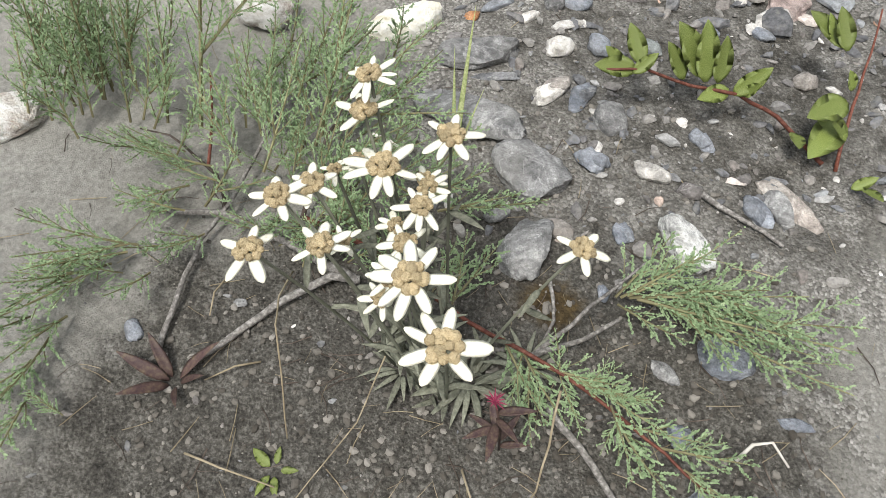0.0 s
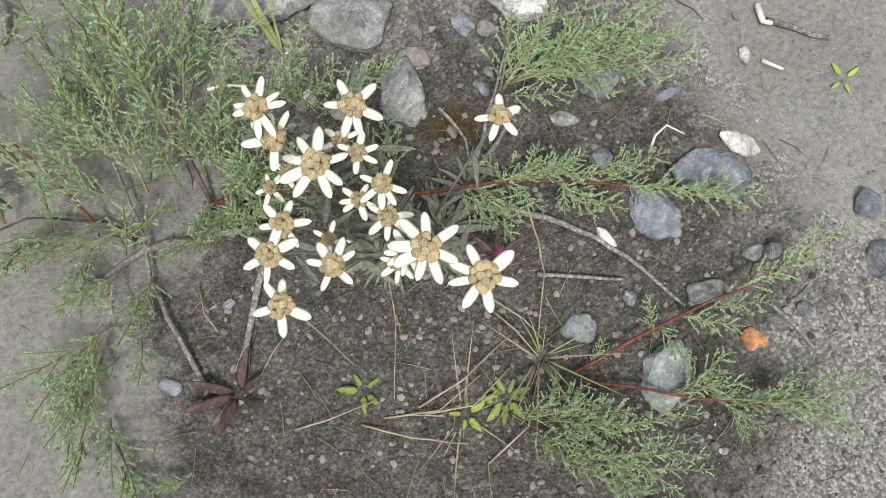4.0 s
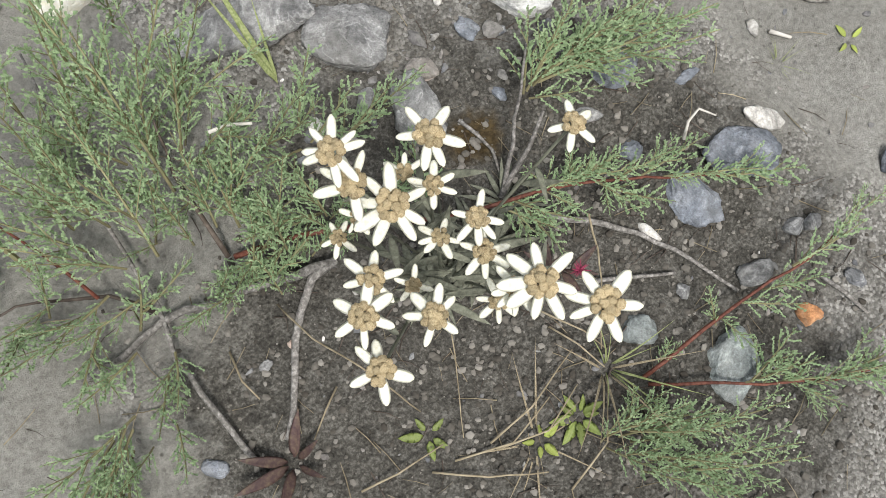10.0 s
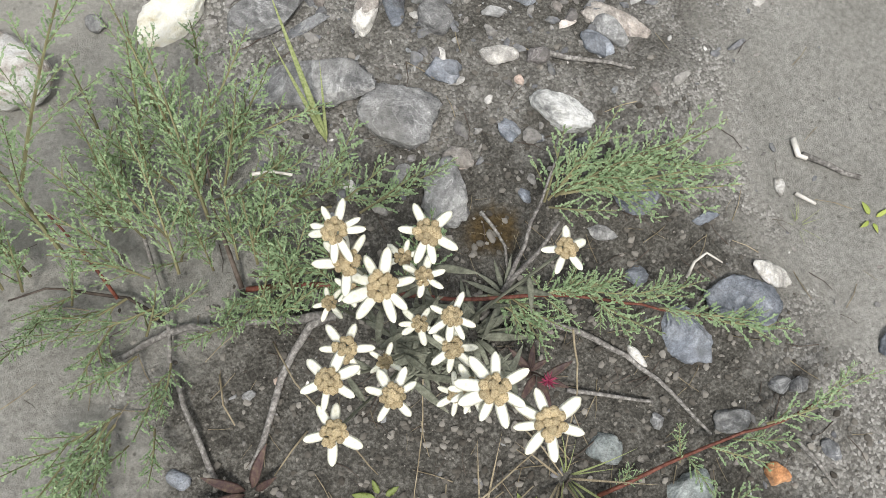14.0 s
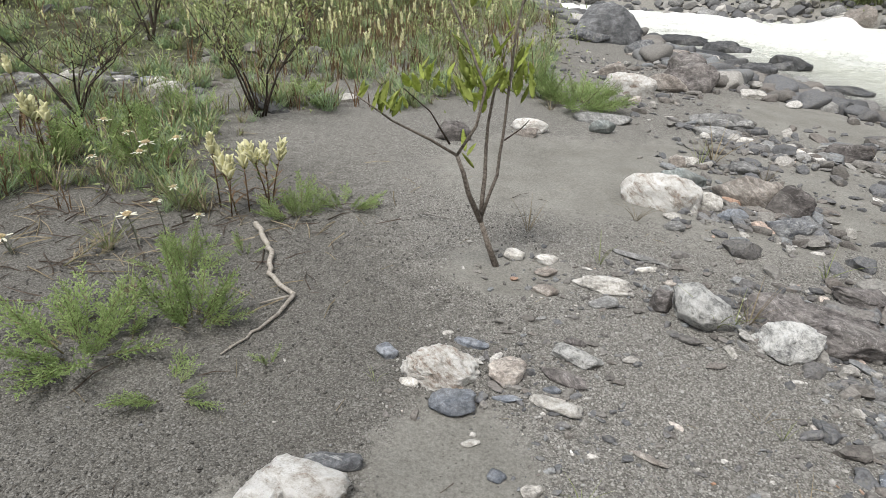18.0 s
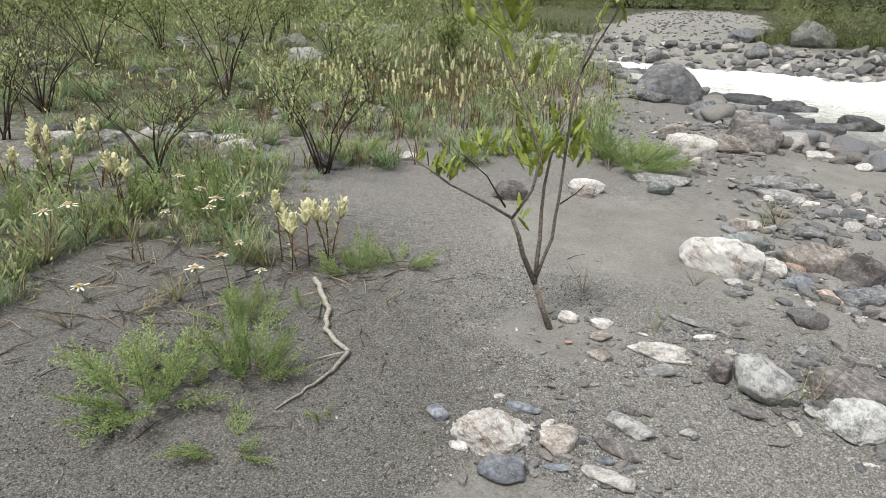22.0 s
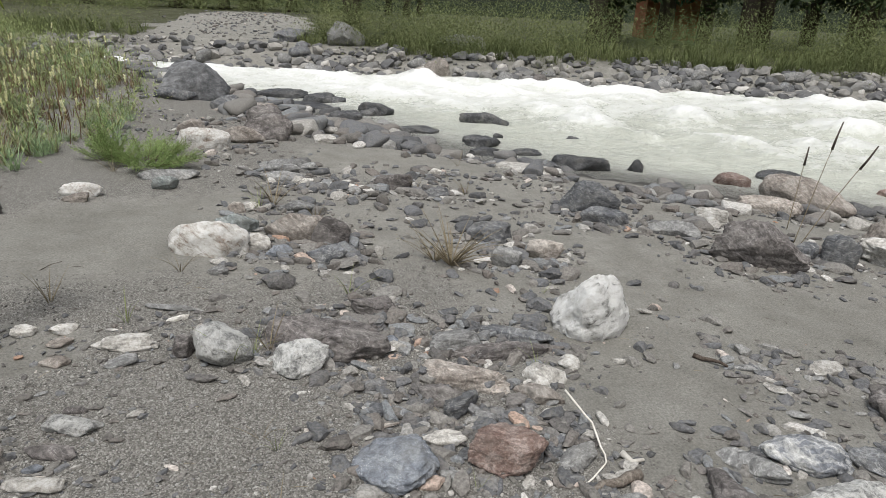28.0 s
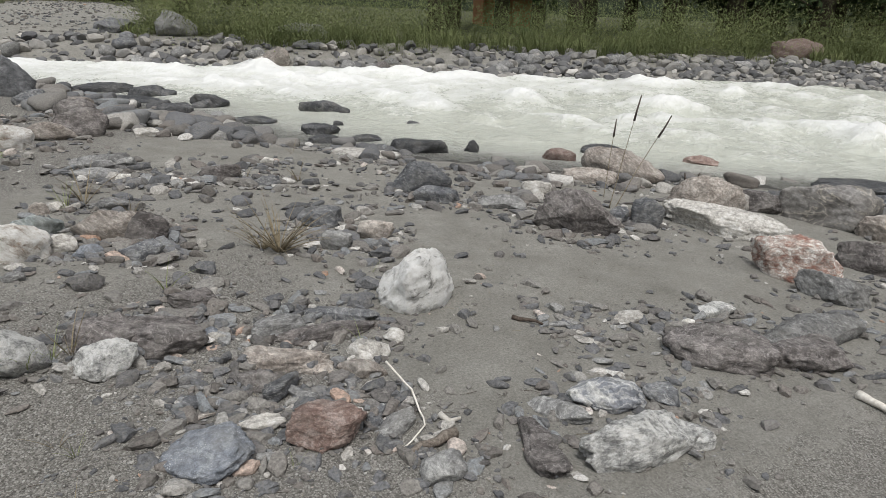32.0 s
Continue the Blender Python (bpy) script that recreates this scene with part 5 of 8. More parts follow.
shoot(big, -0.419, 0.459, 0.020, -0.389, 0.494, 0.100)
shoot(big, -0.280, 0.382, 0.020, -0.247, 0.440, 0.100)
shoot(big, -0.340, 0.380, 0.020, -0.346, 0.431, 0.110)
shoot(big, 0.029, 0.231, 0.015, 0.056, 0.221, 0.060)
shoot(big, -0.087, 0.267, 0.015, -0.093, 0.217, 0.057)
shoot(big, 0.027, 0.241, 0.015, -0.022, 0.256, 0.079)
shoot(big, -0.107, 0.247, 0.015, -0.066, 0.243, 0.060)
shoot(big, -0.056, 0.206, 0.015, -0.043, 0.247, 0.055)
shoot(big, -0.037, 0.292, 0.015, 0.004, 0.284, 0.041)
shoot(big, -0.048, 0.270, 0.015, 0.002, 0.263, 0.043)
shoot(big, 0.029, 0.235, 0.015, 0.044, 0.292, 0.041)
shoot(big, -0.038, 0.230, 0.015, -0.048, 0.198, 0.048)
shoot(big, -0.052, 0.372, 0.015, 0.004, 0.349, 0.049)
shoot(big, 0.054, 0.322, 0.015, 0.099, 0.312, 0.071)
shoot(big, -0.054, 0.337, 0.015, -0.106, 0.324, 0.051)
shoot(big, -0.087, 0.231, 0.015, -0.040, 0.237, 0.045)
shoot(big, 0.056, 0.304, 0.015, -0.002, 0.302, 0.076)
shoot(big, -0.027, 0.384, 0.015, 0.019, 0.422, 0.042)
shoot(big, 0.015, 0.349, 0.015, 0.036, 0.391, 0.065)
shoot(big, -0.111, 0.326, 0.015, -0.145, 0.325, 0.047)
shoot(big, -0.024, 0.264, 0.015, -0.023, 0.305, 0.041)
shoot(big, -0.085, 0.363, 0.015, -0.100, 0.376, 0.063)
shoot(big, -0.038, 0.293, 0.015, -0.045, 0.354, 0.059)
shoot(big, -0.055, 0.392, 0.015, -0.034, 0.423, 0.068)
shoot(big, -0.020, 0.306, 0.015, 0.005, 0.343, 0.044)
shoot(big, -0.057, 0.330, 0.015, 0.004, 0.321, 0.071)
shoot(big, 0.041, 0.341, 0.015, 0.005, 0.308, 0.075)
shoot(big, -0.156, 0.435, 0.020, -0.100, 0.433, 0.095)
shoot(big, -0.123, 0.416, 0.020, -0.118, 0.476, 0.057)
shoot(big, -0.176, 0.270, 0.020, -0.120, 0.289, 0.088)
shoot(big, 0.001, 0.523, 0.020, 0.029, 0.516, 0.106)
shoot(big, -0.252, 0.344, 0.020, -0.249, 0.294, 0.100)
shoot(big, -0.111, 0.326, 0.020, -0.058, 0.339, 0.095)
shoot(big, -0.229, 0.336, 0.020, -0.174, 0.360, 0.097)
shoot(big, -0.265, 0.372, 0.020, -0.226, 0.406, 0.089)

more = random.Random(29)
for k in range(9):  # upright shoots of the outer side
    x, y = more.uniform(-0.47, -0.16), more.uniform(0.34, 0.47)
    shoot(big, x, y, 0.01, x + more.uniform(-0.03, 0.03), y + more.uniform(0.02, 0.07), more.uniform(0.1, 0.2))

# the red-barked branch through the clump
red = shrub("green feathery branches on red-brown bark", 0.127, 0.149)
branch(red, "branch", BARK_RED, 0.0032, 0.0012, (-0.065, 0.264, 0.020), (0.006, 0.230, 0.030), (0.064, 0.188, 0.040), (0.120, 0.145, 0.050), (0.169, 0.121, 0.055), (0.233, 0.090, 0.050), (0.303, 0.040, 0.040), (0.373, -0.019, 0.030))
branch(red, "branch", BARK_GREY, 0.004, 0.002, (0.178, 0.130, 0.010), (0.236, 0.149, 0.030), (0.267, 0.164, 0.050))
branch(red, "branch", BARK_GREY, 0.003, 0.0012, (0.185, 0.133, 0.010), (0.222, 0.162, 0.030), (0.258, 0.193, 0.050), (0.298, 0.225, 0.060))
shoot(red, 0.155, 0.131, 0.050, 0.195, 0.057, 0.040)
shoot(red, 0.175, 0.118, 0.050, 0.209, 0.053, 0.040)
shoot(red, 0.197, 0.106, 0.050, 0.263, 0.089, 0.060)
shoot(red, 0.220, 0.094, 0.050, 0.286, 0.086, 0.060)
shoot(red, 0.240, 0.088, 0.050, 0.295, 0.074, 0.070)
shoot(red, 0.254, 0.076, 0.050, 0.278, 0.016, 0.040)
shoot(red, 0.279, 0.061, 0.040, 0.337, 0.040, 0.060)
shoot(red, 0.298, 0.045, 0.040, 0.371, 0.028, 0.060)
shoot(red, 0.317, 0.028, 0.040, 0.367, -0.008, 0.050)
shoot(red, 0.341, 0.009, 0.030, 0.412, -0.035, 0.040)
shoot(red, 0.371, -0.017, 0.030, 0.440, -0.073, 0.040)
shoot(red, 0.209, 0.100, 0.050, 0.206, 0.136, 0.070)
shoot(red, 0.231, 0.088, 0.050, 0.254, 0.114, 0.060)
shoot(red, 0.263, 0.068, 0.050, 0.244, 0.041, 0.030)
shoot(red, 0.173, 0.115, 0.050, 0.162, 0.073, 0.030)
shoot(red, 0.209, 0.100, 0.050, 0.222, 0.066, 0.040)
shoot(red, 0.053, 0.193, 0.040, 0.053, 0.241, 0.070)
shoot(red, 0.042, 0.199, 0.040, 0.004, 0.197, 0.050)
shoot(red, 0.023, 0.212, 0.040, 0.009, 0.252, 0.060)
shoot(red, 0.004, 0.227, 0.030, -0.041, 0.216, 0.040)
shoot(red, -0.027, 0.244, 0.030, -0.024, 0.281, 0.060)
shoot(red, -0.040, 0.249, 0.020, -0.082, 0.245, 0.040)
shoot(red, -0.015, 0.241, 0.030, -0.065, 0.214, 0.040)
shoot(red, 0.083, 0.174, 0.040, 0.099, 0.226, 0.060)
shoot(red, 0.103, 0.161, 0.040, 0.120, 0.232, 0.060)
shoot(red, 0.266, 0.192, 0.040, 0.321, 0.244, 0.080)
shoot(red, 0.271, 0.192, 0.040, 0.337, 0.214, 0.080)
shoot(red, 0.278, 0.194, 0.040, 0.376, 0.217, 0.100)
shoot(red, 0.280, 0.192, 0.040, 0.397, 0.190, 0.090)
shoot(red, 0.285, 0.193, 0.040, 0.423, 0.170, 0.100)
shoot(red, 0.287, 0.191, 0.040, 0.460, 0.121, 0.090)
shoot(red, 0.292, 0.191, 0.040, 0.430, 0.116, 0.070)
shoot(red, 0.301, 0.191, 0.040, 0.452, 0.086, 0.060)
shoot(red, 0.268, 0.185, 0.040, 0.326, 0.139, 0.050)
shoot(red, 0.296, 0.207, 0.050, 0.350, 0.213, 0.090)
shoot(red, 0.320, 0.204, 0.050, 0.380, 0.161, 0.080)
shoot(red, 0.344, 0.201, 0.050, 0.433, 0.133, 0.080)

# the shrub on the dark soil
low = shrub("feathery shrub with thin red stems on dark soil", 0.161, -0.116)
branch(low, "branch", BARK_RED, 0.0025, 0.001, (0.156, -0.110, 0.005), (0.215, -0.116, 0.020), (0.285, -0.123, 0.030), (0.366, -0.139, 0.040), (0.442, -0.142, 0.050))
branch(low, "branch", BARK_RED, 0.002, 0.001, (0.156, -0.119, 0.005), (0.200, -0.159, 0.015), (0.245, -0.202, 0.020), (0.300, -0.249, 0.030), (0.362, -0.281, 0.040))
branch(low, "branch", BARK_DARK, 0.002, 0.001, (0.142, -0.106, 0.005), (0.120, -0.163, 0.020), (0.121, -0.225, 0.030))
shoot(low, 0.177, -0.113, 0.010, 0.207, -0.100, 0.030)
shoot(low, 0.252, -0.125, 0.020, 0.267, -0.083, 0.050)
shoot(low, 0.285, -0.123, 0.030, 0.329, -0.172, 0.040)
shoot(low, 0.314, -0.132, 0.030, 0.366, -0.165, 0.050)
shoot(low, 0.351, -0.134, 0.040, 0.431, -0.152, 0.060)
shoot(low, 0.394, -0.141, 0.050, 0.484, -0.132, 0.060)
shoot(low, 0.437, -0.138, 0.050, 0.469, -0.127, 0.060)
shoot(low, 0.261, -0.117, 0.020, 0.268, -0.173, 0.030)
shoot(low, 0.231, -0.188, 0.020, 0.302, -0.221, 0.040)
shoot(low, 0.255, -0.211, 0.020, 0.317, -0.251, 0.040)
shoot(low, 0.284, -0.237, 0.030, 0.367, -0.274, 0.050)
shoot(low, 0.269, -0.224, 0.020, 0.289, -0.275, 0.030)
shoot(low, 0.317, -0.260, 0.030, 0.373, -0.296, 0.050)
shoot(low, 0.245, -0.202, 0.020, 0.288, -0.191, 0.040)
shoot(low, 0.084, -0.121, 0.020, 0.160, -0.140, 0.070)
shoot(low, 0.093, -0.130, 0.020, 0.175, -0.168, 0.080)
shoot(low, 0.098, -0.142, 0.020, 0.180, -0.195, 0.080)
shoot(low, 0.090, -0.150, 0.020, 0.152, -0.212, 0.080)
shoot(low, 0.099, -0.167, 0.020, 0.197, -0.250, 0.070)
shoot(low, 0.098, -0.179, 0.030, 0.197, -0.265, 0.070)
shoot(low, 0.086, -0.170, 0.020, 0.119, -0.216, 0.060)
shoot(low, 0.110, -0.122, 0.020, 0.157, -0.115, 0.060)
shoot(low, 0.076, -0.129, 0.020, 0.094, -0.176, 0.060)
shoot(low, 0.107, -0.196, 0.030, 0.150, -0.260, 0.060)
shoot(low, 0.076, -0.121, 0.020, 0.117, -0.109, 0.050)
shoot(low, 0.104, -0.131, 0.030, 0.147, -0.170, 0.080)

# the creeping willow
willow = empty("creeping_willow", 0.499, 0.479, ground_z(0.499, 0.479), "creeping willow twig with glossy oval leaves", "plant")
branch(willow, "twig", BARK_RED, 0.003, 0.0015, (0.536, 0.423, 0.010), (0.481, 0.468, 0.030), (0.426, 0.478, 0.050), (0.369, 0.478, 0.060), (0.308, 0.483, 0.070), (0.256, 0.470, 0.080))
leafy(willow, 0.306, 0.490, 0.070, 0.287, 0.516, 0.110, OVAL_LEAF)
leafy(willow, 0.299, 0.483, 0.070, 0.248, 0.467, 0.090, OVAL_LEAF)
leafy(willow, 0.295, 0.476, 0.070, 0.321, 0.486, 0.090, OVAL_LEAF)
leafy(willow, 0.285, 0.483, 0.070, 0.260, 0.486, 0.100, OVAL_LEAF)
leafy(willow, 0.359, 0.485, 0.060, 0.334, 0.499, 0.100, OVAL_LEAF)
leafy(willow, 0.385, 0.485, 0.060, 0.377, 0.517, 0.120, OVAL_LEAF)
leafy(willow, 0.384, 0.492, 0.060, 0.344, 0.511, 0.120, OVAL_LEAF)
leafy(willow, 0.400, 0.485, 0.060, 0.400, 0.504, 0.110, OVAL_LEAF)
leafy(willow, 0.420, 0.477, 0.050, 0.453, 0.480, 0.090, OVAL_LEAF)
leafy(willow, 0.416, 0.484, 0.050, 0.375, 0.458, 0.060, OVAL_LEAF)
leafy(willow, 0.432, 0.477, 0.050, 0.438, 0.464, 0.080, OVAL_LEAF)
leafy(willow, 0.498, 0.447, 0.030, 0.490, 0.409, 0.050, OVAL_LEAF)
sprig = empty("creeping_willow", 0.564, 0.430, ground_z(0.564, 0.430), "upright willow sprig with pale oval leaves", "plant")
branch(sprig, "twig", BARK_RED, 0.0025, 0.001, (0.555, 0.420, 0.000), (0.565, 0.467, 0.030), (0.577, 0.512, 0.070), (0.584, 0.563, 0.120))
leafy(sprig, 0.559, 0.543, 0.080, 0.511, 0.572, 0.110, OVAL_LEAF)
leafy(sprig, 0.558, 0.538, 0.080, 0.542, 0.568, 0.120, OVAL_LEAF)
leafy(sprig, 0.546, 0.547, 0.080, 0.534, 0.570, 0.110, OVAL_LEAF)
leafy(sprig, 0.559, 0.484, 0.050, 0.500, 0.439, 0.070, OVAL_LEAF)
leafy(sprig, 0.571, 0.504, 0.050, 0.556, 0.504, 0.080, OVAL_LEAF)
leafy(sprig, 0.560, 0.476, 0.030, 0.507, 0.407, 0.040, OVAL_LEAF)
leafy(sprig, 0.562, 0.387, 0.010, 0.586, 0.390, 0.030, OVAL_LEAF)
leafy(sprig, 0.576, 0.388, 0.010, 0.582, 0.357, 0.030, OVAL_LEAF)
leafy(sprig, 0.561, 0.448, 0.030, 0.533, 0.448, 0.060, OVAL_LEAF)

# dead wood and litter
lone_branch("dead_branch", "bent grey dead branch lying on dark soil", BARK_GREY, 0.0048, 0.0034, (0.006, 0.196, 0.020), (-0.025, 0.197, 0.015), (-0.059, 0.180, 0.008), (-0.105, 0.136, 0.005), (-0.147, 0.097, 0.004))
lone_branch("dead_branch", "grey dead branch curving over the soil", BARK_GREY, 0.0042, 0.0018, (0.200, 0.083, 0.020), (0.245, 0.033, 0.008), (0.275, -0.021, 0.006), (0.293, -0.068, 0.006), (0.305, -0.122, 0.004))
lone_branch("stick", "pale dead stick lying on the soil", BARK_GREY, 0.0028, 0.0018, (0.185, 0.001, 0.010), (0.223, -0.025, 0.008), (0.266, -0.059, 0.006), category="stick")
lone_branch("stick", "thin grey stick among pebbles", BARK_GREY, 0.004, 0.002, (0.379, 0.359, 0.006), (0.421, 0.328, 0.006), (0.464, 0.293, 0.006), category="stick")
lone_branch("stick", "grey stick on damp ground", BARK_GREY, 0.003, 0.0018, (0.385, -0.173, 0.005), (0.393, -0.207, 0.005), (0.396, -0.241, 0.005), category="stick")
lone_branch("stick", "bleached white stick on silt", BONE, 0.0028, 0.002, (0.561, 0.060, 0.004), (0.575, 0.037, 0.004), category="stick")
lone_branch("root", "curled pale rootlet on the slab", BONE, 0.002, 0.001, (0.365, 0.041, 0.030), (0.376, 0.053, 0.040), (0.393, 0.053, 0.045), (0.406, 0.036, 0.040), category="root")
lone_branch("bone", "bleached stick with a knob on silt", BONE, 0.004, 0.003, (0.600, 0.119, 0.005), (0.592, 0.097, 0.006), (0.598, 0.090, 0.006), category="stick")
lone_branch("stick", "weathered grey stick on silt", BARK_GREY, 0.004, 0.003, (0.597, 0.097, 0.004), (0.620, 0.068, 0.004), (0.646, 0.037, 0.004), category="stick")
lone_branch("stick", "pale curved stick over the soil", BARK_GREY, 0.0024, 0.0016, (0.203, 0.222, 0.012), (0.208, 0.199, 0.012), (0.208, 0.173, 0.012), (0.195, 0.146, 0.008), category="stick")
lone_branch("stem", "pale dry stem across the silt", BONE, 0.0022, 0.0016, (-0.001, 0.365, 0.050), (0.017, 0.358, 0.050), (0.036, 0.345, 0.050), category="stem")
lone_branch("stem", "thin dry stem over the soil", DRY_GRASS, 0.001, 0.0007, (-0.067, 0.203, 0.010), (-0.060, 0.148, 0.060), (-0.042, 0.098, 0.100), (-0.035, 0.028, 0.020), category="stem")
lone_branch("stem", "thin dry stem over the soil", DRY_GRASS, 0.0008, 0.0005, (0.052, 0.088, 0.080), (0.027, 0.045, 0.030), (-0.022, -0.022, 0.005), category="stem")
lone_branch("stem", "thin dry grass stalk beside the clump", DRY_GRASS, 0.0011, 0.0007, (0.200, 0.057, 0.120), (0.195, 0.025, 0.080), (0.188, -0.002, 0.040), (0.145, -0.058, 0.005), category="stem")
lone_branch("stem", "dry straw stem lying on the soil", DRY_GRASS, 0.0012, 0.0007, (-0.006, -0.045, 0.004), (0.048, -0.048, 0.012), (0.122, -0.037, 0.006), category="stem")
lone_branch("stem", "dry straw stem lying on the soil", DRY_GRASS, 0.0012, 0.0007, (-0.044, -0.033, 0.004), (0.011, -0.060, 0.012), (0.070, -0.054, 0.006), category="stem")
lone_branch("stem", "dry straw stem lying on the soil", DRY_GRASS, 0.0012, 0.0007, (-0.006, -0.054, 0.004), (0.045, -0.077, 0.012), (0.101, -0.066, 0.006), category="stem")
lone_branch("stem", "dry straw stem lying on the soil", DRY_GRASS, 0.0012, 0.0007, (-0.068, -0.025, 0.004), (-0.029, -0.068, 0.012), (0.017, -0.107, 0.006), category="stem")
lone_branch("stem", "dry straw stem lying on the soil", DRY_GRASS, 0.0012, 0.0007, (0.121, -0.003, 0.004), (0.129, -0.036, 0.012), (0.134, -0.073, 0.006), category="stem")
lone_branch("stem", "dry straw stem lying on the soil", DRY_GRASS, 0.0012, 0.0007, (0.124, 0.019, 0.004), (0.143, -0.031, 0.012), (0.149, -0.062, 0.006), category="stem")
lone_branch("stem", "dry straw stem lying on the soil", DRY_GRASS, 0.0012, 0.0007, (0.023, -0.137, 0.004), (0.081, -0.128, 0.012), (0.124, -0.088, 0.006), category="stem")
lone_branch("stem", "dry straw stem lying on the soil", DRY_GRASS, 0.0012, 0.0007, (-0.130, 0.011, 0.004), (-0.092, 0.000, 0.012), (-0.041, -0.012, 0.006), category="stem")
lone_branch("stem", "dry straw stem lying on the soil", DRY_GRASS, 0.0012, 0.0007, (-0.132, 0.200, 0.004), (-0.140, 0.169, 0.012), (-0.140, 0.145, 0.006), category="stem")
lone_branch("stem", "dry straw stem lying on the soil", DRY_GRASS, 0.0012, 0.0007, (-0.079, 0.103, 0.004), (-0.101, 0.094, 0.012), (-0.129, 0.080, 0.006), category="stem")

# small plants
tuft("half-dry grass tuft beside the flowers", 0.137, -0.077, 9, 0.1, 3, GRASS, 1.5)
tuft("dry grass blades beside the flowers", 0.133, -0.077, 6, 0.1, 33, DRY_GRASS, 1.1)
tuft("small green grass tuft on silt", 0.542, 0.025, 14, 0.035, 4, GRASS, 0.9)
tuft("dry straw tuft on the soil", 0.029, -0.080, 14, 0.1, 5, DRY_GRASS, 0.25)
rosette("seedling", "bright green leafy seedling on the soil", 0.079, -0.091, 9, 0.026, 0.42, LEAF, 0.7, 8)
rosette("seedling", "small green seedling on the soil", 0.033, -0.080, 5, 0.018, 0.5, YOUNG_LEAF, 0.6, 9)
rosette("seedling", "small green and brown seedling", -0.046, 0.004, 5, 0.024, 0.42, LEAF, 0.4, 10)
rosette("seedling", "tiny reddish seedling on silt", 0.627, -0.013, 4, 0.022, 0.35, YOUNG_LEAF, 0.5, 11)
rosette("purple_herb", "purple-brown herb rosette beside the dead branch", -0.159, 0.077, 6, 0.055, 0.22, PURPLE_LEAF, 1.5, 12)
rosette("woolly_rosette", "grey woolly leaf rosette under the edelweiss", 0.125, 0.105, 17, 0.058, 0.16, WOOLLY, 1.1, 13, 1.0)
rosette("woolly_rosette", "grey woolly leaf rosette under the edelweiss", 0.06, 0.11, 14, 0.05, 0.16, WOOLLY, 1.2, 14, 1.0)
rosette("woolly_rosette", "grey and purple leaf rosette under the edelweiss", 0.18, 0.125, 14, 0.055, 0.15, WOOLLY, 1.0, 15, 0.9)
aster(0.147, 0.030, 0.142)
blades = empty("grass_tuft", 0.089, 0.385, ground_z(0.089, 0.385), "few broad dark-tipped grass blades", "grass", "grass tufts")
leafy(blades, 0.089, 0.385, 0.0, 0.083, 0.463, 0.100, SPEAR, "blade")
leafy(blades, 0.089, 0.385, 0.0, 0.104, 0.500, 0.130, SPEAR, "blade")
leafy(blades, 0.089, 0.385, 0.0, 0.120, 0.440, 0.070, SPEAR, "blade")

# ---- the sapling, the meadow and the plants of the bar ----


def grow(parent, name, material, r0, r1, *points):
    """A stem of a thing along points given in metres from its foot."""
    return part(name, tube_mesh(name, wavy(points, 0.05, r0 * 0.35, int(abs(points[-1][0]) * 1e4)), r0, r1, material, 7), parent)


LONG_LEAF = [link_mesh("leaf", *blade_data(1.0, 0.3, 0.015, b, 0.8, 8, 0.15, 0.15), YOUNG_LEAF) for b in (-0.3, -0.1, 0.2)]


def leaves_at(parent, x, y, z, n, long, seed, up=2.6):
    """A spray of leaves from one place of a twig."""
    rng = random.Random(seed)
    for k in range(n):
        a = rng.uniform(0, 6.28)
        p = Vector((x, y, z)) + Vector((rng.uniform(-1, 1), rng.uniform(-1, 1), rng.uniform(-1, 1))) * long * 0.35
        d = Vector((math.cos(a), math.sin(a), rng.uniform(0.2, 1.0) * up))
        part("leaf", rng.choice(LONG_LEAF), parent).matrix_basis = along(p, p + d, (0, 0, 1), rng.uniform(-0.9, 0.9), 0.8 * long * rng.uniform(0.55, 1.15))


def spike_mesh(seed):
    rng = random.Random(seed)
    pieces = []
    b = blade_data(0.48, 0.26, 0.05, 0.22, 0.95, 5, 0.5)
    for k in range(15):
        u = k / 15
        a = k * 2.4
        d = Vector((math.cos(a), math.sin(a), 1.9 + 2.4 * u))
        pieces.append((*b, along((0.05 * math.cos(a), 0.05 * math.sin(a), u * 0.72), Vector((0, 0, u * 0.72)) + d, (0, 0, 1), 0, rng.uniform(0.7, 1.1) * (1.08 - 0.4 * u))))
    return link_mesh("spike", *join(pieces), CREAM)


SPIKES = [spike_mesh(k) for k in range(3)]
RUST_LEAF = link_mesh("leaf", *blade_data(1.0, 0.14, 0.02, 0.5, 0.7, 5, 0.3, 0.1), RUST)
GREEN_LEAF = link_mesh("leaf", *blade_data(1.0, 0.13, 0.02, 0.4, 0.6, 5, 0.3, 0.1), MEADOW)


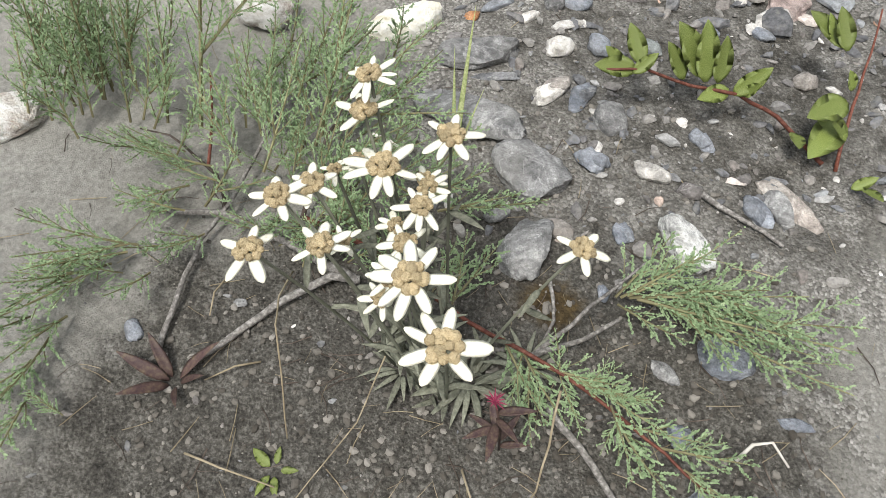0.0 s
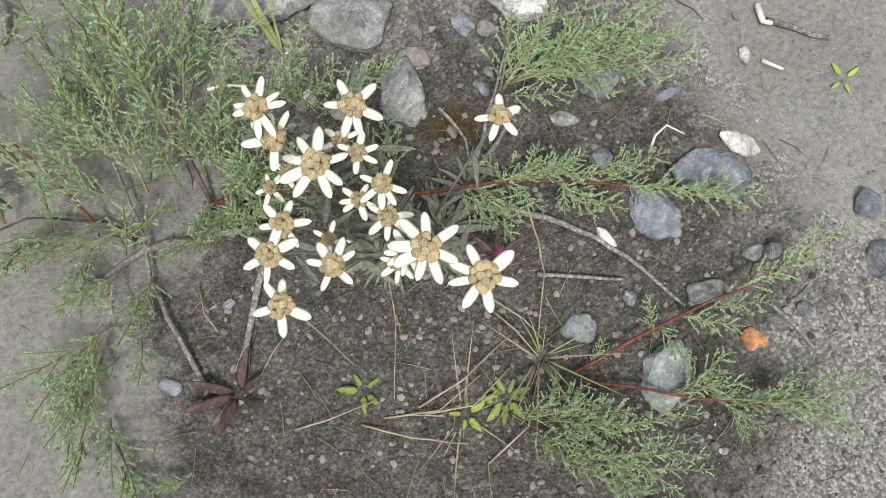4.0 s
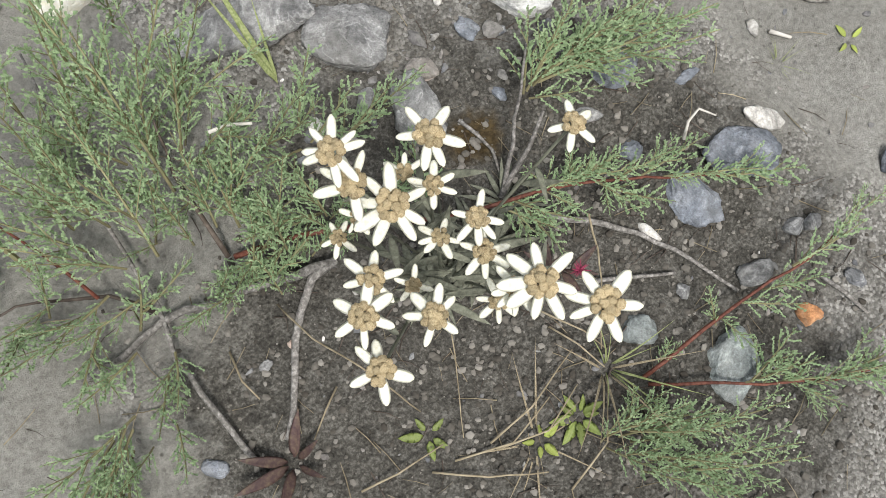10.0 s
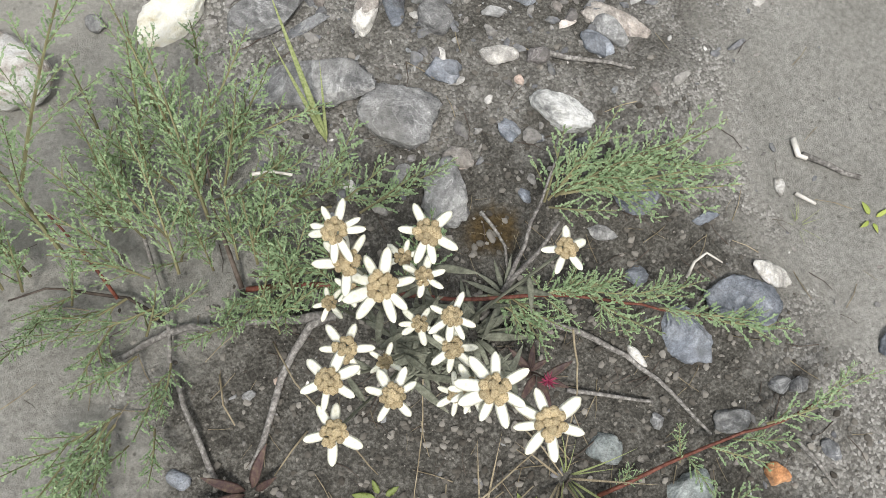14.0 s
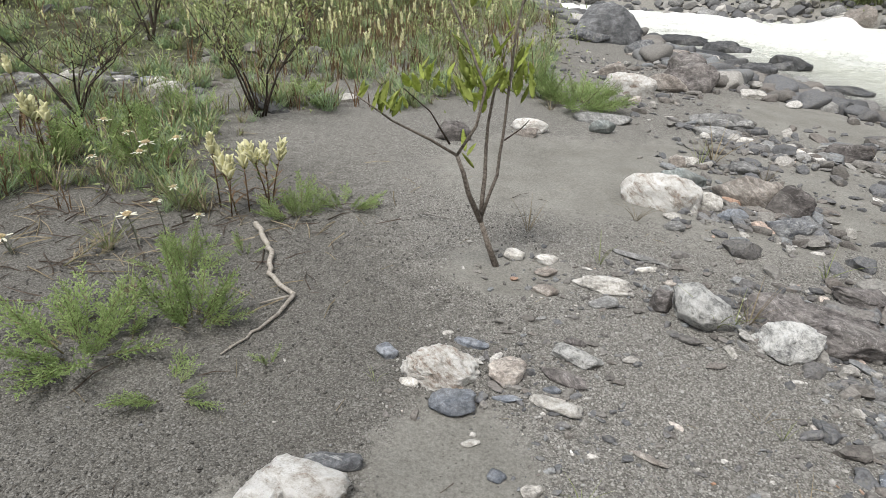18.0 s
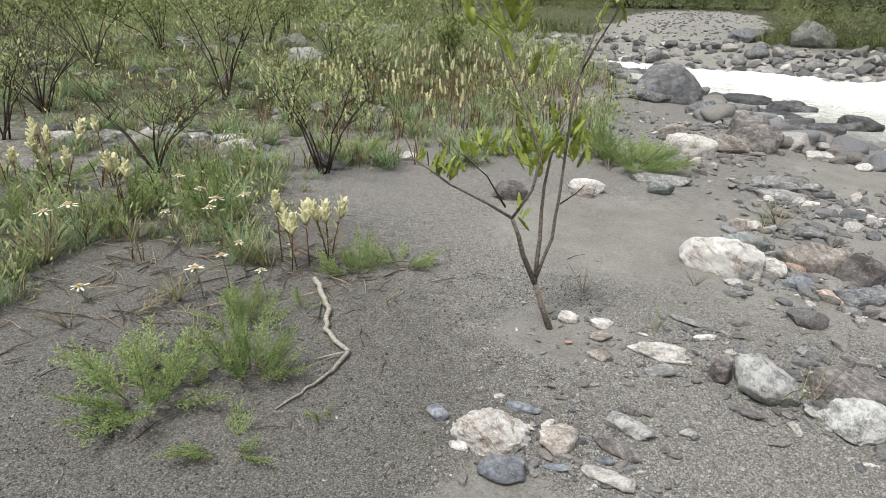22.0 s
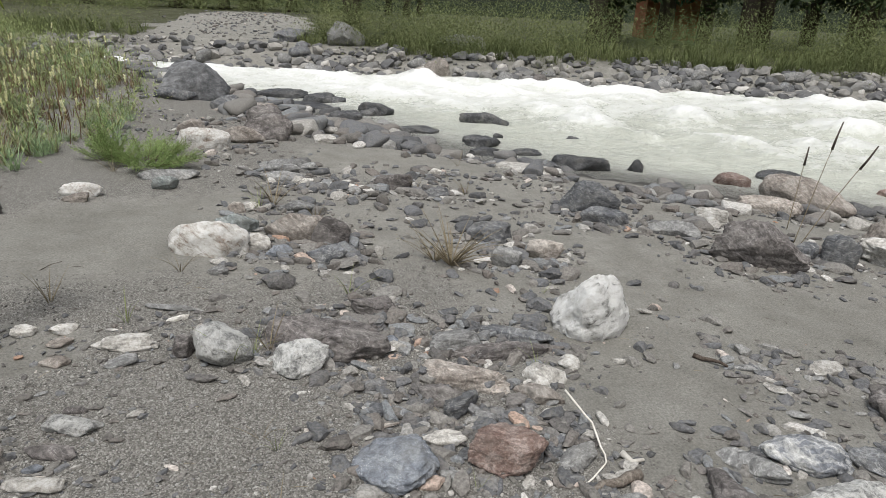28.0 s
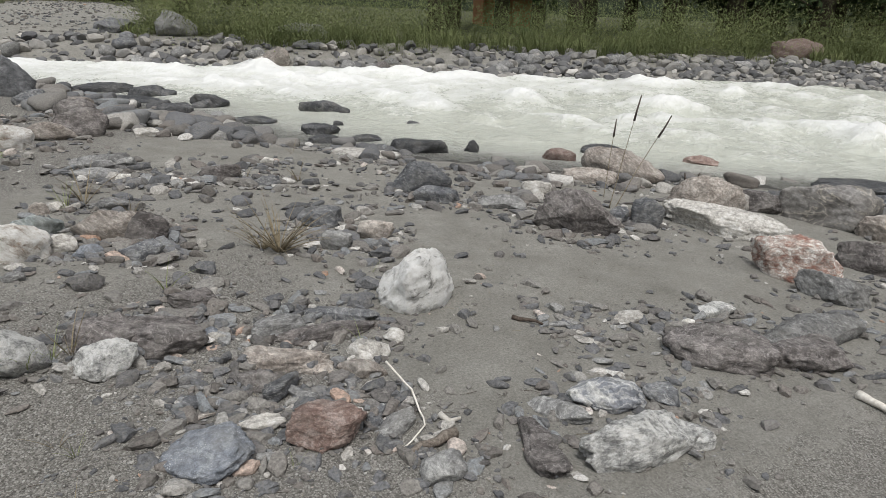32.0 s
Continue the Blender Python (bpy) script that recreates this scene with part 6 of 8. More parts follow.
def paintbrush(x, y, tall, heads, seed, size=0.085):
    """A clump of rusty stems, each with a pale yellow spike."""
    rng = random.Random(seed)
    thing = empty("paintbrush_plant", x, y, ground_z(x, y), "pale yellow flower spikes on rusty leafy stems", "flower", "yellow spiked flowers")
    for k in range(heads):
        lean = Vector((rng.uniform(-0.25, 0.25), rng.uniform(-0.25, 0.25), 1))
        h = tall * rng.uniform(0.75, 1.0)
        foot = Vector((rng.uniform(-0.015, 0.015), rng.uniform(-0.015, 0.015), 0))
        top = foot + lean * h
        stem = part("stem", tube_mesh("stem", [foot, foot.lerp(top, 0.5) + Vector((0, 0, 0.01)), top], 0.0024, 0.0018, RUST, 5), thing)
        part("spike", rng.choice(SPIKES), stem).matrix_basis = Matrix.Translation(top - lean * size * 0.3) @ lean.to_track_quat("Z", "Y").to_matrix().to_4x4() @ Matrix.Rotation(rng.uniform(0, 6), 4, "Z") @ Matrix.Scale(size * rng.uniform(0.8, 1.15), 4)
        for j in range(9):
            a = rng.uniform(0, 6.28)
            p = foot.lerp(top, 0.1 + 0.095 * j)
            part("leaf", RUST_LEAF if rng.random() < 0.55 else GREEN_LEAF, stem).matrix_basis = along(p, p + Vector((math.cos(a), math.sin(a), 0.9)), (0, 0, 1), 0, rng.uniform(0.035, 0.065))
    return thing


def feather_bush(x, y, wide, tall, n, seed, label, pool=BRIGHT, upright=1.0):
    rng = random.Random(seed)
    thing = shrub(label, x, y, "bright green shrubs")
    for k in range(n):
        a, r = rng.uniform(0, 6.28), rng.random() ** 0.5
        foot = Vector((math.cos(a) * r * wide * 0.22, math.sin(a) * r * wide * 0.22, -0.004))
        tip = Vector((math.cos(a) * r * wide * 0.78, math.sin(a) * r * wide * 0.78, tall * (1.02 - 0.72 * r) * rng.uniform(0.5, 1.15) * upright))
        if pool is BRIGHT:
            foot += Vector((0, 0, tip.z * 0.1))
        z = ground_z(x + tip.x, y + tip.y) - thing.location.z
        tip.z += z * 0.7
        add_shoot(thing, thing.location + foot, thing.location + tip, rng, pool)
    return thing


def spread_copies(name, variants, places, material, label, category, smooth=False):
    """Many copies of small (verts, faces) shapes as one object. places: variant, matrix."""
    arrays = [(np.array(v), f) for v, f in variants]
    vs, fs, o = [], [], 0
    for k, m in places:
        v, f = arrays[k]
        m = np.array(m)
        vs.append(v @ m[:3, :3].T + m[:3, 3])
        fs += [tuple(i + o for i in q) for q in f]
        o += len(v)
    me = link_mesh(name, np.concatenate(vs).tolist(), fs, material, smooth)
    return tagged(new(name, me), label, category, kind="stuff")


def clump_shape(n, long, width, seed, flare=0.9):
    rng = random.Random(seed)
    out = []
    for k in range(n):
        a = rng.uniform(0, 6.28)
        s = long * rng.uniform(0.45, 1.1)
        d = Vector((math.cos(a) * flare, math.sin(a) * flare, rng.uniform(0.8, 2.2))).normalized()
        side = d.cross(Vector((0, 0, 1))).normalized() * width * 0.5
        p = Vector((rng.uniform(-1, 1), rng.uniform(-1, 1), 0)) * long * 0.16
        m, t = p + d * s * 0.55, p + d * s + Vector((d.x, d.y, -0.3)) * s * 0.2
        out.append(([p - side * 0.7, p + side * 0.7, m + side, t, m - side], [(0, 1, 2, 4), (4, 2, 3)], None))
    v, f = join(out)
    return [tuple(q) for q in v], f


def leafy_shape(n, long, width, spread_r, seed):
    """A loose cloud of small bent leaves."""
    rng = random.Random(seed)
    out = []
    for k in range(n):
        p = Vector((rng.gauss(0, 1), rng.gauss(0, 1), rng.gauss(0, 1))) * spread_r * 0.5
        d = Vector((rng.uniform(-1, 1), rng.uniform(-1, 1), rng.uniform(-0.2, 1.2))).normalized()
        side = d.cross(Vector((rng.uniform(-0.5, 0.5), rng.uniform(-0.5, 0.5), 1))).normalized() * width * 0.5
        s = long * rng.uniform(0.6, 1.2)
        out.append(([p, p + d * s * 0.5 + side, p + d * s, p + d * s * 0.5 - side], [(0, 1, 2), (0, 2, 3)], None))
    v, f = join(out)
    return [tuple(q) for q in v], f


def willow_bush(x, y, wide, tall, stems, seed, leaf=0.035, leaves=420, bare=0.3, material=None, label="young willow bush with dark stems and small leaves"):
    """Thin dark stems that fork, with leaves along the upper part."""
    rng = random.Random(seed)
    thing = empty("willow_bush", x, y, ground_z(x, y), label, "shrub", "willow bushes")
    twigs = []
    for k in range(stems):
        a = rng.uniform(0, 6.28)
        lean = Vector((math.cos(a), math.sin(a), 0)) * wide * 0.5 * rng.uniform(0.3, 1)
        h = tall * rng.uniform(0.7, 1)
        pts = [Vector((rng.uniform(-0.02, 0.02), rng.uniform(-0.02, 0.02), -0.01)), lean * 0.3 + Vector((0, 0, h * 0.4)), lean * 0.75 + Vector((0, 0, h * 0.75)), lean + Vector((0, 0, h))]
        stem = part("stem", tube_mesh("stem", wavy(pts, 0.08, 0.006, seed * 31 + k), 0.006 * tall ** 0.5 + 0.001, 0.0012, BARK_DARK, 5), thing)
        twigs.append(pts)
        for j in range(3):
            u = rng.uniform(0.25, 0.8)
            p = pts[1].lerp(pts[2], u)
            side = [p, p + Vector((rng.uniform(-1, 1), rng.uniform(-1, 1), 0.5)) * wide * 0.15, p + Vector((rng.uniform(-1, 1), rng.uniform(-1, 1), 0.9)) * wide * 0.3]
            part("twig", tube_mesh("twig", side, 0.0024 * tall ** 0.5 + 0.0006, 0.0008, BARK_DARK, 4), stem)
            twigs.append(side)
    out = []
    for k in range(int(leaves * 0.85)):
        pts = rng.choice(twigs)
        u = (bare + (1 - bare) * rng.random()) * (len(pts) - 1)
        i = min(int(u), len(pts) - 2)
        p = pts[i].lerp(pts[i + 1], u - i) + Vector((rng.gauss(0, 1), rng.gauss(0, 1), rng.gauss(0, 1))) * wide * 0.05
        d = Vector((rng.uniform(-1, 1), rng.uniform(-1, 1), rng.uniform(0, 1.2))).normalized()
        s = leaf * rng.uniform(0.6, 1.2)
        sd = d.cross(Vector((rng.uniform(-0.6, 0.6), rng.uniform(-0.6, 0.6), 1))).normalized() * s * 0.15
        out.append(([p, p + d * s * 0.5 + sd, p + d * s, p + d * s * 0.5 - sd], [(0, 1, 2), (0, 2, 3)], None))
    v, f = join(out)
    part("foliage", link_mesh("foliage", [tuple(q) for q in v], f, material or MEADOW, smooth=False), thing)
    return thing


def sedge(x, y, lean_x, lean_y, tall, seed):
    """A thin stalk with a dark spike."""
    thing = empty("sedge_stalk", x, y, ground_z(x, y), "thin dry sedge stalk with a dark spike", "grass", "sedge stalks")
    top = Vector((lean_x, lean_y, tall))
    grow(thing, "stalk", DRY_GRASS, 0.0022, 0.0013, Vector((0, 0, -0.01)), top * 0.5 + Vector((0, 0, 0.01)), top)
    grow(thing, "spike", BARK_DARK, 0.006, 0.003, top * 0.82, top * 0.92, top * 1.05)
    return thing

# the sapling on the open sand
sapling = empty("sapling", -0.131, 1.869, ground_z(-0.131, 1.869), "young willow sapling with brown stems and yellow-green leaves", "tree")
grow(sapling, "stem", BARK_TAN, 0.01, 0.007, (0.001, 0.000, -0.018), (-0.026, -0.007, 0.052), (-0.054, -0.015, 0.136))
grow(sapling, "stem", BARK_TAN, 0.008, 0.005, (-0.054, -0.015, 0.136), (-0.086, -0.045, 0.225), (-0.116, -0.074, 0.333))
grow(sapling, "stem", BARK_TAN, 0.0042, 0.0016, (-0.116, -0.074, 0.333), (-0.176, -0.112, 0.379), (-0.261, -0.156, 0.431), (-0.348, -0.202, 0.504))
grow(sapling, "stem", BARK_TAN, 0.0042, 0.0025, (-0.116, -0.074, 0.333), (-0.071, -0.072, 0.411), (-0.053, -0.067, 0.505), (-0.098, -0.069, 0.605), (-0.153, -0.064, 0.715), (-0.176, -0.049, 0.765))
grow(sapling, "stem", BARK_TAN, 0.007, 0.003, (-0.054, -0.015, 0.136), (-0.051, 0.017, 0.256), (-0.056, 0.036, 0.392), (-0.042, 0.051, 0.473), (-0.019, 0.057, 0.548))
grow(sapling, "stem", BARK_TAN, 0.005, 0.002, (-0.051, -0.014, 0.153), (-0.020, 0.005, 0.264), (-0.007, 0.019, 0.416), (0.001, 0.021, 0.605), (0.020, 0.037, 0.720), (0.053, 0.056, 0.832), (0.077, 0.074, 0.908))
grow(sapling, "stem", BARK_DARK, 0.003, 0.0012, (-0.133, -0.089, 0.366), (-0.173, -0.142, 0.456), (-0.227, -0.188, 0.517))
grow(sapling, "stem", BARK_DARK, 0.003, 0.0012, (0.014, 0.035, 0.687), (0.040, 0.063, 0.746), (0.079, 0.105, 0.818), (0.092, 0.130, 0.871))
grow(sapling, "stem", BARK_DARK, 0.0025, 0.001, (-0.007, 0.019, 0.355), (0.032, 0.051, 0.381), (0.051, 0.066, 0.401))
leaves_at(sapling, -0.173, -0.049, 0.778, 5, 0.13, 11)
leaves_at(sapling, -0.161, -0.045, 0.810, 5, 0.13, 12)
leaves_at(sapling, -0.188, -0.053, 0.828, 5, 0.13, 13)
leaves_at(sapling, -0.144, -0.040, 0.720, 3, 0.08, 14)
leaves_at(sapling, -0.077, -0.022, 0.701, 3, 0.08, 15)
leaves_at(sapling, 0.056, 0.068, 0.793, 3, 0.08, 16)
leaves_at(sapling, 0.093, 0.078, 0.819, 3, 0.08, 17)
leaves_at(sapling, 0.074, 0.073, 0.870, 3, 0.08, 18)
leaves_at(sapling, -0.076, -0.021, 0.479, 6, 0.1, 19)
leaves_at(sapling, -0.059, -0.017, 0.537, 6, 0.1, 20)
leaves_at(sapling, -0.089, -0.025, 0.464, 6, 0.1, 21)
leaves_at(sapling, -0.034, -0.009, 0.465, 6, 0.1, 22)
leaves_at(sapling, -0.004, 0.040, 0.471, 6, 0.095, 23)
leaves_at(sapling, 0.030, 0.050, 0.494, 6, 0.095, 24)
leaves_at(sapling, 0.007, 0.043, 0.516, 6, 0.095, 25)
leaves_at(sapling, -0.199, -0.160, 0.513, 5, 0.08, 26)
leaves_at(sapling, -0.155, -0.147, 0.527, 5, 0.08, 27)
leaves_at(sapling, -0.181, -0.155, 0.547, 5, 0.08, 28)
leaves_at(sapling, -0.281, -0.162, 0.459, 5, 0.075, 29)
leaves_at(sapling, -0.241, -0.151, 0.452, 5, 0.075, 30)
leaves_at(sapling, -0.321, -0.173, 0.479, 5, 0.075, 31)
leaves_at(sapling, -0.079, -0.022, 0.298, 3, 0.085, 32)
leaves_at(sapling, -0.035, -0.010, 0.580, 2, 0.07, 33)
leaves_at(sapling, -0.011, -0.003, 0.608, 2, 0.07, 34)

# bright shrubs on the grit
feather_bush(-0.947, 1.222, 0.291, 0.209, 24, 36, "bright green feathery shrub on coarse grey sand")
feather_bush(-0.775, 1.367, 0.185, 0.266, 20, 37, "bright green feathery shrub on coarse grey sand")
feather_bush(-0.905, 1.294, 0.140, 0.127, 8, 38, "bright green feathery shrub on coarse grey sand")
feather_bush(-0.699, 1.143, 0.178, 0.093, 9, 39, "bright green feathery shrub on coarse grey sand")
feather_bush(-0.554, 1.282, 0.070, 0.064, 5, 40, "bright green feathery shrub on coarse grey sand")
feather_bush(-0.910, 1.566, 0.190, 0.205, 14, 41, "bright green feathery shrub on coarse grey sand")
feather_bush(-0.760, 1.983, 0.218, 0.162, 16, 42, "bright green feathery shrub on coarse grey sand")
feather_bush(-0.649, 2.098, 0.184, 0.130, 11, 43, "bright green feathery shrub on coarse grey sand")
feather_bush(-0.807, 1.707, 0.089, 0.098, 5, 44, "bright green feathery shrub on coarse grey sand")
feather_bush(-1.686, 2.120, 0.351, 0.251, 17, 45, "bright green feathery shrub on coarse grey sand")
feather_bush(-1.396, 2.217, 0.290, 0.242, 14, 46, "bright green feathery shrub on coarse grey sand")
feather_bush(-1.715, 2.428, 0.328, 0.224, 12, 47, "bright green feathery shrub on coarse grey sand")
feather_bush(-1.550, 2.674, 0.340, 0.232, 11, 48, "bright green feathery shrub on coarse grey sand")
feather_bush(-2.269, 2.331, 0.421, 0.218, 11, 49, "bright green feathery shrub on coarse grey sand")
feather_bush(-1.966, 1.848, 0.226, 0.206, 9, 50, "bright green feathery shrub on coarse grey sand")
feather_bush(0.065, 3.710, 0.430, 0.230, 40, 51, "blue-green grassy shrub at the edge of the gravel")
feather_bush(-0.099, 3.806, 0.252, 0.220, 20, 52, "blue-green grassy shrub at the edge of the gravel")
feather_bush(-0.772, 3.831, 0.226, 0.178, 16, 53, "blue-green grassy shrub at the edge of the gravel")
feather_bush(-1.246, 3.229, 0.316, 0.172, 18, 54, "blue-green grassy shrub at the edge of the gravel")

# dried fronds beside the shrubs
DRY_SHOOT = feather_mesh("dry_frond", 0.15, 91, DRY_GRASS, 0.03, 0.0042, 0.005, 1)
for x0, y0, x1, y1 in ((-1.199, 1.500, -1.140, 1.663), (-0.995, 1.399, -0.934, 1.450), (-1.155, 1.570, -1.115, 1.640)):
    frond = empty("dry_frond", x0, y0, ground_z(x0, y0), "withered straw-yellow frond lying on the sand", "plant", "dried fronds")
    add_shoot(frond, (x0, y0, ground_z(x0, y0) + 0.01), (x1, y1, ground_z(x1, y1) + 0.035), random.Random(int(x1 * -1000)), [DRY_SHOOT])

# yellow spiked flowers
paintbrush(-0.868, 2.007, 0.213, 3, 56)
paintbrush(-0.948, 1.928, 0.201, 2, 57)
paintbrush(-1.029, 1.987, 0.227, 1, 58)
paintbrush(-0.908, 1.967, 0.156, 1, 59)
paintbrush(-1.722, 2.104, 0.206, 3, 60)
paintbrush(-1.632, 2.052, 0.199, 1, 61)
paintbrush(-2.036, 2.130, 0.261, 3, 62)
paintbrush(-2.171, 2.069, 0.253, 2, 63)
paintbrush(-1.990, 2.151, 0.197, 2, 64)
paintbrush(-2.000, 2.375, 0.260, 1, 65)
paintbrush(-2.317, 2.396, 0.238, 1, 66)
paintbrush(-2.184, 1.995, 0.225, 1, 67)

# small white edelweiss in the meadow
edelweiss(-1.316, 2.083, 0.265, 0.058, base=(-1.306, 2.093), group="meadow edelweiss")
edelweiss(-1.256, 2.164, 0.264, 0.049, base=(-1.246, 2.174), group="meadow edelweiss")
edelweiss(-1.112, 1.660, 0.202, 0.051, base=(-1.102, 1.670), group="meadow edelweiss")
edelweiss(-1.065, 1.723, 0.222, 0.040, base=(-1.055, 1.733), group="meadow edelweiss")
edelweiss(-0.937, 1.716, 0.196, 0.035, base=(-0.927, 1.726), group="meadow edelweiss")
edelweiss(-1.674, 1.721, 0.290, 0.052, base=(-1.664, 1.731), group="meadow edelweiss")
edelweiss(-1.657, 1.802, 0.292, 0.058, base=(-1.647, 1.812), group="meadow edelweiss")
edelweiss(-1.377, 1.515, 0.170, 0.049, base=(-1.367, 1.525), group="meadow edelweiss")
edelweiss(-1.408, 2.128, 0.280, 0.041, base=(-1.398, 2.138), group="meadow edelweiss")
edelweiss(-1.410, 1.937, 0.254, 0.034, base=(-1.400, 1.947), group="meadow edelweiss")
edelweiss(-1.072, 1.824, 0.225, 0.034, base=(-1.062, 1.834), group="meadow edelweiss")
edelweiss(-1.305, 2.026, 0.252, 0.047, base=(-1.295, 2.036), group="meadow edelweiss")
edelweiss(-1.557, 2.219, 0.290, 0.044, base=(-1.547, 2.229), group="meadow edelweiss")

# willow bushes of the meadow
willow_bush(-2.58, 4.13, 0.77, 0.85, 7, 83, 0.035, 900, 0.4)
willow_bush(-1.30, 2.89, 0.61, 0.61, 6, 84, 0.03, 700, 0.4)
willow_bush(-1.96, 2.58, 0.87, 0.46, 9, 85, 0.026, 700, 0.3)
willow_bush(-3.24, 3.30, 1.10, 0.55, 14, 86, 0.03, 420, 0.3, None, "tangled half-bare willow bush with grey twigs")
willow_bush(-2.92, 2.73, 0.54, 0.54, 5, 87, 0.035, 350, 0.3)
willow_bush(-4.25, 5.72, 1.31, 0.65, 6, 88, 0.045, 1200, 0.2)
willow_bush(-3.49, 6.26, 0.96, 0.66, 6, 89, 0.045, 1000, 0.2)
willow_bush(-2.77, 6.26, 1.03, 0.63, 6, 90, 0.045, 1000, 0.2)
willow_bush(-2.53, 7.98, 1.05, 0.56, 6, 91, 0.045, 900, 0.15)
willow_bush(-1.75, 4.59, 0.65, 0.45, 5, 92, 0.035, 380, 0.3)
willow_bush(-1.90, 3.71, 0.45, 0.52, 4, 93, 0.035, 200, 0.5)
willow_bush(-4.22, 4.81, 1.28, 0.75, 7, 94, 0.045, 1300, 0.2)
willow_bush(-4.42, 6.92, 1.37, 0.62, 6, 95, 0.045, 1000, 0.2)
willow_bush(-5.17, 5.07, 1.46, 0.67, 7, 96, 0.045, 1300, 0.2)
willow_bush(-1.62, 7.10, 0.73, 0.36, 5, 97, 0.04, 500, 0.15)

# root, sedges and tufts
lone_branch("root", "bleached bare root lying on grey sand", BARK_PALE, 0.009, 0.006, (-0.846, 1.860, 0.02), (-0.739, 1.727, 0.012), (-0.702, 1.628, 0.01), (-0.602, 1.547, 0.01), category="root")
lone_branch("root", "bleached bare root lying on grey sand", BARK_PALE, 0.006, 0.002, (-0.602, 1.547, 0.01), (-0.606, 1.463, 0.008), (-0.626, 1.389, 0.006), (-0.657, 1.273, 0.004), category="root")
lone_branch("root", "forked thin root on grey sand", BARK_PALE, 0.004, 0.002, (-0.607, 1.540, 0.01), (-0.639, 1.510, 0.01), (-0.667, 1.488, 0.006), category="root")
lone_branch("driftwood", "smooth brown driftwood stick on silt", BARK_TAN, 0.014, 0.006, (1.241, 1.082, 0.012), (1.173, 1.076, 0.012), (1.097, 1.063, 0.008), category="driftwood")
lone_branch("driftwood", "white bleached driftwood on sand", BONE, 0.014, 0.006, (2.365, 0.779, 0.01), (2.357, 0.715, 0.015), (2.391, 0.644, 0.01), category="driftwood")
lone_branch("twig", "small bleached forked twig on silt", BONE, 0.009, 0.004, (1.246, 1.160, 0.01), (1.249, 1.131, 0.012), (1.285, 1.131, 0.008), category="twig")
lone_branch("stem", "long pale grass stem bent over sand", BONE, 0.003, 0.002, (1.199, 1.353, 0.05), (1.215, 1.247, 0.03), (1.195, 1.140, 0.01), (1.120, 1.094, 0.004), category="stem")
lone_branch("stick", "dark stick on wet silt", BARK_DARK, 0.008, 0.004, (1.720, 1.516, 0.008), (1.766, 1.461, 0.01), (1.782, 1.439, 0.008), category="stick")
lone_branch("stem", "dry stem lying on the sand", BARK_GREY, 0.003, 0.0015, (-1.596, 1.517, 0.01), (-1.543, 1.648, 0.015), category="stem")
lone_branch("stem", "dry stem lying on the sand", BARK_GREY, 0.003, 0.0015, (-1.342, 1.742, 0.01), (-1.289, 1.806, 0.015), category="stem")
lone_branch("stem", "dry stem lying on the sand", BARK_GREY, 0.003, 0.0015, (-1.275, 1.814, 0.01), (-1.082, 1.620, 0.015), category="stem")
lone_branch("stem", "dry stem lying on the sand", BARK_GREY, 0.003, 0.0015, (-1.640, 1.598, 0.01), (-1.460, 1.600, 0.015), category="stem")
lone_branch("stem", "dry stem lying on the sand", BARK_GREY, 0.003, 0.0015, (-1.392, 2.288, 0.01), (-1.077, 2.315, 0.015), category="stem")
lone_branch("stem", "dry stem lying on the sand", BARK_GREY, 0.003, 0.0015, (-0.966, 1.854, 0.01), (-0.922, 1.996, 0.015), category="stem")
lone_branch("stem", "dry stem lying on the sand", BARK_GREY, 0.003, 0.0015, (-1.333, 1.216, 0.01), (-1.286, 1.251, 0.015), category="stem")
lone_branch("stem", "dry stem lying on the sand", BARK_GREY, 0.003, 0.0015, (-0.409, 2.127, 0.01), (-0.313, 2.110, 0.015), category="stem")
tuft("dry straw-coloured grass tuft among stones", 1.229, 2.300, 46, 0.23, 115, DRY_GRASS, 1.2)
tuft("dry straw-coloured grass tuft among stones", 1.180, 2.350, 26, 0.17, 116, DRY_GRASS, 1.3)
tuft("sparse green grass sprouts in sand", 0.576, 2.961, 8, 0.16, 117, GRASS, 2.2)
tuft("sparse dry grass stalks in sand", 0.800, 2.829, 7, 0.13, 118, DRY_GRASS, 2.2)
tuft("sparse green grass sprouts in sand", 0.797, 2.068, 6, 0.14, 119, GRASS, 2.2)
tuft("sparse dry grass stalks in sand", 1.795, 3.808, 4, 0.12, 120, DRY_GRASS, 2.2)
tuft("sparse dry grass stalks in sand", 1.370, 3.269, 4, 0.16, 121, DRY_GRASS, 2.2)
tuft("sparse dry grass stalks in sand", 1.624, 3.218, 5, 0.18, 122, DRY_GRASS, 2.2)
tuft("sparse green grass sprouts in sand", 1.464, 2.003, 5, 0.06, 123, GRASS, 2.2)
tuft("sparse green grass sprouts in sand", 1.222, 1.539, 6, 0.09, 124, GRASS, 2.2)
tuft("sparse green grass sprouts in sand", 0.477, 1.722, 8, 0.1, 125, GRASS, 2.2)
tuft("sparse dry grass stalks in sand", 0.471, 1.379, 4, 0.1, 126, DRY_GRASS, 2.2)
tuft("sparse green grass sprouts in sand", 0.883, 1.131, 6, 0.05, 127, GRASS, 2.2)
tuft("sparse dry grass stalks in sand", 0.280, 2.319, 9, 0.12, 128, DRY_GRASS, 2.2)
tuft("sparse dry grass stalks in sand", -0.065, 2.116, 7, 0.13, 129, DRY_GRASS, 2.2)
tuft("sparse green grass sprouts in sand", 0.428, 1.694, 8, 0.13, 130, GRASS, 2.2)
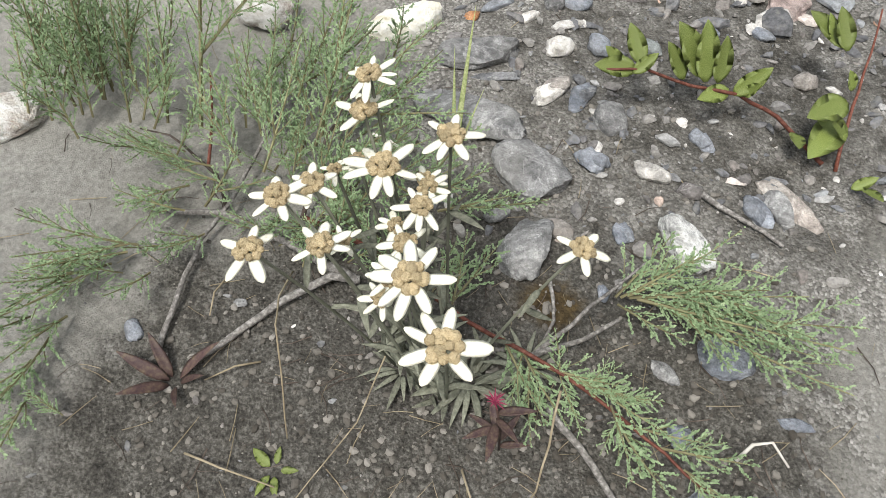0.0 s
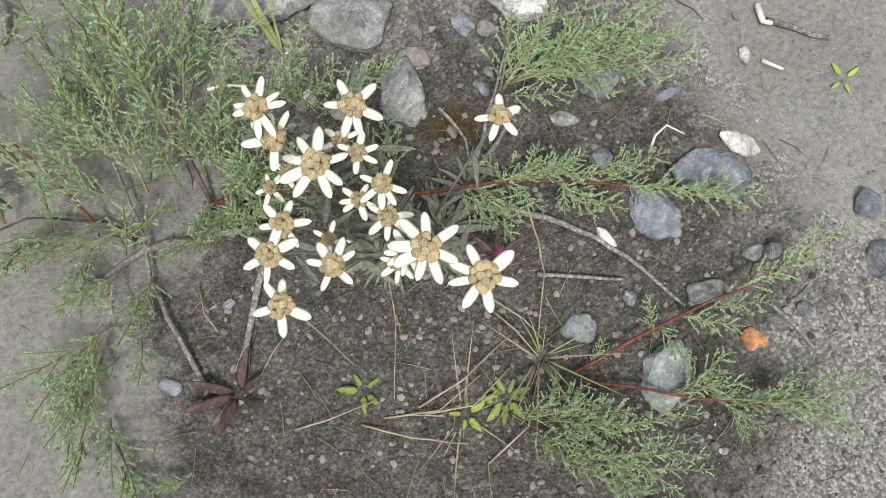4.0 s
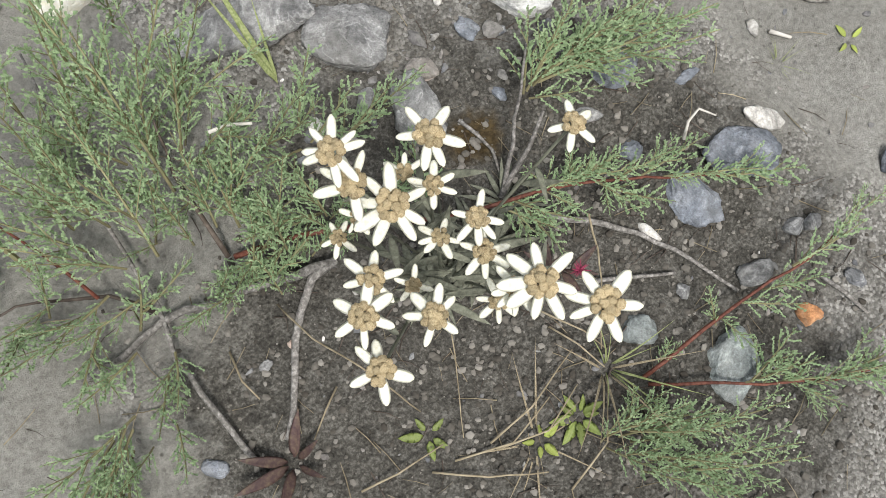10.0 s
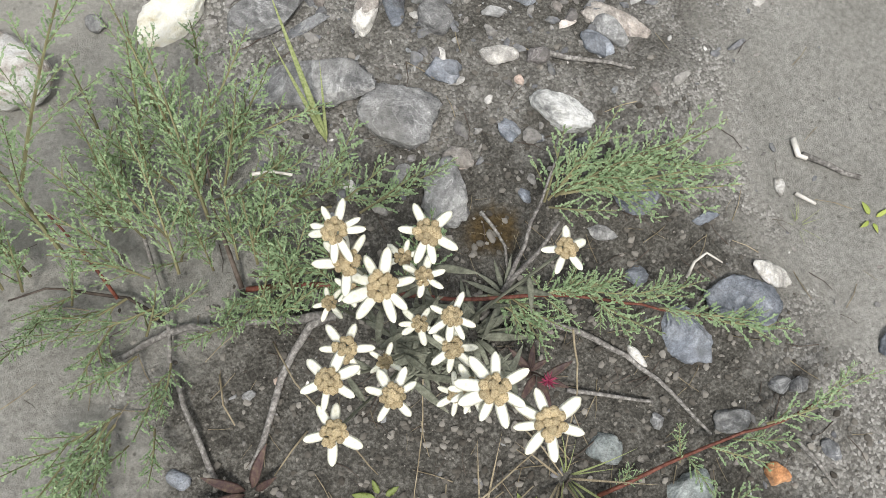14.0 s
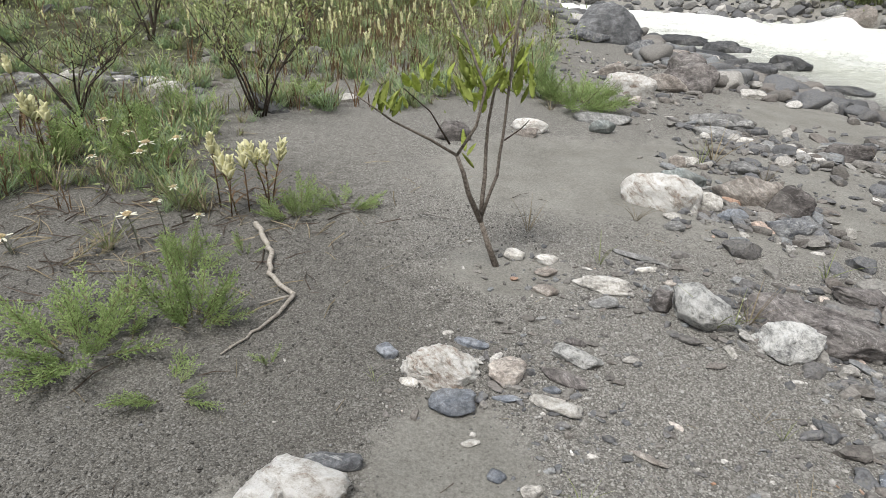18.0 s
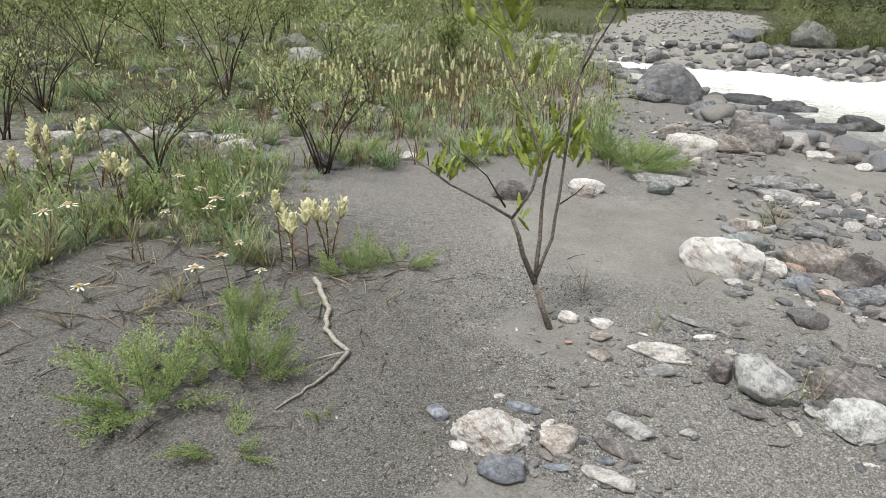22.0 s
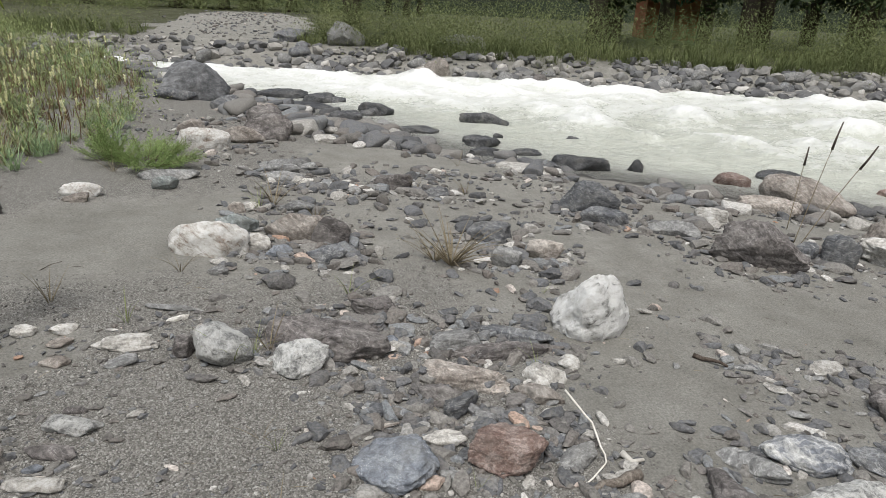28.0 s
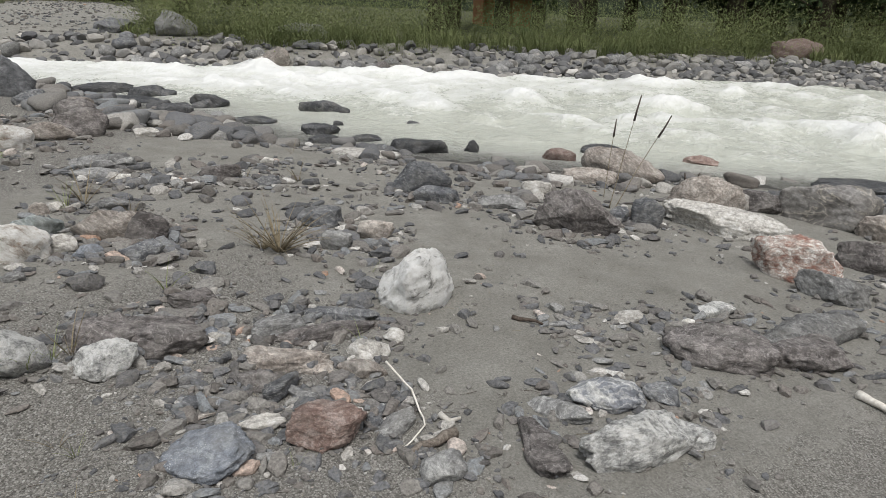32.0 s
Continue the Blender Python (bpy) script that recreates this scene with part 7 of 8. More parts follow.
tuft("sparse dry grass stalks in sand", 0.519, 1.751, 9, 0.13, 131, DRY_GRASS, 2.2)
tuft("sparse green grass sprouts in sand", 0.151, 1.962, 6, 0.1, 132, GRASS, 2.2)
tuft("sparse dry grass stalks in sand", 0.646, 3.051, 12, 0.2, 133, DRY_GRASS, 2.2)
tuft("sparse green grass sprouts in sand", -1.642, 1.559, 20, 0.2, 134, GRASS, 2.2)
tuft("sparse dry grass stalks in sand", -1.659, 1.678, 24, 0.2, 135, DRY_GRASS, 2.2)
tuft("sparse dry grass stalks in sand", -1.321, 1.406, 16, 0.1, 136, DRY_GRASS, 2.2)
tuft("sparse green grass sprouts in sand", -1.136, 1.942, 18, 0.14, 137, GRASS, 2.2)
tuft("sparse dry grass stalks in sand", -1.493, 2.053, 16, 0.14, 138, DRY_GRASS, 2.2)
tuft("sparse green grass sprouts in sand", -1.157, 1.621, 30, 0.12, 139, GRASS, 2.2)
tuft("sparse green grass sprouts in sand", -0.982, 1.448, 20, 0.1, 140, GRASS, 2.2)
tuft("sparse dry grass stalks in sand", -0.059, 3.593, 6, 0.14, 141, DRY_GRASS, 2.2)
tuft("sparse green grass sprouts in sand", -0.319, 1.280, 8, 0.05, 142, GRASS, 2.2)
tuft("sparse green grass sprouts in sand", 0.106, 1.059, 9, 0.07, 143, GRASS, 2.2)
tuft("sparse dry grass stalks in sand", 0.483, 1.121, 7, 0.1, 144, DRY_GRASS, 2.2)
tuft("sparse dry grass stalks in sand", -0.479, 0.766, 7, 0.13, 145, BARK_DARK, 2.2)
tuft("sparse dry grass stalks in sand", -0.518, 0.735, 5, 0.14, 146, BARK_DARK, 2.2)
tuft("sparse green grass sprouts in sand", 0.500, 1.335, 5, 0.08, 147, GRASS, 2.2)
sedge(3.010, 2.414, 0.071, -0.046, 0.558, 1)
sedge(2.980, 2.362, 0.183, -0.118, 0.477, 1)
sedge(3.139, 2.588, 0.013, -0.009, 0.404, 1)
sedge(3.436, 2.287, 0.04, -0.03, 0.2, 1)
sedge(3.514, 2.332, -0.03, 0.02, 0.18, 1)

# ---- meadow cover ----
EDGE_Y = (1.2, 1.4, 1.9, 2.3, 3.0, 3.3, 4, 5, 6, 8, 10, 14)
EDGE_X = (-1.9, -1.55, -1.05, -1.15, -1.3, -0.75, -0.25, -0.15, -0.1, -0.5, -1.3, -2.9)


def in_meadow(x, y):
    bare = max(blob(x, y, -2.35, 3.03, 0.6, 0.16, 0.37), blob(x, y, -3.6, 9.0, 0.7, 0.3), blob(x, y, -1.15, 3.4, 0.35, 0.2))
    return y > 1.2 and bare < 0.55 and x < np.interp(y, EDGE_Y, EDGE_X) + 0.12 * noise.noise((x * 3, y * 3, 5)) and shore(x, y)[0] > 0.5


def build_meadow():
    rng = random.Random(11)
    blades = [clump_shape(12, 0.11, 0.0036, k) for k in range(5)]
    plumes = [clump_shape(46, 0.1, 0.0022, 40 + k, 1.1) for k in range(5)]
    herbs = [leafy_shape(70, 0.02, 0.0052, 0.1, 20 + k) for k in range(5)]
    green, herb, dry, plume = [], [], [], []
    while len(green) < 2000:
        y = 1.2 + 10.5 * rng.random() ** 1.5
        x = np.interp(y, EDGE_Y, EDGE_X) + 0.2 - rng.random() ** 1.4 * (1.2 + y * 0.85)
        if not in_meadow(x, y) or noise.noise((x * 1.8, y * 1.8, 9)) < -0.02 - 0.035 * y:
            continue
        s = rng.uniform(0.55, 1.3) * (0.9 + 0.06 * y)
        m = pose(x, y, ground_z(x, y) - 0.004, rng.uniform(-12, 12), rng.uniform(-12, 12), rng.uniform(0, 360)) @ Matrix.Scale(s, 4)
        green.append((rng.randrange(5), m))
        if rng.random() < (0.75 if y < 5 else 0.35):
            plume.append((rng.randrange(5), m @ Matrix.Translation((rng.uniform(-0.06, 0.06), rng.uniform(-0.06, 0.06), 0)) @ Matrix.Scale(1.15, 4)))
        if rng.random() < (0.2 if y < 4.5 else 0.6):
            herb.append((rng.randrange(5), pose(x + rng.uniform(-0.1, 0.1), y + rng.uniform(-0.1, 0.1), ground_z(x, y) + 0.05 * s, 0, 0, rng.uniform(0, 360)) @ Matrix.Scale(s * 1.3, 4)))
        if rng.random() < 0.85:
            dry.append((rng.randrange(5), m @ Matrix.Rotation(1.0, 4, "Z")))
    spread_copies("meadow_grass", blades, green, GRASS, "mixed green meadow grass on the sandy bank", "grass")
    spread_copies("feathery_herbs", plumes, plume, FEATHER, "soft feathery green herbs in the meadow", "plants")
    spread_copies("meadow_herbs", herbs, herb, MEADOW, "low leafy meadow herbs among grass", "plants")
    spread_copies("dry_grass", blades, dry, DRY_GRASS, "dry straw among the meadow grass", "grass")
    far_spikes = [(SPIKE_SHAPES[k][0], SPIKE_SHAPES[k][1]) for k in range(2)]
    spots, stems = [], []
    while len(spots) < 260:
        y = rng.uniform(3.2, 10)
        x = rng.choice((-1.6, -2.6, -4.2)) * (0.45 + 0.13 * y) + rng.gauss(0, 0.45)
        if len(spots) < 150:
            x, y = rng.gauss(-1.25, 0.6), rng.gauss(5.6, 1.1)
        if not in_meadow(x, y):
            continue
        h = rng.uniform(0.08, 0.24)
        spots.append((rng.randrange(2), pose(x, y, ground_z(x, y) + h, rng.uniform(-12, 12), rng.uniform(-12, 12), rng.uniform(0, 360)) @ Matrix.Scale(rng.uniform(0.045, 0.075), 4)))
        stems.append((0, pose(x, y, ground_z(x, y), rng.uniform(-4, 4), rng.uniform(-4, 4), 0) @ Matrix.Diagonal((1, 1, h + 0.01, 1))))
    rusty = []
    while len(rusty) < 520:
        x, y = (rng.gauss(-1.2, 0.65), rng.gauss(5.3, 1.1)) if len(rusty) < 330 else (rng.uniform(-5, -0.8), rng.uniform(1.7, 6))
        if in_meadow(x, y):
            rusty.append((rng.randrange(5), pose(x, y, ground_z(x, y) - 0.004, rng.uniform(-8, 8), rng.uniform(-8, 8), rng.uniform(0, 360)) @ Matrix.Scale(rng.uniform(0.9, 1.7), 4)))
    spread_copies("rusty_stems", [clump_shape(7, 0.12, 0.004, 90 + k, 0.45) for k in range(5)], rusty, RUST, "withered rust-brown stems in the meadow", "plants")
    spread_copies("flower_spikes", far_spikes, spots, CREAM, "scattered pale yellow flower spikes in the meadow", "flowers")
    spread_copies("flower_stems", [tube_data([(0, 0, 0), (0.01, 0, 0.5), (0, 0, 1)], 0.003, 0.002, 4)], stems, RUST, "rust-brown stems of the meadow flowers", "plants")


def small_spike(seed):
    rng = random.Random(seed)
    b = ([(0, 0, 0), (-0.09, 0.16, 0.05), (0, 0.34, 0), (0.09, 0.16, 0.05)], [(0, 1, 2), (0, 2, 3)])
    return join([(*b, along((0, 0, k * 0.07), (math.cos(k * 2.4), math.sin(k * 2.4), k * 0.07 + 1.4), (0, 0, 1), 0, rng.uniform(0.8, 1.2))) for k in range(13)])


SPIKE_SHAPES = [small_spike(k) for k in range(2)]
build_meadow()

# bushes farther back on the near side
rng = random.Random(77)
placed = 0
while placed < 34:
    y = rng.uniform(5.5, 17)
    x = -1.5 - rng.random() * (2 + 0.75 * y)
    if shore(x, y)[0] < 1.0:
        continue
    placed += 1
    willow_bush(round(x, 2), round(y, 2), rng.uniform(0.7, 1.4), rng.uniform(0.5, 1.0), 6, 300 + placed, 0.06, 800, 0.12, BUSH if placed % 2 else MEADOW, "leafy willow bush on the meadow")

# ---- the far bank ----
ROCKS = [(rock_points(np.random.default_rng(900 + k), (1, 0.75, 0.58), 2, 13, 0.7).tolist(), BALLS[2][1]) for k in range(10)]


def far_place(rng, lo, hi, power=1.0, ylo=-3.0, yhi=19.0):
    y = rng.uniform(ylo, yhi)
    x = float(np.interp(y, FAR_Y, FAR_X)) + (lo + (hi - lo) * rng.random() ** power) / 0.8
    return x, y


def build_far_cobbles():
    rng = random.Random(5)
    n = Nodes("river_cobbles")
    r = n.random(True)
    tone = n.ramp(r, (0.0, (0.11, 0.11, 0.115)), (0.4, (0.175, 0.176, 0.175)), (0.7, (0.26, 0.253, 0.24)), (0.93, (0.36, 0.345, 0.32)), (1.0, (0.55, 0.53, 0.5)))
    cobble = n.done(n.mix(0.5, tone, n.ramp(n.noise(9.0, 5), (0.3, 0.3), (0.7, 0.75)), "OVERLAY"), 0.8, n.bump(n.noise(25.0, 4), 0.5, 0.02))
    places = []
    for k in range(4200):
        x, y = far_place(rng, -0.25, 2.7, 1.2, -3, 15) if k < 3000 else far_place(rng, -0.2, 2.2, 1.0, -1.0, 9.5)
        s = rng.choice((0.08, 0.11, 0.14, 0.19, 0.27)) * rng.uniform(0.8, 1.25)
        places.append((rng.randrange(10), pose(x, y, ground_z(x, y) + s * 0.14, rng.uniform(-20, 20), rng.uniform(-20, 20), rng.uniform(0, 360)) @ Matrix.Scale(s, 4)))
    spread_copies("far_cobbles", ROCKS, places, cobble, "grey cobbles heaped along the far bank", "stones")
    for k in range(70):
        x, y = far_place(rng, -0.1, 2.4, 1.0, -3, 13.5)
        s = rng.uniform(0.28, 0.46)
        me = link_mesh("boulder", (np.array(ROCKS[k % 10][0]) * s).tolist(), ROCKS[k % 10][1], STONES[rng.choice(("grey", "slate", "grey", "brown", "grey"))])
        ob = new("boulder", me)
        ob.matrix_basis = pose(x, y, ground_z(x, y) + s * 0.12, rng.uniform(-15, 15), rng.uniform(-15, 15), rng.uniform(0, 360))
        tagged(ob, "rounded river boulder on the far bank", "boulder", "boulders of the far bank")


build_far_cobbles()


def big_rock(kind, x, y, length, width, height, turn, label, seed, cuts=9):
    v = rock_points(np.random.default_rng(seed), (length, width, height * 1.3), 4, cuts, 0.78)
    ob = new("boulder", link_mesh("boulder", v.tolist(), BALLS[4][1], STONES[kind]))
    ob.matrix_basis = pose(x, y, ground_z(x, y) + height * 0.3, 0, 0, turn)
    return tagged(ob, label, "boulder", "boulders of the far bank")


big_rock("grey", 2.95, 13.5, 0.76, 0.55, 0.5, 20, "large grey boulder in the grass of the far bank", 31)
big_rock("red", 13.6, 8.2, 1.0, 0.5, 0.42, -35, "wedge-shaped red-brown boulder on the far bank", 32, 6)
big_rock("tan", 4.0, 11.05, 0.45, 0.28, 0.36, -20, "brown slab standing at the water's edge", 33, 6)
big_rock("grey", 5.2, 13.0, 1.1, 0.6, 0.3, -25, "flat grey boulder before the bushes", 34)
big_rock("slate", 2.0, 14.4, 0.8, 0.5, 0.35, 5, "dark boulder on the far bank", 35)

# stones along the near edge of the water
WET_STONES = random.Random(44)
shapes = [(rock_points(np.random.default_rng(950 + k), (1, 0.72, 0.48), 3, 12, 0.74).tolist(), BALLS[3][1]) for k in range(8)]
places = []
while len(places) < 900:
    y = WET_STONES.uniform(1.4, 11.5)
    x = float(np.interp(y, NEAR_Y, NEAR_X)) - WET_STONES.uniform(-0.5, 1.5) * (1.0 if y > 4 else 0.7)
    s = WET_STONES.choice((0.04, 0.06, 0.09, 0.14, 0.2, 0.26 if y > 4 else 0.12)) * WET_STONES.uniform(0.8, 1.2)
    if noise.noise((x * 1.5, y * 1.5, 21)) < -0.1:
        continue
    z = max(ground_z(x, y), WATER - 0.04)
    places.append((WET_STONES.randrange(8), pose(x, y, z + s * 0.1, WET_STONES.uniform(-14, 14), WET_STONES.uniform(-14, 14), WET_STONES.uniform(0, 360)) @ Matrix.Scale(s, 4)))
spread_copies("shore_stones", shapes, places, PEBBLES, "dark stones lying along the water's edge", "stones", True)


def build_far_green():
    rng = random.Random(8)
    tall = [clump_shape(26, 0.4, 0.012, 60 + k, 0.7) for k in range(5)]
    cloud = [leafy_shape(380, 0.038, 0.010, 0.44, 80 + k) for k in range(6)]
    crowns = [far_place(rng, 2.6, 8, 1.2, 3, 16.5) for _ in range(260)]
    grass, leaf = [], []
    while len(grass) < 3400:
        x, y = far_place(rng, 2.2, 8.5, 1.3, -6, 25)
        if blob(x, y, 1.35, 21.0, 1.9, 9.5, -0.09) > 0.45 or noise.noise((x * 0.5, y * 0.5, 2)) < rng.uniform(-0.5, 0.2):
            continue
        grass.append((rng.randrange(5), pose(x, y, ground_z(x, y) - 0.02, 0, 0, rng.uniform(0, 360)) @ Matrix.Scale(rng.uniform(0.5, 1.15), 4)))
    while len(leaf) < 820:
        x, y = rng.choice(crowns)
        x, y = x + rng.gauss(0, 0.45), y + rng.gauss(0, 0.45)
        if blob(x, y, 1.35, 21.0, 1.9, 9.5, -0.09) > 0.4:
            continue
        far = shore(x, y)[1]
        s = rng.choice((0.6, 0.8, 1.1, 1.4)) * rng.uniform(0.8, 1.2)
        leaf.append((rng.randrange(6), pose(x, y, ground_z(x, y) + 0.28 * s + rng.random() * (0.06 + 0.025 * max(0, far - 3)), 0, 0, rng.uniform(0, 360)) @ Matrix.Diagonal((s * 1.2, s * 1.2, s, 1))))
    spread_copies("bank_grass", tall, grass, FAR_GREEN, "tall green grass behind the far cobbles", "grass")
    spread_copies("bank_thicket", cloud, leaf, FAR_GREEN, "dense low thicket before the forest", "bushes")


build_far_green()


def tree_model(seed, tall):
    rng = random.Random(seed)
    thing = empty("larch_tree", 0, 0, 0, "dark conifer with a straight trunk and drooping branches", "tree", "forest trees")
    lean = rng.uniform(-0.02, 0.02) * tall
    trunk = [Vector((lean * u * u, 0, tall * u - 0.2)) for u in (i / 8 for i in range(9))]
    part("trunk", tube_mesh("trunk", trunk, 0.17 + 0.006 * tall, 0.02, BARK_DARK, 8), thing)
    out, limbs = [], []
    level = 0.9 + rng.random()
    while level < tall * 0.97:
        u = level / tall
        reach = (1 - u) ** 0.8 * tall * 0.2 + 0.2
        for k in range(4):
            a = rng.uniform(0, 6.28)
            long = reach * rng.uniform(0.6, 1.1)
            p = Vector((lean * u * u, 0, level))
            q = p + Vector((math.cos(a), math.sin(a), 0.12)) * long * 0.55
            t = p + Vector((math.cos(a), math.sin(a), -0.12)) * long
            limbs.append((*tube_data([p, q, t], 0.028, 0.008, 4), None))
            for j in range(int(7 + 9 * long)):
                w = rng.uniform(0.25, 1.05)
                c = (q.lerp(t, (w - 0.5) * 2) if w > 0.5 else p.lerp(q, w * 2)) + Vector((rng.gauss(0, 1), rng.gauss(0, 1), rng.gauss(-0.6, 0.8))) * 0.13
                for _ in range(3):
                    d = Vector((rng.uniform(-1, 1), rng.uniform(-1, 1), rng.uniform(-0.9, 0.5))).normalized() * rng.uniform(0.14, 0.3)
                    sd = d.cross(Vector((rng.uniform(-1, 1), rng.uniform(-1, 1), 1))).normalized() * 0.045
                    out.append(([c, c + d * 0.5 + sd, c + d, c + d * 0.5 - sd], [(0, 1, 2), (0, 2, 3)], None))
        level += rng.uniform(0.28, 0.42)
    v, f = join(out)
    part("branchwork", link_mesh("branchwork", *join(limbs), BARK_DARK), thing)
    part("crown", link_mesh("crown", [tuple(q) for q in v], f, CONIFER, smooth=False), thing)
    return thing


def build_forest():
    rng = random.Random(21)
    models = [tree_model(60 + k, (9.5, 11, 8, 12.5)[k]) for k in range(4)]
    spots = []
    tries = 0
    while len(spots) < 190 and tries < 9000:
        tries += 1
        x, y = far_place(rng, 8.5, 24, 1.0, -14, 16) if len(spots) < 110 else (rng.uniform(-9, 12), rng.uniform(34, 46)) if len(spots) < 140 else (rng.uniform(-46, -6), rng.uniform(16, 46))
        if len(spots) >= 140 and (shore(x, y)[0] < 4 or x * x + y * y < 26 ** 2):
            continue
        if blob(x, y, 1.35, 21.0, 1.9, 9.5, -0.09) > 0.35 or any((x - a) ** 2 + (y - b) ** 2 < 1.7 for a, b in spots):
            continue
        spots.append((x, y))
    for k, (x, y) in enumerate(spots):
        m = pose(x, y, ground_z(x, y), 0, 0, rng.uniform(0, 360))
        if k < 4:
            models[k].matrix_basis = m
        else:
            copy_thing(models[k % 4], m)


build_forest()


def build_far_meadow():
    rng = random.Random(31)
    cloud = [leafy_shape(160, 0.1, 0.034, 0.5, 180 + k) for k in range(5)]
    places = []
    while len(places) < 1400:
        r, a = rng.uniform(13, 46), rng.uniform(radians(25), radians(165))
        x, y = r * math.cos(a), r * math.sin(a)
        near, far = shore(x, y)
        if near < 1.5 or blob(x, y, 1.35, 21.0, 1.9, 9.5, -0.09) > 0.55:
            continue
        s = rng.uniform(0.6, 1.1) * (0.7 + 0.022 * r)
        places.append((rng.randrange(5), pose(x, y, ground_z(x, y) + 0.25 * s + rng.random() * max(0, r - 24) * 0.03, 0, 0, rng.uniform(0, 360)) @ Matrix.Diagonal((s * 1.3, s * 1.3, s, 1))))
    for k in range(240):  # the edge of the wood behind the gravel bank
        x, y = rng.uniform(-14, 7), rng.uniform(29, 37)
        s = rng.uniform(0.6, 1.0)
        places.append((rng.randrange(5), pose(x, y, ground_z(x, y) + rng.random() * 0.5, 0, 0, rng.uniform(0, 360)) @ Matrix.Diagonal((s * 1.3, s * 1.3, s, 1))))
    spread_copies("far_thicket", cloud, places, FAR_GREEN, "green thicket across the far meadow", "bushes")
    stones = []
    for k in range(900):
        y = rng.uniform(13.5, 30)
        x = rng.gauss(0.8 + 0.09 * (y - 13.5), 1.0)
        if shore(x, y)[1] < 0.3:
            continue
        s = 0.03 + 0.09 * rng.random() ** 2
        stones.append((rng.randrange(10), pose(x, y, ground_z(x, y) + s * 0.1, 0, 0, rng.uniform(0, 360)) @ Matrix.Scale(s, 4)))
    spread_copies("gravel_bank", ROCKS, stones, PEBBLES, "pale gravel spread on the far bank", "stones", True)


build_far_meadow()


def build_hut():
    """A small orange-walled hut far back among the trees."""
    thing = empty("hut", 13.2, 17.6, ground_z(13.2, 17.6), "small orange hut with a pale gable roof among trees", "hut")
    n = Nodes("orange_boards")
    wall = n.done(n.ramp(n.noise(6.0, 4), (0.3, (0.3, 0.09, 0.04)), (0.7, (0.42, 0.15, 0.07))), 0.7)
    n = Nodes("pale_sheet_roof")
    sheet = n.done(n.ramp(n.noise(4.0, 4), (0.3, (0.4, 0.42, 0.44)), (0.7, (0.55, 0.57, 0.6))), 0.5)
    part("wall", link_mesh("wall", [(-0.8, -1, 0), (0.8, -1, 0), (0.8, -1, 1.3), (0, -1, 2.0), (-0.8, -1, 1.3), (-0.8, 1, 0), (0.8, 1, 0), (0.8, 1, 1.3), (0, 1, 2.0), (-0.8, 1, 1.3)], [(0, 1, 2, 3, 4), (9, 8, 7, 6, 5), (0, 5, 6, 1), (1, 6, 7, 2), (5, 0, 4, 9), (2, 7, 8, 3), (9, 4, 3, 8)], wall, False), thing)
    for s in (-1, 1):
        v = [(s * 0.95, -1.15, 1.2), (s * 0.95, 1.15, 1.2), (0, 1.15, 2.08), (0, -1.15, 2.08)]
        v += [(x, y, z + 0.05) for x, y, z in v]
        part("roof", link_mesh("roof", v, [(0, 1, 2, 3), (7, 6, 5, 4), (0, 4, 5, 1), (1, 5, 6, 2), (2, 6, 7, 3), (3, 7, 4, 0)], sheet, False), thing)
    thing.rotation_euler.z = radians(-25)


build_hut()


def build_hills():
    """Wooded slopes that close the valley all round."""
    verts, faces, n = [], [], 120
    for i in range(n):
        a = 2 * math.pi * i / n
        for r, h in ((62, 0.2), (85, 14), (120, 34), (170, 52)):
            k = 1 + 0.25 * noise.noise((math.cos(a) * 3, math.sin(a) * 3, r * 0.02))
            verts.append((2 + r * math.cos(a), 10 + r * math.sin(a), h * k - 0.5))
    for i in range(n):
        for j in range(3):
            p, q = i * 4 + j, ((i + 1) % n) * 4 + j
            faces.append((p, q, q + 1, p + 1))
    m = Nodes("wooded_slope")
    mat = m.done(m.ramp(m.noise(0.35, 8, 0.7), (0.3, (0.012, 0.02, 0.01)), (0.6, (0.035, 0.05, 0.022)), (0.8, (0.06, 0.075, 0.035))), 0.95, m.bump(m.noise(0.6, 8, 0.7), 1.0, 2.0))
    tagged(new("backdrop_hills", link_mesh("backdrop_hills", verts, faces, mat)), "dark wooded valley slopes", "hills", kind="structure")


build_hills()

# ---- pebbles, flakes and litter ----
SMALL = []
for k in range(14):
    srng = np.random.default_rng(300 + k)
    flat = srng.uniform(0.24, 0.4) if k % 3 == 1 else srng.uniform(0.42, 0.68)
    v = rock_points(srng, (1, srng.uniform(0.5, 0.9), flat), 2 if k < 9 else 1, 10, 0.76)
    SMALL.append(((v * srng.uniform(0.9, 1.12, (len(v), 1))).tolist(), BALLS[2 if k < 9 else 1][1]))


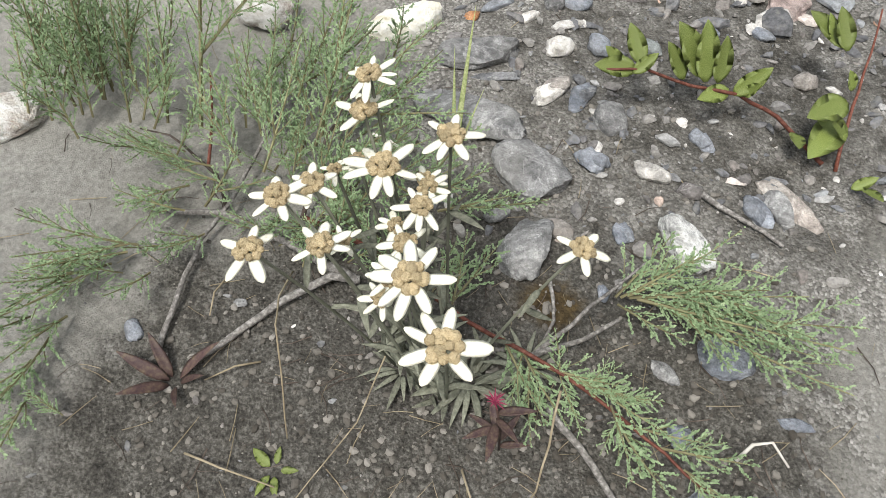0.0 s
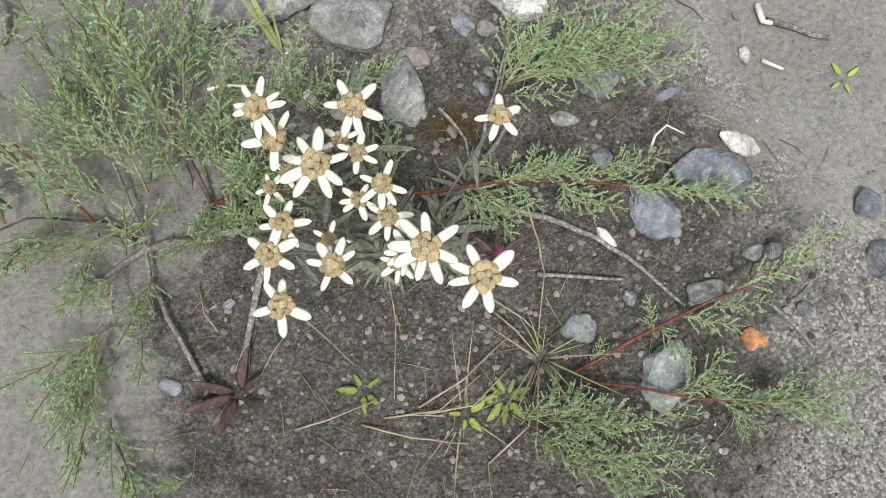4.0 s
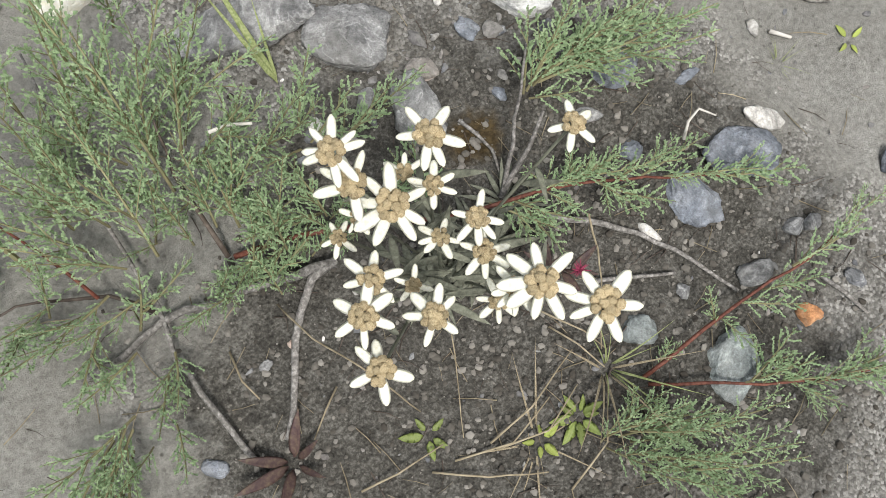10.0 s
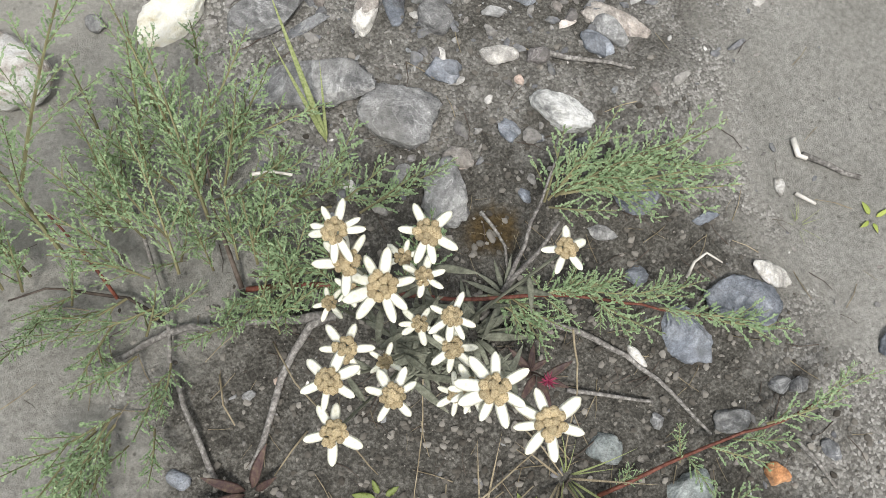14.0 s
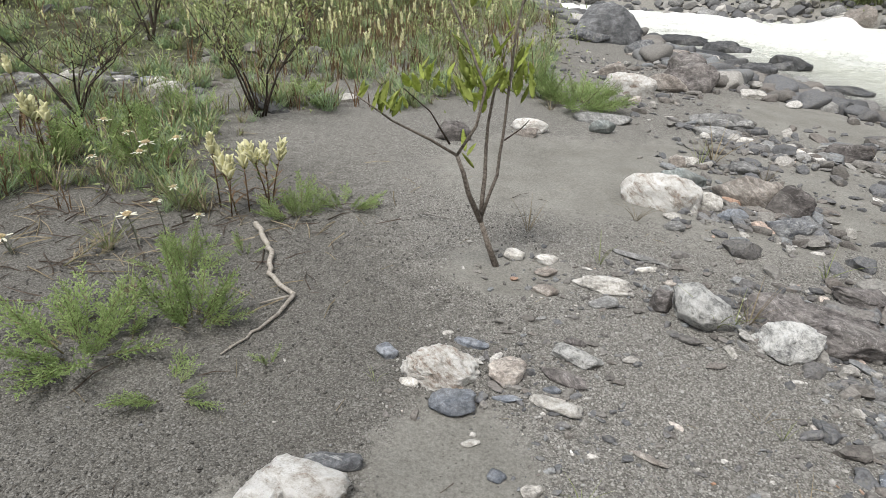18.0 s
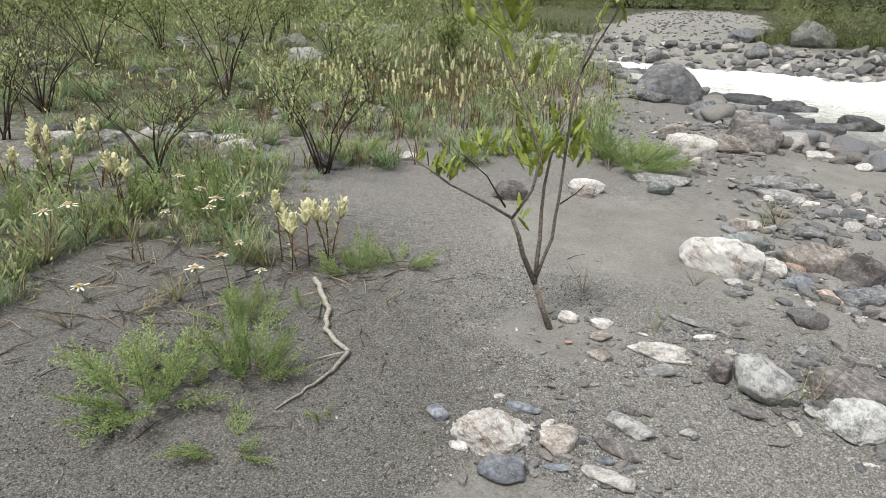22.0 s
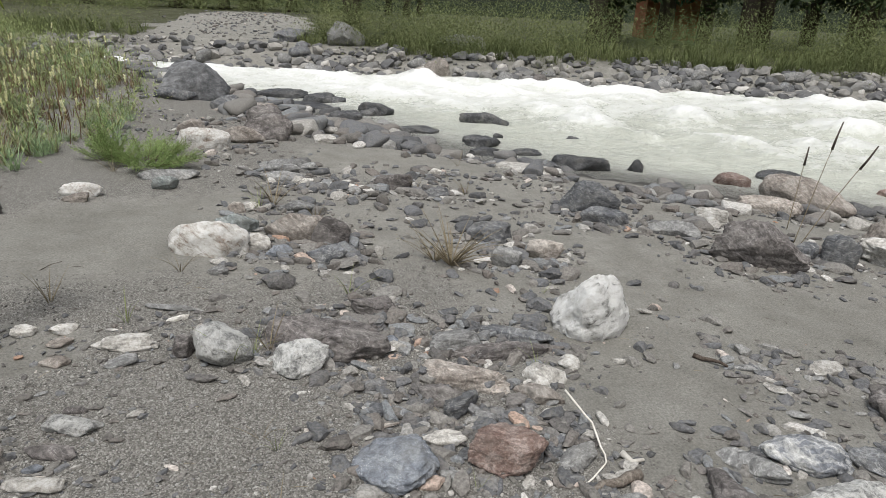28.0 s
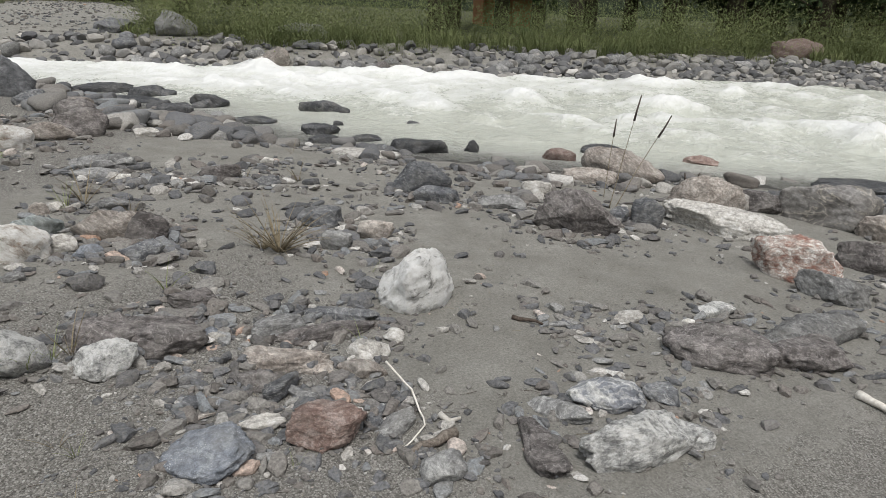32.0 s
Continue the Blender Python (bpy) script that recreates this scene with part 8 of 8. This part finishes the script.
def pebble_field(name, label, n, zone, sizes, seed, patch=0.0, gather=0.0):
    """Pebbles strewn over a zone: x from, x to, y from, y to."""
    rng = random.Random(seed)
    places, tries = [], 0
    hosts = [q for q in STONE_AT if zone[0] < q[0] < zone[1] and zone[2] < q[1] < zone[3]]
    while len(places) < n and tries < n * 20:
        tries += 1
        x, y = rng.uniform(zone[0], zone[1]), rng.uniform(zone[2], zone[3])
        if rng.random() < gather and hosts:
            hx, hy, hl = rng.choice(hosts)
            a, r = rng.uniform(0, 6.28), hl * 0.45 + abs(rng.gauss(0, 0.07))
            x, y = hx + r * math.cos(a), hy + r * math.sin(a)
        elif patch and noise.noise((x * patch, y * patch, seed)) + 0.5 * noise.noise((x * patch * 3, y * patch * 3, seed)) < rng.uniform(-0.25, 0.25):
            continue
        elif rng.random() < 1.3 * max(blob(x, y, -0.34, 0.62, 0.34, 0.30, 0.3), blob(x, y, -0.12, 1.05, 0.1, 0.1), blob(x, y, 0.0, 2.75, 0.5, 0.42, 0.4), blob(x, y, 2.4, 1.65, 0.6, 0.25, -0.5), blob(x, y, 1.45, 1.35, 0.15, 0.28, 0.4)):
            continue
        if rng.random() > min(x - zone[0], zone[1] - x, y - zone[2], zone[3] - y) / (0.12 * (zone[1] - zone[0])):
            continue  # thinner towards the edge of the field
        s = sizes[0] + (sizes[1] - sizes[0]) * rng.random() ** 3.6
        m = pose(x, y, max(ground_z(x, y), WATER - 0.03) + s * 0.07, rng.uniform(-16, 16), rng.uniform(-16, 16), rng.uniform(0, 360)) @ Matrix.Diagonal((s * rng.uniform(0.8, 1.4), s * rng.uniform(0.65, 1.1), s * 0.85, 1))
        places.append((rng.randrange(9) if s > 0.012 else rng.randrange(4, 14), m))
    return spread_copies(name, SMALL, places, PEBBLES, label, "pebbles")


pebble_field("pebbles", "mixed grey pebbles and slate flakes in dark soil", 2600, (-0.05, 0.95, 0.22, 1.35), (0.004, 0.026), 1)
pebble_field("pebbles", "small pebbles around the flowers", 330, (-0.35, 0.85, -0.4, 0.3), (0.003, 0.012), 2)
pebble_field("pebbles", "pebbles and flakes between the larger stones", 1000, (-0.3, 0.8, 1.15, 2.1), (0.006, 0.034), 3, 2.2, 0.6)
pebble_field("gravel", "grey gravel and slate flakes of the river bar", 6500, (0.3, 3.7, 0.6, 3.7), (0.006, 0.07), 4, 1.5, 0.5)
pebble_field("gravel", "grey gravel among stones near the water", 1100, (-0.3, 2.6, 3.4, 6.5), (0.02, 0.09), 5, 1.2)
pebble_field("gravel", "slate flakes heaped between the larger stones", 1500, (0.5, 3.3, 1.7, 3.9), (0.02, 0.12), 12, 1.3, 0.55)
pebble_field("pebbles", "scattered small pebbles on the grit", 500, (-1.6, 0.4, 0.9, 3.4), (0.004, 0.013), 6)
pebble_field("gravel", "gravel beside the water", 450, (2.2, 4.8, 0.2, 2.6), (0.015, 0.07), 7, 1.2)
pebble_field("pebbles", "stones lying in the meadow", 130, (-2.9, -1.7, 2.85, 3.35), (0.03, 0.13), 10)
pebble_field("pebbles", "stones lying in the meadow", 420, (-6.5, -0.9, 2.6, 9.5), (0.04, 0.2), 9, 0.8)


def build_litter():
    rng = random.Random(17)
    straw = [tube_data([(0, -0.5, 0), (0.03, 0, 0.04), (0, 0.5, 0)], 0.018, 0.012, 3), tube_data([(0, -0.5, 0), (-0.06, 0.1, 0.02), (0.03, 0.5, 0.0)], 0.022, 0.01, 3)]
    places = []
    for k in range(900):
        x, y = (rng.gauss(0.12, 0.24), rng.gauss(0.02, 0.2)) if k < 520 else (rng.uniform(-1.6, 2.5), rng.uniform(0.5, 2.6))
        s = rng.uniform(0.012, 0.045)
        places.append((k % 2, pose(x, y, ground_z(x, y) + 0.002, rng.uniform(-8, 8), rng.uniform(-8, 8), rng.uniform(0, 360)) @ Matrix.Scale(s, 4)))
    for k in range(460):
        x, y = rng.gauss(-1.25, 0.35), rng.gauss(1.8, 0.35)
        places.append((k % 2, pose(x, y, ground_z(x, y) + 0.004, rng.uniform(-14, 14), rng.uniform(-14, 14), rng.uniform(0, 360)) @ Matrix.Scale(rng.uniform(0.04, 0.13), 4)))
    spread_copies("straw_litter", straw, places[::2], DRY_GRASS, "bits of dry straw lying on the soil", "litter")
    spread_copies("twig_litter", straw, places[1::2], BARK_DARK, "bits of dark twig lying on the soil", "litter")
    crumb = [(rock_points(np.random.default_rng(700 + k), (1, 0.8, 0.6), 1, 5).tolist(), BALLS[1][1]) for k in range(5)]
    places = []
    for k in range(6500):
        x, y = rng.gauss(0.2, 0.3), rng.gauss(0.0, 0.24)
        if x > 0.55 or x < -0.2 or max(blob(x, y, -0.34, 0.62, 0.34, 0.30, 0.3), blob(x, y, 0.72, 0.02, 0.22, 0.3), blob(x, y, -0.36, 0.25, 0.13, 0.3)) > rng.uniform(0.2, 0.5):
            continue
        s = 0.002 + 0.009 * rng.random() ** 3
        places.append((k % 5, pose(x, y, ground_z(x, y) + s * 0.1, 0, 0, rng.uniform(0, 360)) @ Matrix.Scale(s, 4)))
    n = Nodes("soil_crumbs")
    soil = n.done(n.ramp(n.random(True), (0.0, (0.05, 0.044, 0.036)), (0.6, (0.13, 0.12, 0.104)), (1.0, (0.24, 0.225, 0.2))), 0.95)
    spread_copies("soil_crumbs", crumb, places, soil, "loose crumbs of dark soil", "soil")


build_litter()


def build_grit():
    """Loose grains of coarse sand, lying where no silt covers them."""
    rng = random.Random(23)
    shapes = [(rock_points(np.random.default_rng(760 + k), (1, 0.75, 0.6), 1, 5).tolist(), BALLS[1][1]) for k in range(6)]
    kinds = (("damp_grit", "dark coarse sand grains", (0.055, 0.125, 0.25), 7500, -1.25, 0.0, 0.85, 2.3), ("coarse_grit", "pale coarse sand grains", (0.1, 0.22, 0.42), 8500, -0.3, 1.5, 0.9, 2.4))
    for name, label, tone, n, x0, x1, y0, y1 in kinds:
        m = Nodes(name)
        ramp = m.ramp(m.random(True), (0.0, (tone[0], tone[0] * 0.96, tone[0] * 0.88)), (0.6, (tone[1], tone[1] * 0.97, tone[1] * 0.9)), (1.0, (tone[2], tone[2] * 0.98, tone[2] * 0.93)))
        places = []
        while len(places) < n:
            x, y = rng.uniform(x0, x1), y0 + (y1 - y0) * rng.random() ** 1.3
            if silt_at(x, y) > rng.uniform(0.25, 0.6):
                continue
            s = 0.003 + 0.006 * rng.random() ** 2
            places.append((rng.randrange(6), pose(x, y, ground_z(x, y) + s * 0.12, rng.uniform(-30, 30), rng.uniform(-30, 30), rng.uniform(0, 360)) @ Matrix.Scale(s, 4)))
        spread_copies(name, shapes, places, m.done(ramp, 0.9), label, "sand")


build_grit()
